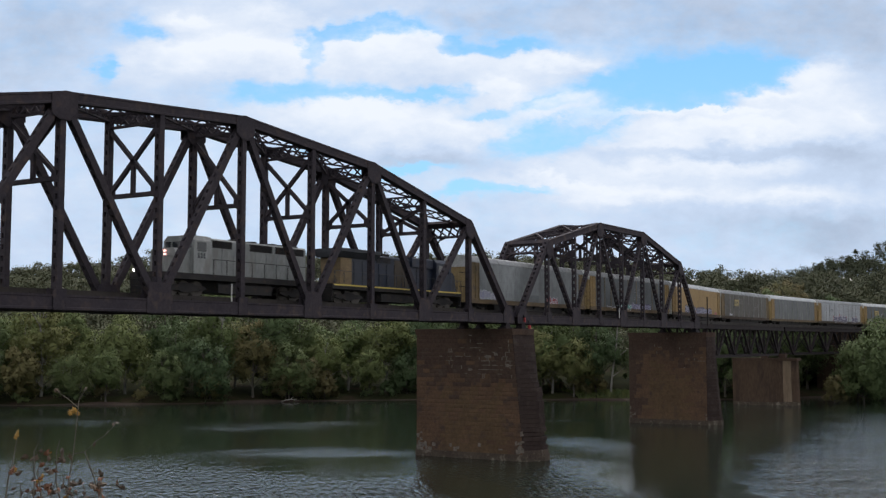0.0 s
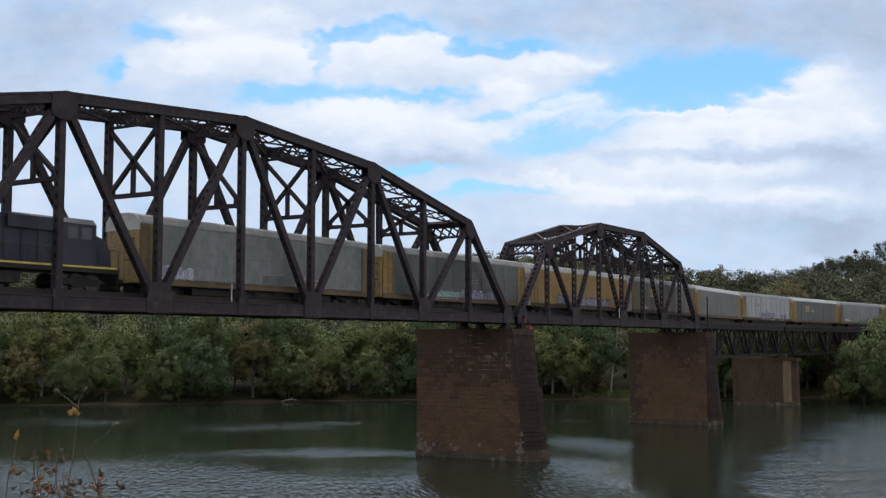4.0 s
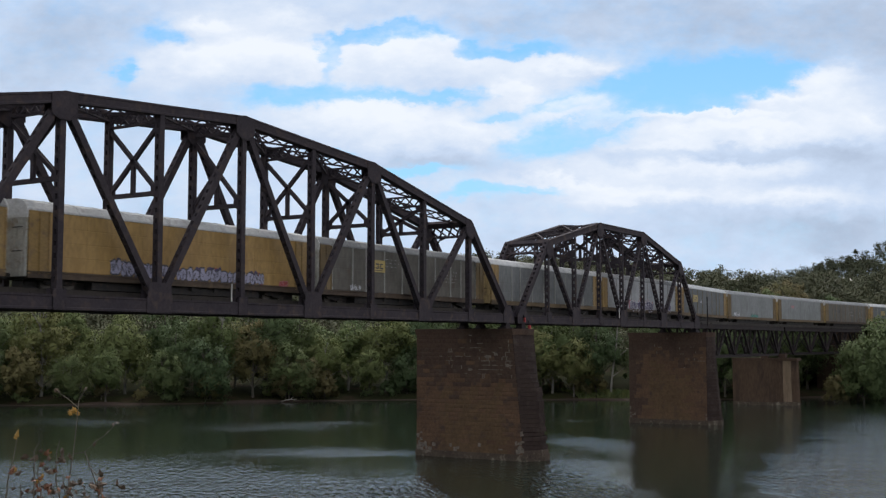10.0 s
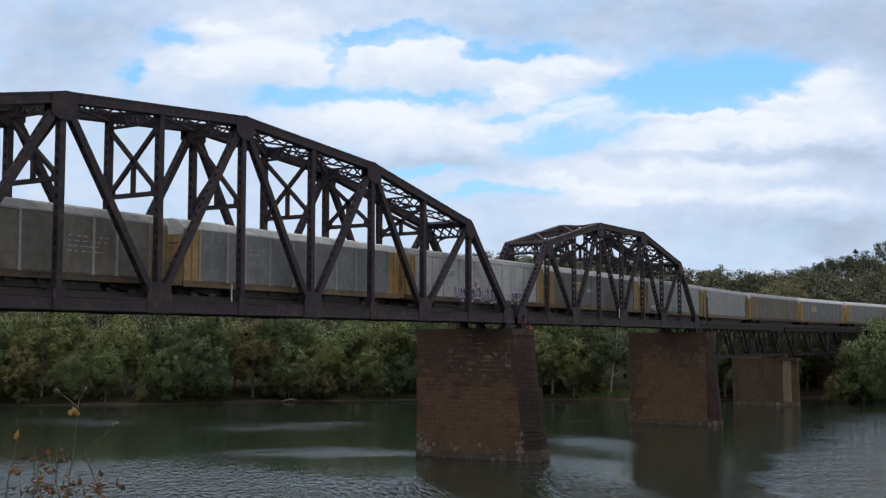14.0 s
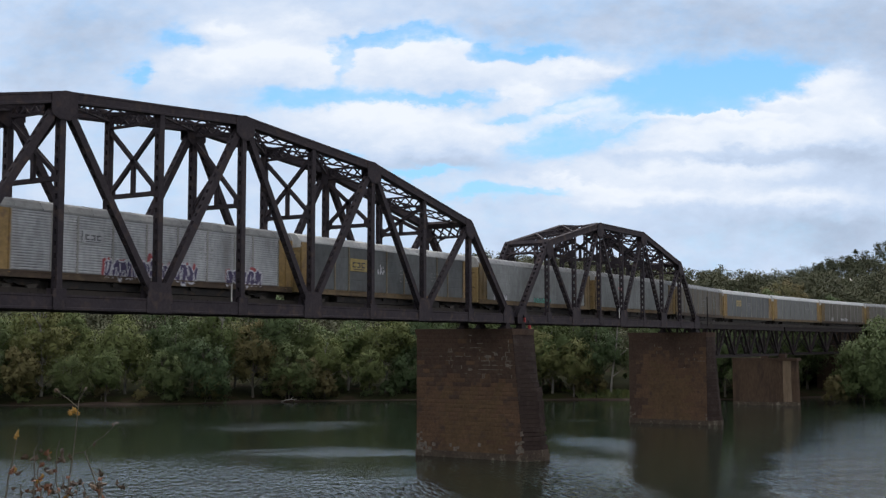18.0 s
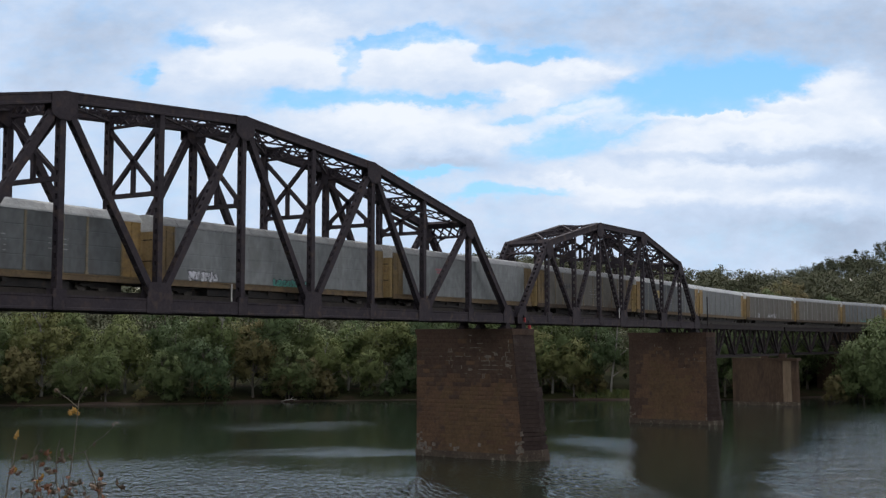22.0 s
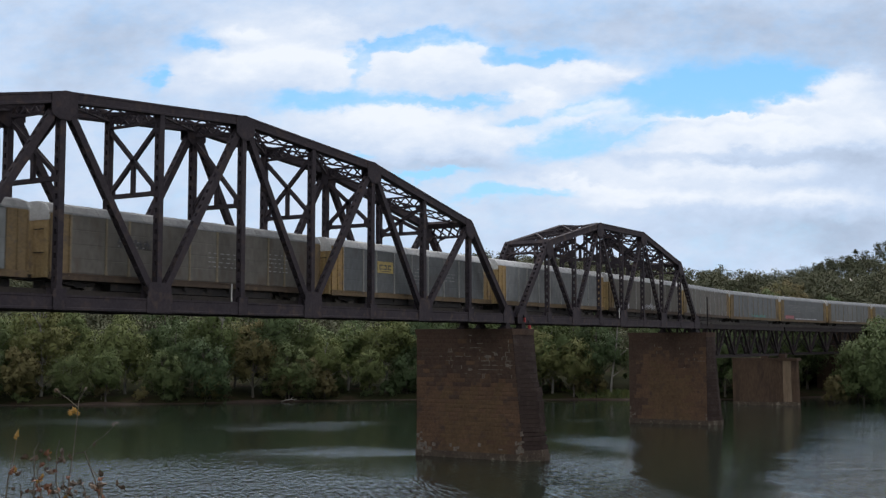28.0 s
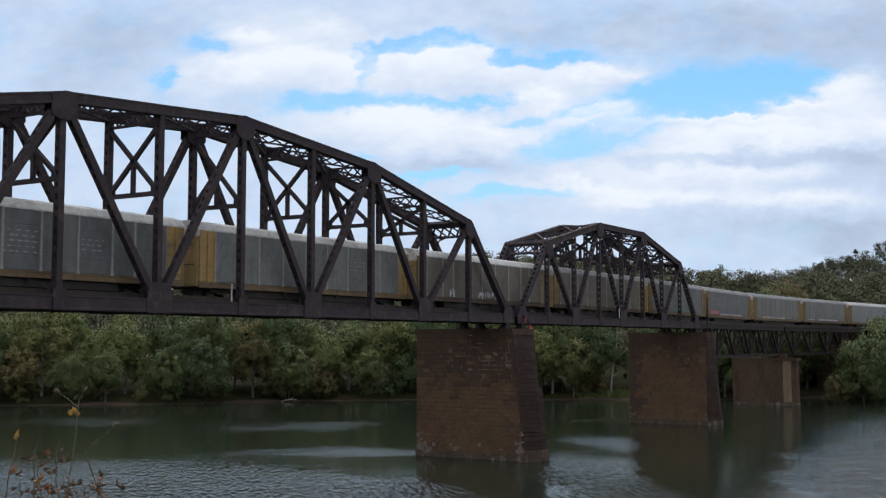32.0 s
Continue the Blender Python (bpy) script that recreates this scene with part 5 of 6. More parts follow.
board(cars[5], 7.75, 3.05, 1.7, 0.78, "white")
graffiti(cars[5], 9.5, 17.8, 0.75, 2.50, ("violet", "white", "red"), 9)
graffiti(cars[5], 20.6, 24.5, 0.75, 2.35, ("violet", "white", "red"), 10)
graffiti(cars[6], 11.5, 12.7, 2.65, 3.60, ("white",), 61)
graffiti(cars[7], 3.9, 7.0, 0.95, 1.95, ("white", "black"), 11, 0.06)
graffiti(cars[7], 13.1, 17.3, 0.90, 1.75, ("teal", "black", "white"), 12, 0.06)
bm = bmesh.new()
for x_, z_, w_ in ((8.2, 3.55, 1.7), (8.4, 3.28, 1.5)):
    patch(bm, [(x_, z_), (x_ + w_, z_ + 0.01), (x_ + w_, z_ + 0.2), (x_, z_ + 0.19)], -HALF_W - 0.056)
part("faded_pink_lettering", bm, INK["pink"], cars[8], "faded pink lettering bars")
graffiti(cars[12], 6.6, 7.8, low, 2.2, ("white",), 14)
graffiti(cars[12], 12.1, 16.8, low, 1.95, ("white",), 15)
graffiti(cars[14], 12.0, 20.0, low, 1.75, ("teal", "teal"), 16)
graffiti(cars[15], 3.2, 8.0, low, 1.95, ("pink", "red"), 17)
graffiti(cars[15], 9.0, 22.0, low, 1.45, ("white",), 18)
graffiti(cars[16], 5.0, 18.0, low, 1.35, ("white",), 19)
graffiti(cars[17], 4.0, 7.0, low, 1.45, ("white",), 20)
graffiti(cars[17], 10.0, 22.0, low, 1.45, ("lilac", "white"), 21)
for k_, x_, z_, rows_, w_ in ((3, 10.5, 4.3, 3, 2.0), (3, 19.5, 3.7, 4, 3.2), (5, 18, 3.6, 3, 1.6), (9, 6.5, 3.6, 2, 2.6), (9, 15.0, 3.4, 4, 3.0), (9, 21.5, 3.7, 5, 2.4), (1, 15.0, 3.8, 5, 2.8), (6, 15.2, 3.4, 4, 2.2), (6, 20.5, 3.4, 3, 1.5),
                              (10, 13.0, 3.7, 5, 2.6), (10, 19.0, 3.5, 3, 1.8), (11, 19.1, 3.75, 3, 2.8), (4, 7.9, 3.9, 2, 1.7), (1, 7.9, 3.7, 2, 1.7), (15, 5.0, 4.0, 5, 7.0), (15, 15.0, 4.0, 4, 6.0)):
    stencil(cars[k_], x_, z_ - 0.25, rows_, w_, k_ * 7 + rows_)
graffiti(cars[9], 6.3, 9.4, 2.95, 3.65, ("black",), 22)

# ---- locomotives ----
LOCO_PALE = surface("faded_pale_grey_paint", (0.215, 0.22, 0.21), (0.275, 0.28, 0.265), 0.6, 0, 0.5, third=(0.19, 0.18, 0.165), bump=0.1, stretch=(1, 1, 0.4))
LOCO_BLUE = surface("dull_dark_blue_paint", (0.014, 0.019, 0.034), (0.022, 0.029, 0.049), 0.5, 0, 0.6, third=(0.028, 0.028, 0.034), bump=0.1)
LOCO_GOLD = surface("sooty_gold_paint", (0.038, 0.030, 0.022), (0.060, 0.044, 0.027), 0.6, 0, 0.7, third=(0.055, 0.042, 0.03), bump=0.1)
GOLD_END = surface("worn_gold_paint", (0.17, 0.115, 0.055), (0.24, 0.165, 0.08), 0.6, 0, 0.7, third=(0.10, 0.075, 0.05), bump=0.1)
LOCO_GREY = surface("grimy_roof_grey", (0.034, 0.037, 0.044), (0.056, 0.060, 0.068), 0.6, 0, 0.8, third=(0.035, 0.035, 0.035), bump=0.1)
STRIPE = plain("yellow_sill_stripe", (0.62, 0.46, 0.10))
LAMP, lamp_n, lamp_l, lamp_p = nodes_of("lit_headlight")
lamp_p.inputs["Emission Color"].default_value, lamp_p.inputs["Emission Strength"].default_value = (1.0, 0.95, 0.88, 1), 5.0
MARK, mark_n, mark_l, mark_p = nodes_of("lit_red_marker")
mark_p.inputs["Base Color"].default_value = (0.5, 0.1, 0.08, 1)
mark_p.inputs["Emission Color"].default_value, mark_p.inputs["Emission Strength"].default_value = (1.0, 0.55, 0.50, 1), 2.2


def bevelled(bm, x0, x1, y0, y1, z0, z1, c=0.08):
    """A box with chamfered upper edges."""
    ring = [(y0, z0), (y1, z0), (y1, z1 - c), (y1 - c, z1), (y0 + c, z1), (y0, z1 - c)]
    lo = [bm.verts.new((x0, y, z)) for y, z in ring]
    hi = [bm.verts.new((x1, y, z)) for y, z in ring]
    bm.faces.new(lo)
    bm.faces.new(hi[::-1])
    for i in range(6):
        j = (i + 1) % 6
        bm.faces.new((lo[j], lo[i], hi[i], hi[j]))
    bmesh.ops.recalc_face_normals(bm, faces=bm.faces)


def solid(name, thing, mat, x0, x1, y0, y1, z0, z1, c=0.06, label=""):
    bm = bmesh.new()
    bevelled(bm, x0, x1, y0, y1, z0, z1, c)
    return part(name, bm, mat, thing, label)


def handrails(thing, x0, x1, mat, n):
    for y in (-1.5, 1.5):
        bm = bmesh.new()
        bar(bm, (x0, y, 2.75), (x1, y, 2.75), 0.045, 0.045)
        for i in range(n + 1):
            x = x0 + (x1 - x0) * i / n
            bar(bm, (x, y, 1.66), (x, y, 2.75), 0.045, 0.045)
        part("handrail", bm, mat, thing)


def chassis(thing, long, mat, axles):
    solid("frame", thing, mat, 0.7, long - 0.7, -1.52, 1.52, 1.22, 1.65, 0.03)
    solid("fuel_tank", thing, BLACK, long / 2 - 3.0, long / 2 + 3.0, -1.25, 1.25, 0.35, 1.21, 0.2)
    for x in (3.6, long - 3.6):
        b = child("bogie", BOGIE_FRAME, thing, x)
        b.scale = (1.5, 1, 1.25)
        for dx in ((-0.9, 0.9) if axles == 2 else (-1.25, 0, 1.25)):
            child("wheelset", WHEELSET, b, dx / 1.5 * (1.0 if axles == 3 else 0.95))
    for x, w in ((0.75, -1), (long - 0.75, 1)):
        coupler(thing, x, w)
        bm = bmesh.new()
        hexa(bm, [(x - 0.05, -1.4, 0.2), (x + 0.05, -1.4, 0.2), (x + 0.05, 1.4, 0.2), (x - 0.05, 1.4, 0.2), (x - 0.05, -1.5, 1.2), (x + 0.05, -1.5, 1.2), (x + 0.05, 1.5, 1.2), (x - 0.05, 1.5, 1.2)])
        part("pilot_plate", bm, BLACK, thing)
        for y in (-1.4, 1.05):
            bm = bmesh.new()
            for i in range(4):
                box(bm, x - w * 0.35, x, y, y + 0.35, 0.35 + i * 0.33, 0.40 + i * 0.33)
            part("step_tread", bm, BLACK, thing)


def pale_locomotive(long):
    """Six-axle road switcher, cab towards -x."""
    t = holder("locomotive", "pale grey road-switcher locomotive leading the train, headlights lit", "locomotive", "locomotives of the train")
    chassis(t, long, BLACK, 3)
    solid("short_hood", t, LOCO_PALE, 2.3, 3.85, -1.2, 1.2, 1.66, 3.40, 0.18)
    cab = solid("cab", t, LOCO_PALE, 3.85, 5.7, -1.5, 1.5, 1.66, 4.40, 0.38)
    for x0, x1 in ((4.2, 5.1),):
        bm = bmesh.new()
        box(bm, x0, x1, -1.515, -1.49, 3.25, 3.92)
        part("side_window", bm, GLASS, cab)
    for y0, y1 in ((-1.3, -0.75), (-0.6, 0.6), (0.75, 1.3)):
        bm = bmesh.new()
        box(bm, 3.835, 3.86, y0, y1, 3.48, 3.98)
        part("windshield", bm, GLASS, cab)
    solid("long_hood", t, LOCO_PALE, 5.7, long - 2.2, -0.95, 0.95, 1.66, 4.34, 0.15)
    for x0, x1 in ((6.1, 8.4), (10.4, 13.0), (13.4, 16.9)):
        bm = bmesh.new()
        for s in (-1, 1):
            box(bm, x0, x1, s * 0.965 - 0.02, s * 0.965 + 0.02, 3.66, 4.2)
            for i in range(8):
                z = 3.68 + i * 0.066
                box(bm, x0 + 0.05, x1 - 0.05, s * 1.0 - 0.02, s * 1.0 + 0.02, z, z + 0.03)
        part("radiator_grille", bm, BLACK, t, "black louvred grille")
    for i in range(9):
        bm = bmesh.new()
        x = 6.1 + i * 1.24
        box(bm, x, x + 1.02, -0.99, -0.955, 1.75, 3.6)
        part("hood_door", bm, LOCO_PALE, t)
    for x in (11.5, 13.9, 15.2, 16.5):
        bm = bmesh.new()
        bmesh.ops.create_cone(bm, cap_ends=True, segments=20, radius1=0.55, radius2=0.52, depth=0.16, matrix=Matrix.Translation((x, 0, 4.41)))
        part("roof_fan", bm, LOCO_GREY, t)
    solid("exhaust_stack", t, BLACK, 9.3, 10.0, -0.25, 0.25, 4.32, 4.54, 0.03)
    solid("air_horn", t, LOCO_GREY, 4.6, 5.0, -0.3, 0.3, 4.38, 4.54, 0.03)
    solid("inertial_filter_box", t, LOCO_PALE, 5.7, 6.05, -1.1, 1.1, 3.5, 4.38, 0.1)
    handrails(t, 1.0, 3.6, LOCO_PALE, 3)
    handrails(t, 5.9, long - 0.9, BLACK, 9)
    for y in (-1.05, 1.05):
        bm = bmesh.new()
        bmesh.ops.create_uvsphere(bm, u_segments=12, v_segments=8, radius=0.12, matrix=Matrix.Translation((0.72, y, 1.80)))
        part("ditch_light", bm, LAMP, t, "lit white ditch light")
    for z in (2.95, 3.2):
        bm = bmesh.new()
        bmesh.ops.create_uvsphere(bm, u_segments=10, v_segments=6, radius=0.10, matrix=Matrix.Translation((2.25, -0.25, z)))
        part("headlight", bm, MARK, t, "glowing nose light")
    bm = bmesh.new()
    for i in range(3):
        strip(bm, 4.25 + i * 0.28, 2.75, 0.20, 0.40, 0, -1.505)
    part("marking_bars", bm, LOCO_GREY, t)
    return t


def blue_locomotive(long):
    """Six-axle road locomotive running cab last, radiator wings towards -x."""
    t = holder("locomotive", "dark blue road locomotive with gold patches and yellow sill stripe", "locomotive", "locomotives of the train")
    chassis(t, long, BLACK, 3)
    for y in (-1.535, 1.535):
        bm = bmesh.new()
        box(bm, 0.9, long - 0.9, y - 0.02, y + 0.02, 1.50, 1.62)
        part("sill_stripe", bm, STRIPE, t, "bright yellow reflective stripe")
    solid("radiator_hood", t, GOLD_END, 2.4, 4.0, -1.05, 1.05, 1.66, 4.0, 0.1, "worn gold radiator end")
    bm = bmesh.new()
    hexa(bm, [(1.9, -1.1, 3.95), (7.6, -1.1, 3.95), (7.6, 1.1, 3.95), (1.9, 1.1, 3.95), (1.8, -1.58, 4.42), (7.7, -1.58, 4.42), (7.7, 1.58, 4.42), (1.8, 1.58, 4.42)])
    box(bm, 1.8, 7.7, -1.58, 1.58, 4.422, 4.70)
    part("radiator_top", bm, LOCO_GREY, t, "overhanging grey radiator wings")
    solid("long_hood", t, LOCO_BLUE, 4.0, 17.0, -0.98, 0.98, 1.66, 4.45, 0.15)
    solid("gold_panel", t, LOCO_GOLD, 10.6, 12.9, -1.0, 1.0, 2.2, 4.2, 0.05, "sooty gold paint patch")
    for i in range(10):
        bm = bmesh.new()
        x = 4.4 + i * 1.24
        box(bm, x, x + 1.04, -1.02, -0.985, 1.75, 3.7)
        part("hood_door", bm, LOCO_GOLD if 10.4 < x < 12.6 else LOCO_BLUE, t)
    for x0, x1 in ((7.8, 10.0), (13.4, 16.6)):
        bm = bmesh.new()
        for i in range(7):
            box(bm, x0, x1, -1.01, -0.97, 3.8 + i * 0.075, 3.84 + i * 0.075)
        part("hood_grille", bm, BLACK, t)
    solid("dynamic_brake_box", t, LOCO_BLUE, 13.2, 16.8, -1.25, 1.25, 3.7, 4.6, 0.12)
    solid("exhaust_stack", t, BLACK, 9.6, 10.7, -0.35, 0.35, 4.44, 4.75, 0.04)
    solid("air_horn", t, LOCO_GREY, 12.6, 13.1, -0.3, 0.3, 4.46, 4.68, 0.03)
    cab = solid("cab", t, LOCO_BLUE, 17.0, 19.7, -1.52, 1.52, 1.66, 4.62, 0.35)
    for x0, x1 in ((17.4, 18.2), (18.5, 19.3)):
        bm = bmesh.new()
        box(bm, x0, x1, -1.535, -1.51, 3.3, 4.05)
        part("side_window", bm, GLASS, cab)
    bm = bmesh.new()
    hexa(bm, [(19.7, -1.3, 1.66), (21.4, -1.1, 1.66), (21.4, 1.1, 1.66), (19.7, 1.3, 1.66), (19.7, -1.3, 3.7), (21.1, -1.0, 3.35), (21.1, 1.0, 3.35), (19.7, 1.3, 3.7)])
    part("nose", bm, LOCO_BLUE, t)
    handrails(t, 1.0, 16.8, LOCO_GREY, 12)
    handrails(t, 20.1, long - 0.8, LOCO_GREY, 2)
    return t


L1, L2 = 19.4, 22.4
TRAIN.append((pale_locomotive(L1), FIRST - L2 - L1, L1))
TRAIN.append((blue_locomotive(L2), FIRST - L2, L2))
# ---- trees ----
def leaf_material(name, tones, spread=0.13):
    m, n, l, p = nodes_of(name)
    geo, info = n.new("ShaderNodeNewGeometry"), n.new("ShaderNodeObjectInfo")
    ramp = n.new("ShaderNodeValToRGB")
    e = ramp.color_ramp.elements
    e[0].color, e[1].color = (*tones[0], 1), (*tones[-1], 1)
    for i, t in enumerate(tones[1:-1]):
        k = e.new((i + 1) / (len(tones) - 1))
        k.color = (*t, 1)
    a, b = n.new("ShaderNodeMath"), n.new("ShaderNodeMath")
    a.operation, b.operation = "MULTIPLY_ADD", "MULTIPLY"
    b.inputs[1].default_value = 1 - spread
    l.new(info.outputs["Random"], b.inputs[0])
    a.inputs[1].default_value = spread
    l.new(geo.outputs["Random Per Island"], a.inputs[0])
    l.new(b.outputs[0], a.inputs[2])
    l.new(a.outputs[0], ramp.inputs["Fac"])
    l.new(ramp.outputs["Color"], p.inputs["Base Color"])
    p.inputs["Roughness"].default_value = 0.7
    p.inputs["Specular IOR Level"].default_value = 0.2
    tr, mx = n.new("ShaderNodeBsdfTranslucent"), n.new("ShaderNodeMixShader")
    mx.inputs[0].default_value = 0.20
    l.new(ramp.outputs["Color"], tr.inputs["Color"])
    l.new(p.outputs[0], mx.inputs[1])
    l.new(tr.outputs[0], mx.inputs[2])
    l.new(mx.outputs[0], n["Material Output"].inputs["Surface"])
    return m


LEAF = leaf_material("summer_leaves", [(0.104, 0.140, 0.054), (0.134, 0.168, 0.060), (0.166, 0.190, 0.068), (0.186, 0.186, 0.068)])
LEAF_DEEP = leaf_material("deep_green_leaves", [(0.080, 0.118, 0.052), (0.106, 0.144, 0.058), (0.134, 0.164, 0.062)])
LEAF_OLIVE = leaf_material("turning_leaves", [(0.135, 0.130, 0.055), (0.170, 0.140, 0.066), (0.175, 0.160, 0.060)])
BARK = surface("grey_brown_bark", (0.07, 0.06, 0.048), (0.12, 0.105, 0.085), 0.95, 0, 2.0, bump=0.6, stretch=(1, 1, 0.3))
BARK_PALE = surface("pale_sycamore_bark", (0.20, 0.185, 0.16), (0.29, 0.27, 0.24), 0.9, 0, 1.5, third=(0.16, 0.14, 0.11), bump=0.4, stretch=(1, 1, 0.4))


def tube(verts, faces, path, radii, sides=6):
    start = len(verts)
    for i, (p, r) in enumerate(zip(path, radii)):
        d = (path[min(i + 1, len(path) - 1)] - path[max(i - 1, 0)]).normalized()
        s = d.orthogonal().normalized()
        u = d.cross(s)
        for k in range(sides):
            a = 2 * math.pi * k / sides
            verts.append(tuple(p + (s * math.cos(a) + u * math.sin(a)) * r))
    for i in range(len(path) - 1):
        for k in range(sides):
            a, b = start + i * sides + k, start + i * sides + (k + 1) % sides
            faces.append((a, b, b + sides, a + sides))


def leaves_mesh(name, centres, radii, per, size, rng, material, hearts, tall=1.1, reach=(0.35, 1.15)):
    """Clumps of small leaf blades: each clump a ragged shell of crossed quads."""
    cs, rs = np.repeat(centres, per, axis=0), np.repeat(radii, per, axis=0)
    n = len(cs)
    d = rng.normal(size=(n, 3))
    d /= np.linalg.norm(d, axis=1, keepdims=True)
    d[:, 2] = np.where(rng.random(n) < 0.45, np.abs(d[:, 2]), d[:, 2])
    c = cs + d * rs * rng.uniform(*reach, (n, 1)) * np.array([1, 1, tall])
    a = rng.normal(size=(n, 3)) * 0.7 + np.array([0, 0, 0.15])
    a = np.cross(a, d) + rng.normal(size=(n, 3)) * 0.35
    a /= np.linalg.norm(a, axis=1, keepdims=True)
    b = np.cross(d, a) + rng.normal(size=(n, 3)) * 0.3
    b /= np.linalg.norm(b, axis=1, keepdims=True)
    s = size * rng.uniform(0.55, 1.3, (n, 1))
    v = np.stack([c - a * s * 0.5, c + b * s * 0.32 - d * s * 0.1, c + a * s * 0.55, c - b * s * 0.32 - d * s * 0.1], axis=1).reshape(-1, 3)
    # soft shading: each blade takes the crown's and its clump's rounded direction
    soft_ = c - np.repeat(hearts, per, axis=0)
    soft_ /= np.linalg.norm(soft_, axis=1, keepdims=True) + 1e-6
    soft_ = soft_ * 0.9 + d * 0.24 + rng.normal(size=(n, 3)) * 0.05
    soft_ /= np.linalg.norm(soft_, axis=1, keepdims=True)
    q4 = v.reshape(n, 4, 3)
    face = np.cross(q4[:, 2] - q4[:, 0], q4[:, 3] - q4[:, 1])
    wrong = (face * soft_).sum(axis=1) < 0
    q4[wrong] = q4[wrong][:, ::-1]
    v = q4.reshape(-1, 3)
    me = bpy.data.meshes.new(name)
    f = np.arange(4 * n).reshape(n, 4)
    fv, ff = [list(q) for q in v.tolist()], f.tolist()
    me.from_pydata(fv, [], ff)
    me.materials.append(material)
    bend_ = np.zeros((len(fv), 3))
    bend_[:4 * n] = np.repeat(soft_, 4, axis=0)
    me.polygons.foreach_set("use_smooth", [True] * len(me.polygons))
    me.normals_split_custom_set_from_vertices(bend_.tolist())
    return me


def make_tree(seed, high, wide, base, material, bark, per=110, size=0.46, lean=0.0, clumps=84, lobes=7):
    """Trunk with limbs, and a crown of leaf clumps on several overlapping domes: base is the height where the crown begins."""
    r, rng = random.Random(seed), np.random.default_rng(seed)
    verts, faces = [], []
    path = [Vector((lean * z / high * 2 + r.uniform(-0.15, 0.15) * i, r.uniform(-0.15, 0.15) * i, z)) for i, z in enumerate((-0.6, high * 0.15, high * 0.35, high * 0.55, high * 0.75, high * 0.9))]
    rad = high * 0.016
    tube(verts, faces, path, [rad * 1.25, rad, rad * 0.85, rad * 0.6, rad * 0.35, rad * 0.1], 7)
    cen, rr, hearts = [], [], []
    tall = high - base
    domes = [(Vector((0, 0, base + tall * 0.62)), wide * 0.72, tall * 0.38)]
    for i in range(lobes):
        a = i * 6.283 / lobes + r.uniform(-0.4, 0.4)
        z = base + tall * r.uniform(0.16, 0.55)
        domes.append((Vector((wide * 0.52 * math.cos(a), wide * 0.52 * math.sin(a), z)), wide * r.uniform(0.42, 0.6), tall * r.uniform(0.18, 0.28)))
    for i in range(clumps):
        c0, rx, rz = domes[0] if i % 3 == 0 else domes[1 + i % lobes]
        a, q = r.uniform(0, 6.283), r.uniform(-0.8, 1.0)
        k = math.sqrt(max(0.0, 1 - q * q)) * r.uniform(0.7, 1.0)
        c = c0 + Vector((rx * k * math.cos(a), rx * k * math.sin(a), rz * q * r.uniform(0.8, 1.0)))
        cen.append(c)
        hearts.append(tuple(c0.lerp(Vector((0, 0, base + tall * 0.45)), 0.4)))
        rr.append(wide * r.choice((0.15, 0.19, 0.23, 0.28, 0.34)))
        if i % 4 == 0:
            n = min(4, max(1, int(c.z / high * 5)))
            s0 = path[n - 1].lerp(path[n], 0.7)
            tube(verts, faces, [s0, s0.lerp(c, 0.5) + Vector((0, 0, 0.4)), c], [rad * 0.4, rad * 0.25, rad * 0.08], 5)
    me = bpy.data.meshes.new("trunk")
    me.from_pydata(verts, [], faces)
    me.materials.append(bark)
    for p in me.polygons:
        p.use_smooth = True
    crown = leaves_mesh("crown", np.array([tuple(c) for c in cen]), np.array(rr)[:, None], per, size, rng, material, np.array(hearts))
    return me, crown


def tree_thing(meshes, x, y, rz, scale, label, name="tree", group="trees on the far bank", z=None):
    t = holder(name, label, "tree" if name == "tree" else "bush", group, at=(x, y, ground_z(x, y) - 0.1 if z is None else z))
    t.rotation_euler = (0, 0, rz)
    t.scale = (scale, scale, scale)
    child("trunk", meshes[0], t)
    child("crown", meshes[1], t)
    return t


KINDS = [
    (make_tree(11, 14.0, 5.6, 2.6, LEAF, BARK_PALE), "broad green riverside tree with pale trunk below its crown"),
    (make_tree(12, 17.0, 5.4, 2.5, LEAF_DEEP, BARK), "tall dark green deciduous tree in river woods"),
    (make_tree(13, 12.5, 5.2, 1.4, LEAF, BARK), "rounded light green tree at the water's edge"),
    (make_tree(14, 16.0, 5.0, 2.0, LEAF_OLIVE, BARK), "olive and yellowish tree beginning to turn"),
    (make_tree(15, 11.5, 5.6, 0.6, LEAF_DEEP, BARK), "low spreading dark green willow on the bank"),
    (make_tree(16, 17.5, 5.0, 3.6, LEAF, BARK_PALE), "tall pale-trunked green tree on the bank"),
    (make_tree(17, 9.5, 4.4, 0.5, LEAF_OLIVE, BARK), "small brownish-green tree beside the water"),
]
BUSHES = [
    (make_tree(21, 4.2, 2.6, 0.1, LEAF, BARK, 90, 0.36, clumps=24), "light green shrub at the river's edge"),
    (make_tree(22, 3.6, 2.6, 0.1, LEAF_DEEP, BARK, 90, 0.36, clumps=24), "dark green shrub overhanging the water"),
    (make_tree(23, 4.8, 2.4, 0.1, LEAF_OLIVE, BARK, 90, 0.36, clumps=24), "brownish shrub on the muddy bank"),
]


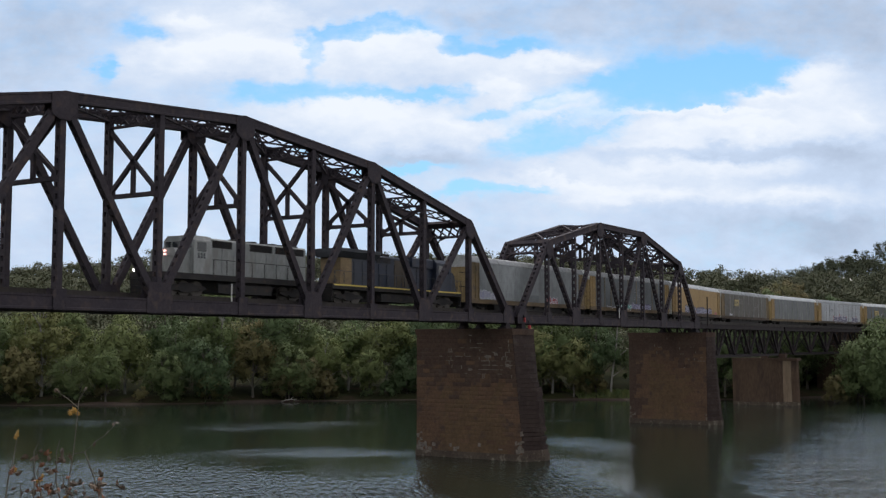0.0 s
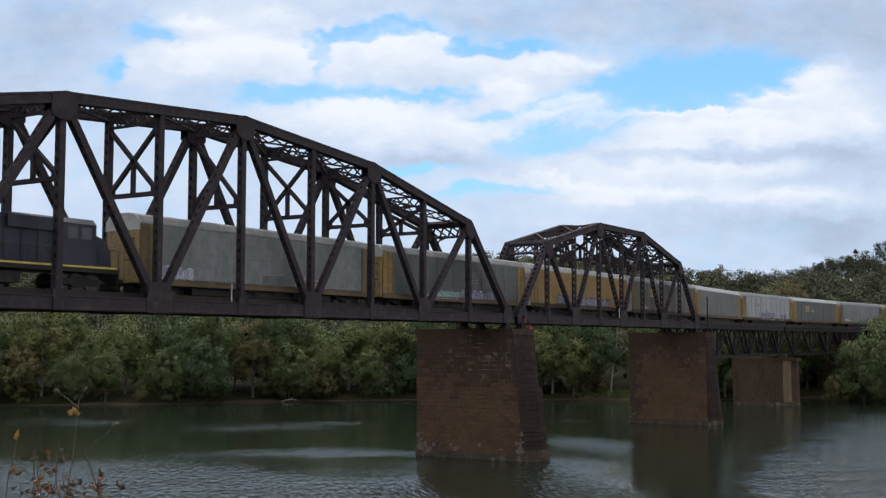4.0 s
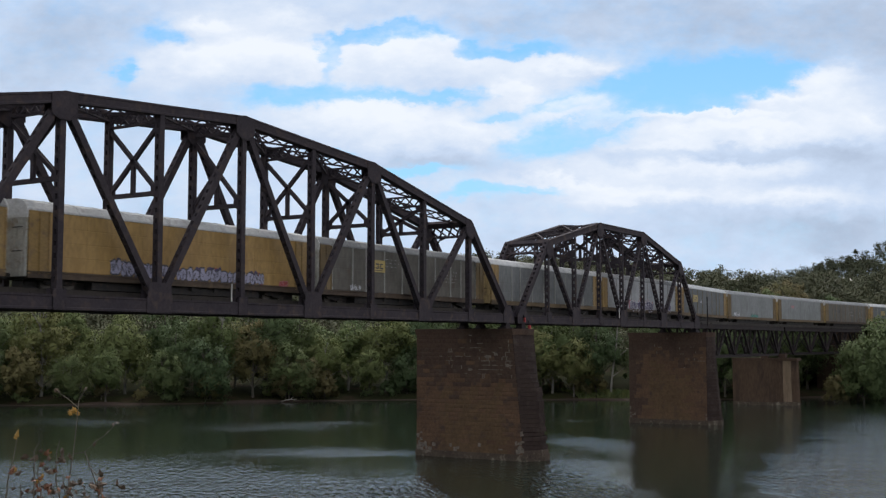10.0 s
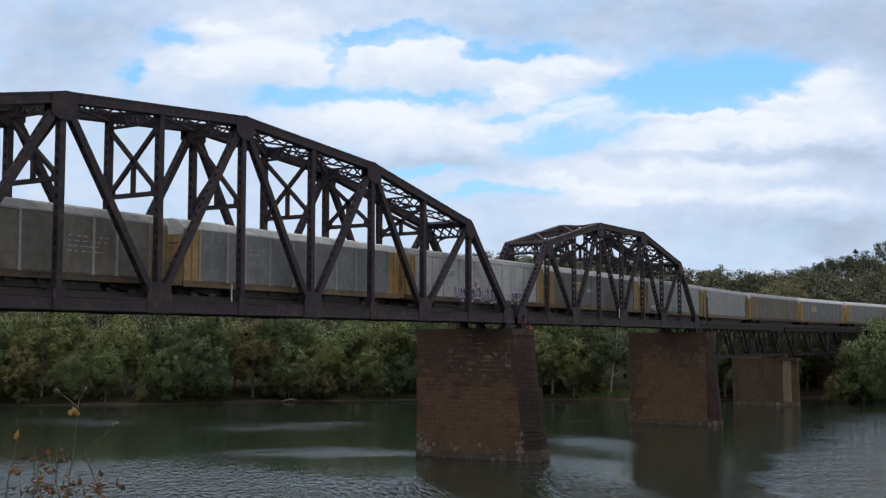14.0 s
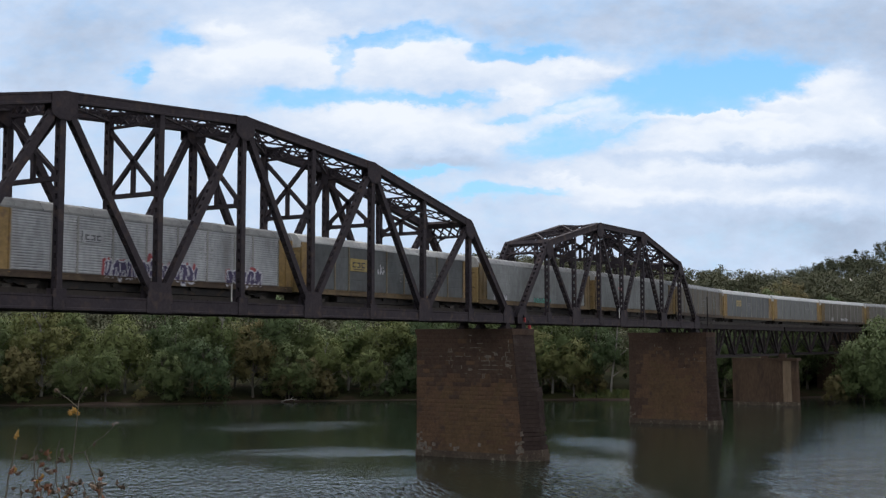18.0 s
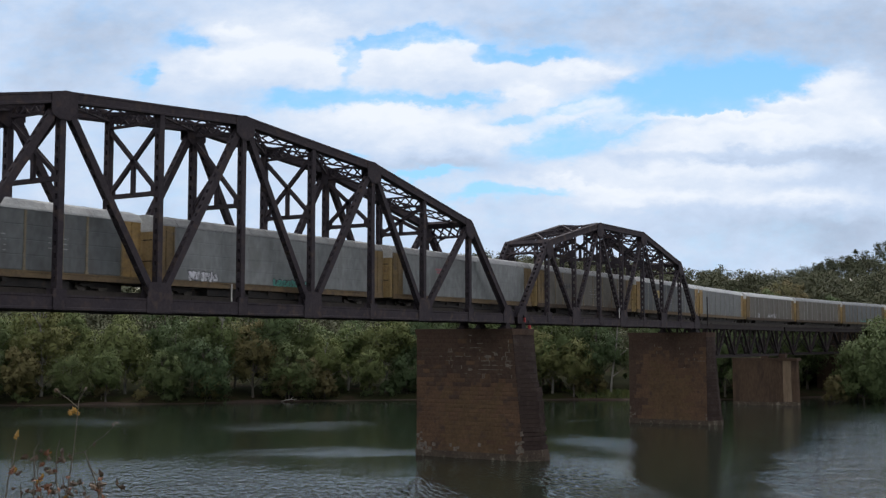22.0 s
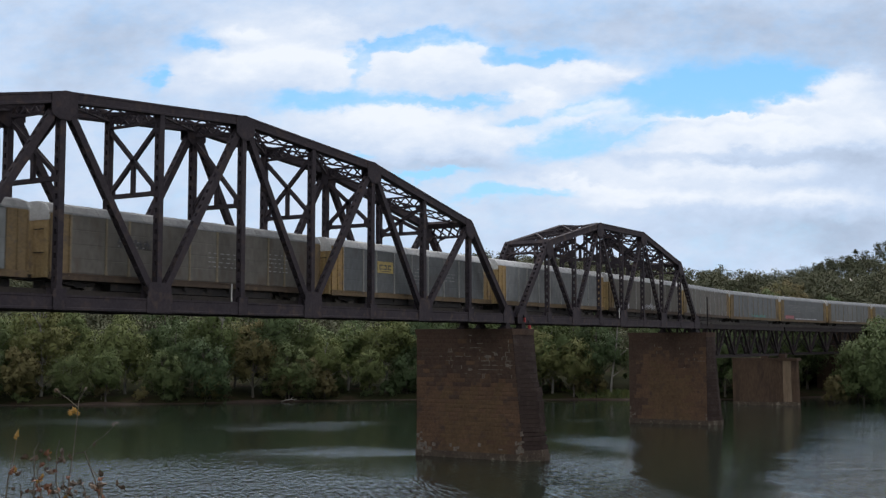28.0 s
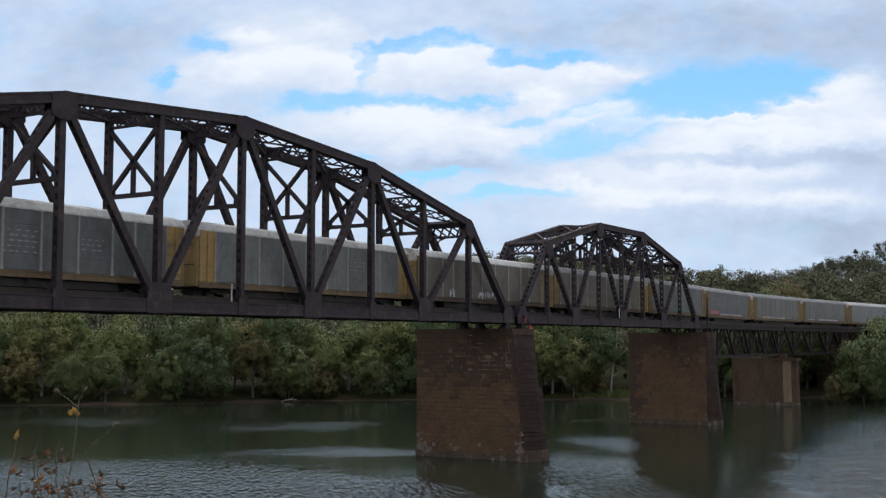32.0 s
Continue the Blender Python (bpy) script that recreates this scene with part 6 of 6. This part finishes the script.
def in_clearing(x, y):
    """The open grassy slope seen between the two river piers."""
    q = (x - EYE.x) * math.cos(YAW) - (y - EYE.y) * math.sin(YAW)
    k = q / ((x - EYE.x) * math.sin(YAW) + (y - EYE.y) * math.cos(YAW))
    return 0.139 < k < 0.170


def at_bank(u, d):
    """A place u metres along the far shore and d metres behind it."""
    n = shore(u) + d
    return NX * n + NY * u, NY * n - NX * u


rnd = random.Random(77)
u = -98.0
while u < 150:
    for row, (d0, d1) in enumerate(((1.2, 4.5), (8.0, 13.0), (18.0, 26.0))):
        uu = u + rnd.uniform(-2.0, 2.0) + row * 3.6
        x, y = at_bank(uu, rnd.uniform(d0, d1))
        p, a = on_track(max(-100.0, x))
        if (abs(y - p.y) < 8.5 and x < 400) or (row < 2 and in_clearing(x, y)) or (row == 0 and 35 < uu < 49):
            continue
        k = rnd.choice((4, 2, 4, 2, 6, 0, 4, 3) if row == 0 else (0, 1, 3, 5, 1, 0))
        k = 1 if x > 105 else k
        tree_thing(KINDS[k][0], x, y, rnd.uniform(0, 6.28), rnd.uniform(0.75, 1.12) * (0.92 if row == 0 else 1.15), KINDS[k][1])
    u += rnd.uniform(6.6, 9.4)
u = -90.0
while u < 140:
    x, y = at_bank(u, rnd.uniform(1.2, 3.0))
    if abs(y - TRACK_Y) > 5.5:
        k = rnd.choice((0, 1, 1, 2, 1))
        tree_thing(BUSHES[k][0], x, y, rnd.uniform(0, 6.28), rnd.uniform(0.35, 0.85) * (0.45 if in_clearing(x, y) else 1), BUSHES[k][1], "shrub", "shrubs along the far bank")
    u += rnd.uniform(4.5, 10.0)

# undergrowth below the trees
for i in range(48):
    x, y = at_bank(rnd.uniform(-88, 140), rnd.uniform(6.0, 18.0))
    if abs(y - TRACK_Y) > 6:
        k = rnd.choice((0, 1, 1, 2))
        tree_thing(BUSHES[k][0], x, y, rnd.uniform(0, 6.28), rnd.uniform(0.6, 1.1) * (0.4 if in_clearing(x, y) else 1), ("light green", "dark green", "brownish green")[k] + " undergrowth shrub below the bank trees", "shrub", "undergrowth on the far bank")

# trees that stand before the far end of the bridge
for x, y, k, s in ((131.0, -8.5, 4, 1.05), (137.0, -11.0, 4, 1.3), (144.0, -9.5, 1, 1.0), (136.0, -6.2, 6, 0.75), (141.0, -12.5, 1, 1.0), (133.0, -12.0, 4, 1.1), (152.0, -12.0, 1, 1.15), (148.0, -17.0, 2, 1.1), (158.0, -9.0, 4, 1.2), (127.0, -3.8, 6, 0.55), (142.0, -3.6, 6, 0.6), (150.0, -3.4, 4, 0.6),
                   (128.0, 13.5, 4, 0.7), (136.0, 12.0, 6, 0.85), (146.0, 11.0, 4, 0.7)):
    tree_thing(KINDS[k][0], x, y, x * 1.7, s, KINDS[k][1], group="trees at the bridge end", z=max(0.1, ground_z(x, y)) - 0.1)

# bright trees between the piers
for u, d, k, sc in ((37.5, 3.0, 2, 1.05), (41.0, 5.0, 0, 1.1), (44.5, 2.2, 2, 0.9), (47.5, 4.0, 6, 0.95)):
    x, y = at_bank(u, d)
    tree_thing(KINDS[k][0], x, y, u * 2.3, sc, KINDS[k][1])

# brownish bushes overhanging the water
for u, d, k, sc in ((-15.0, 1.6, 6, 0.72), (-10.5, 2.0, 6, 0.85), (-7.0, 1.2, 6, 0.6), (-30.0, 1.8, 6, 0.6)):
    x, y = at_bank(u, d)
    tree_thing(KINDS[k][0], x, y, u * 1.3, sc, KINDS[k][1])

# grass on the open slope between the piers
rng = np.random.default_rng(8)
gv, gf = [], []
for i in range(2600):
    x, y = at_bank(rng.uniform(45, 58), rng.uniform(0.6, 11))
    z, a, h = ground_z(x, y), rng.uniform(0, 6.28), rng.uniform(0.3, 0.75)
    dx, dy, o = math.cos(a) * 0.12, math.sin(a) * 0.12, len(gv)
    gv += [(x - dx, y - dy, z - 0.05), (x + dx, y + dy, z - 0.05), (x + dy * 2, y - dx * 2, z + h)]
    gf.append((o, o + 1, o + 2))
me = bpy.data.meshes.new("bank_grass")
me.from_pydata(gv, [], gf)
me.materials.append(leaf_material("bank_grass_blades", [(0.085, 0.115, 0.040), (0.115, 0.140, 0.048), (0.135, 0.140, 0.055)], 0.9))
tagged(new("bank_grass", me), "rough green grass on the open river bank", "grass", kind="stuff")

# bare pale trunk leaning between the piers
x, y = at_bank(52.3, 3.5)


def snag(x, y):
    r = random.Random(4)
    verts, faces = [], []
    path = [Vector((0, 0, -0.4)), Vector((0.3, -0.2, 3.5)), Vector((0.9, -0.5, 7.0)), Vector((1.3, -0.9, 11.0)), Vector((1.9, -1.0, 15.5))]
    tube(verts, faces, path, [0.24, 0.21, 0.18, 0.12, 0.04], 8)
    for h, d in ((1, Vector((2.2, -2.0, 2.0))), (2, Vector((-1.2, 1.0, 2.4))), (2, Vector((2.6, -2.2, 2.6))), (3, Vector((-0.9, 0.9, 1.9)))):
        tube(verts, faces, [path[h], path[h] + d * 0.55, path[h] + d], [0.10, 0.07, 0.02], 5)
    me = bpy.data.meshes.new("bare_tree")
    me.from_pydata(verts, [], faces)
    me.materials.append(BARK_PALE)
    ob = new("bare_tree", me)
    ob.location = (x, y, max(0.1, ground_z(x, y)))
    tagged(ob, "bare leaning pale tree trunk on the bank", "tree")


snag(x, y)

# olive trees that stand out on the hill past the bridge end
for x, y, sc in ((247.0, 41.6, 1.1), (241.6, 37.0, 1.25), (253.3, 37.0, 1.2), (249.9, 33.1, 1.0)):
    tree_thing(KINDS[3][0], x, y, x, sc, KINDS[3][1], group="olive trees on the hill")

# far woods on the hills
rng = np.random.default_rng(5)
cen, rad, hrt = [], [], []
rnd = random.Random(9)
for i in range(1760):
    if i < 700:
        d = 26 + 250 * rnd.random() ** 1.25
        uu = 40 + rnd.uniform(-1, 1) * (140 + 0.35 * d)
    elif i < 1210:
        d, uu = rnd.uniform(45, 300), rnd.uniform(95, 300)      # the hill past the bridge end
    elif i < 1480:
        d, uu = rnd.uniform(60, 210), rnd.uniform(-120, -20)    # behind the near truss
    else:
        d, uu = rnd.uniform(110, 230), rnd.uniform(-30, 110)
    x, y = at_bank(uu, d)
    p, a = on_track(min(600.0, max(-100.0, x)))
    if abs(y - p.y) < 7:
        continue
    g = ground_z(x, y)
    h, w = rnd.uniform(11, 16), rnd.uniform(3.6, 5.6)
    for k in range(8):
        q, b, e = rnd.uniform(-0.7, 0.8), rnd.uniform(0, 6.28), rnd.uniform(0.35, 0.8)
        c = w * math.sqrt(1 - q * q) * e
        cen.append((x + c * math.cos(b), y + c * math.sin(b), g + h * 0.58 + h * 0.32 * q))
        rad.append(w * rnd.uniform(0.36, 0.58))
        hrt.append((x, y, g - h * 0.1))
woods = new("far_woods", leaves_mesh("far_woods", np.array(cen), np.array(rad)[:, None], 52, 0.72, rng, leaf_material("wood_leaves", [(0.072, 0.084, 0.047), (0.078, 0.087, 0.047), (0.083, 0.089, 0.047), (0.092, 0.090, 0.047)], 0.9), np.array(hrt), 0.85, (0.3, 1.1)))
tagged(woods, "mixed green and olive woods covering the hills", "woods", kind="stuff")
# ---- small things on the bridge and the banks ----
WHITE_POST = plain("white_post_paint", (0.55, 0.53, 0.50))
RED_PAINT = plain("red_lamp_paint", (0.42, 0.05, 0.045))


def post(name, x, y, z0, z1, r, mat, label, cat):
    bm = bmesh.new()
    bmesh.ops.create_cone(bm, cap_ends=True, segments=10, radius1=r, radius2=r * 0.9, depth=z1 - z0, matrix=Matrix.Translation((0, 0, (z1 - z0) / 2)))
    ob = part(name, bm, mat)
    ob.location = (x, y, z0)
    return tagged(ob, label, cat)


post("marker_post", -42.6, -0.36, 14.90, 16.15, 0.05, WHITE_POST, "slim white marker post on the bridge chord", "post")
post("marker_post", 28.4, -0.36, 14.90, 16.2, 0.05, WHITE_POST, "slim pale marker post on the bridge chord", "post")
post("signal_pole", 64.6, 0.5, 14.45, 18.8, 0.10, STEEL_DARK, "dark steel pole beside the track", "pole")
nav = holder("navigation_light", "red navigation lamp on the pier end of truss", "lamp", at=(3.7, -0.5, 12.95))
bm = bmesh.new()
bmesh.ops.create_cone(bm, cap_ends=True, segments=12, radius1=0.22, radius2=0.18, depth=0.75, matrix=Matrix.Translation((0, 0, 0.42)))
part("lens", bm, RED_PAINT, nav, "red glass lens")
bm = bmesh.new()
box(bm, -0.2, 0.2, -0.2, 0.3, 0.81, 0.95)
box(bm, -0.05, 0.05, 0.1, 0.22, 0.95, 1.3)
part("bracket", bm, STEEL_DARK, nav)
nav2 = copy_thing(nav, pose(2.6, -0.5, 14.05))
nav2.scale = (0.6, 0.6, 0.6)

# driftwood on the muddy shore
def driftwood(u, d, long, seed):
    r = random.Random(seed)
    x, y = at_bank(u, d)
    verts, faces = [], []
    a = Vector((NY, -NX, 0))
    path = [a * (t * long) + Vector((0, 0, 0.15 + 0.35 * math.sin(t * 2.6) + r.uniform(-0.05, 0.05))) for t in (0, 0.25, 0.5, 0.75, 1)]
    tube(verts, faces, path, [0.09, 0.12, 0.11, 0.08, 0.03], 7)
    tube(verts, faces, [path[2], path[2] + a * 0.6 + Vector((0.2, 0, 0.6))], [0.08, 0.03], 5)
    me = bpy.data.meshes.new("driftwood_log")
    me.from_pydata(verts, [], faces)
    me.materials.append(BARK_PALE)
    ob = new("driftwood_log", me)
    ob.location = (x, y, max(0.0, ground_z(x, y)))
    tagged(ob, "bleached driftwood log lying at the water's edge", "log", "driftwood")


driftwood(-16.0, -0.6, 3.6, 1)

# ---- autumn weeds in front of the camera ----
RIGHT = Vector((math.cos(YAW), -math.sin(YAW), 0))
UP = RIGHT.cross(AHEAD)


def spot(px, py, deep):
    return EYE + AHEAD * deep + RIGHT * ((px - 784) / 2023 * deep) + UP * ((441 - py) / 2023 * deep)


def leaf_tone(name, c):
    return surface(name, tuple(q * 0.75 for q in c), tuple(min(1, q * 1.2) for q in c), 0.6, 0, 14.0, third=tuple(q * 0.5 for q in c), bump=0.1, island=0.2)


GOLD_LEAF, RUST_LEAF, BROWN_LEAF = leaf_tone("golden_leaf", (0.33, 0.18, 0.03)), leaf_tone("rusty_leaf", (0.17, 0.068, 0.03)), leaf_tone("brown_leaf", (0.085, 0.055, 0.032))
STALK = surface("weed_stalk", (0.10, 0.085, 0.06), (0.16, 0.14, 0.10), 0.8, 0, 20.0)


def lobed_leaf(bm, at, size, r):
    """A five-lobed leaf, slightly folded."""
    n = Vector((r.uniform(-1, 1), r.uniform(-1, 1), r.uniform(-0.6, 1))) - AHEAD * 1.2
    n.normalize()
    s = n.orthogonal().normalized()
    s = s * math.cos(r.uniform(0, 6)) + n.cross(s) * math.sin(r.uniform(0, 6))
    s = (s - n * s.dot(n)).normalized()
    t = n.cross(s)
    c = bm.verts.new(at + n * size * 0.1)
    ring = []
    for i in range(11):
        a = -2.5 + 5.0 * i / 10
        q = size * ((0.62, 0.36)[i % 2] if i not in (4, 5, 6) else (0.5, 0.95, 0.5)[i - 4]) * r.uniform(0.85, 1.1)
        ring.append(bm.verts.new(at + s * (q * math.cos(a)) + t * (q * math.sin(a)) - n * size * r.uniform(0, 0.2)))
    for i in range(10):
        bm.faces.new((c, ring[i], ring[i + 1]))
    bm.faces.new((c, ring[10], ring[0]))


def weed(points, deep, leaves, mats, seed, label, twigs=()):
    """points: the stem's line in thousandths of bearing and height; leaves: (line share, offset across, offset up, size, tone)."""
    r = random.Random(seed)
    path = [spot(x, y, deep) for x, y in points]
    root = path[0] + Vector((r.uniform(-0.1, 0.1), r.uniform(-0.1, 0.1), 0))
    root.z = ground_z(root.x, root.y) - 0.05
    path = [root, root.lerp(path[0], 0.5) + RIGHT * 0.05] + path
    plant = holder("weed", label, "plant", "weeds on the near bank", at=root)
    verts, faces = [], []
    tube(verts, faces, [p - root for p in path], [0.006, 0.005] + [0.0042 - 0.003 * i / len(points) for i in range(len(points))], 6)
    for twig in twigs:
        tube(verts, faces, [spot(x, y, deep) - root for x, y in twig], [0.0022, 0.0017, 0.0012], 5)
    me = bpy.data.meshes.new("stem")
    me.from_pydata(verts, [], faces)
    me.materials.append(STALK)
    child("stem", me, plant)
    for x, y, size, tone in leaves:
        bm = bmesh.new()
        lobed_leaf(bm, spot(x, y, deep + r.uniform(-0.12, 0.12)) - root, size * deep / 2023, r)
        part("leaf", bm, mats[tone], plant)


TONES = (GOLD_LEAF, RUST_LEAF, BROWN_LEAF)
weed([(118, 900), (122, 850), (130, 800), (136, 745), (140, 706)], 5.5, [(130, 727, 13, 0), (124, 732, 8, 0), (138, 732, 8, 0), (100, 691, 9, 2), (151, 688, 7, 2)], TONES, 1, "slender weed stalk with curled golden autumn leaves",
     [[(139, 722), (120, 706), (102, 694)], [(140, 708), (146, 698), (151, 690)]])
weed([(8, 900), (14, 850), (24, 810), (30, 776)], 5.0, [(28, 771, 13, 0), (20, 833, 12, 1), (32, 838, 9, 2), (26, 832, 10, 0)], TONES, 2, "weed stalk topped by a yellow lobed leaf")
weed([(180, 900), (168, 850), (150, 800), (168, 782), (184, 772)], 5.6, [(206, 748, 8, 2), (201, 752, 6, 2), (166, 786, 8, 2)], TONES, 5, "dry branching weed with few brown leaves",
     [[(184, 772), (196, 760), (205, 750)], [(150, 800), (120, 806), (100, 818)]])
r_ = random.Random(31)
for i, (x_, y_, n_) in enumerate(((66, 836, 9), (112, 862, 12), (150, 866, 9), (100, 800, 8), (36, 880, 6), (176, 846, 8), (60, 800, 6), (128, 880, 10), (90, 874, 8))):
    spots = [(x_ + r_.gauss(0, 17), y_ + r_.gauss(6, 15), r_.uniform(6, 13), r_.choice((0, 1, 1, 1, 2, 2, 2, 2))) for _ in range(n_)]
    weed([(x_ + r_.uniform(-14, 14), 905), (x_ + r_.uniform(-9, 9), (y_ + 905) / 2), (x_, y_), (x_ + r_.uniform(-20, 20), y_ - 22)], r_.uniform(4.8, 5.8), spots, TONES, 40 + i, "tangled weed with rusty and brown autumn leaves")


# ---- houses among the trees on the hill behind the bridge ----
HOUSE_WALL = surface("pale_house_siding", (0.38, 0.38, 0.37), (0.48, 0.48, 0.46), 0.8, 0, 0.6, stretch=(1, 1, 5))
BRICK_WALL = surface("red_house_wall", (0.22, 0.09, 0.065), (0.29, 0.12, 0.085), 0.85, 0, 0.6)
SHINGLE = surface("grey_house_roof", (0.10, 0.10, 0.105), (0.16, 0.16, 0.165), 0.9, 0, 0.8)


def house(px, py, deep, long, wide, high, wall, label):
    """A gabled house whose eaves stand at the given bearing and height from the bank."""
    p = spot(px, py, deep)
    while ground_z(p.x, p.y) < p.z - high and deep < 420:
        deep += 2
        p = spot(px, py, deep)
    t = holder("house", label, "house", "houses on the hill", at=(p.x, p.y, p.z - high))
    t.rotation_euler = (0, 0, -YAW + 0.15)
    bm = bmesh.new()
    ring = [(-wide / 2, -1.5), (wide / 2, -1.5), (wide / 2, high), (0, high + wide * 0.32), (-wide / 2, high)]
    extrude_profile(bm, (-long / 2, 0, 0), (long / 2, 0, 0), ring)
    part("wall", bm, wall, t)
    for s in (-1, 1):
        bm = bmesh.new()
        y0, y1 = s * (wide / 2 + 0.5), 0
        z0, z1 = high - 0.25, high + wide * 0.32 + 0.1
        q = [(-long / 2 - 0.5, y0, z0), (long / 2 + 0.5, y0, z0), (long / 2 + 0.5, y1, z1), (-long / 2 - 0.5, y1, z1)]
        hexa(bm, q + [(x, y, z + 0.2) for x, y, z in q])
        part("roof", bm, SHINGLE, t)
    for i in range(3):
        x = -long / 2 + long * (i + 0.5) / 3
        bm = bmesh.new()
        box(bm, x - 0.5, x + 0.5, -wide / 2 - 0.06, -wide / 2 + 0.02, high * 0.4, high * 0.78)
        part("window", bm, GLASS, t)


house(166, 478, 300, 9.0, 7.0, 5.0, HOUSE_WALL, "pale sided house with grey gabled roof on hill")
house(196, 480, 296, 7.0, 6.0, 4.5, HOUSE_WALL, "small pale house with grey roof among trees")
house(222, 476, 292, 6.0, 6.0, 5.0, BRICK_WALL, "small red-walled house with grey roof among trees")


# ---- what moves: the train, the clouds, the river's surface ----
def motions():
    for h, s, long in TRAIN:
        rows = []
        for i in range(33):
            t = 1.0 * i
            a, b = on_track(s + 0.14 * long - SPEED * t)[0], on_track(s + 0.86 * long - SPEED * t)[0]
            d = (b - a).normalized()
            rows.append((t, Matrix.Translation(a - d * 0.14 * long) @ Matrix.Rotation(math.atan2(d.y, d.x), 4, "Z")))
        walk(h, rows)
    turn = Matrix.Rotation(-YAW, 4, "Z")
    walk(clouds, [(t, Matrix.Translation(CLOUD_FROM + CLOUD_DRIFT * (t / 32.0)) @ turn) for t in (0.0, 8.0, 16.0, 24.0, 32.0)])
    walk(water, [(t, Matrix.Translation(Vector((NY, -NX, 0)) * 0.12 * t)) for t in (0.0, 8.0, 16.0, 24.0, 32.0)])


motions()
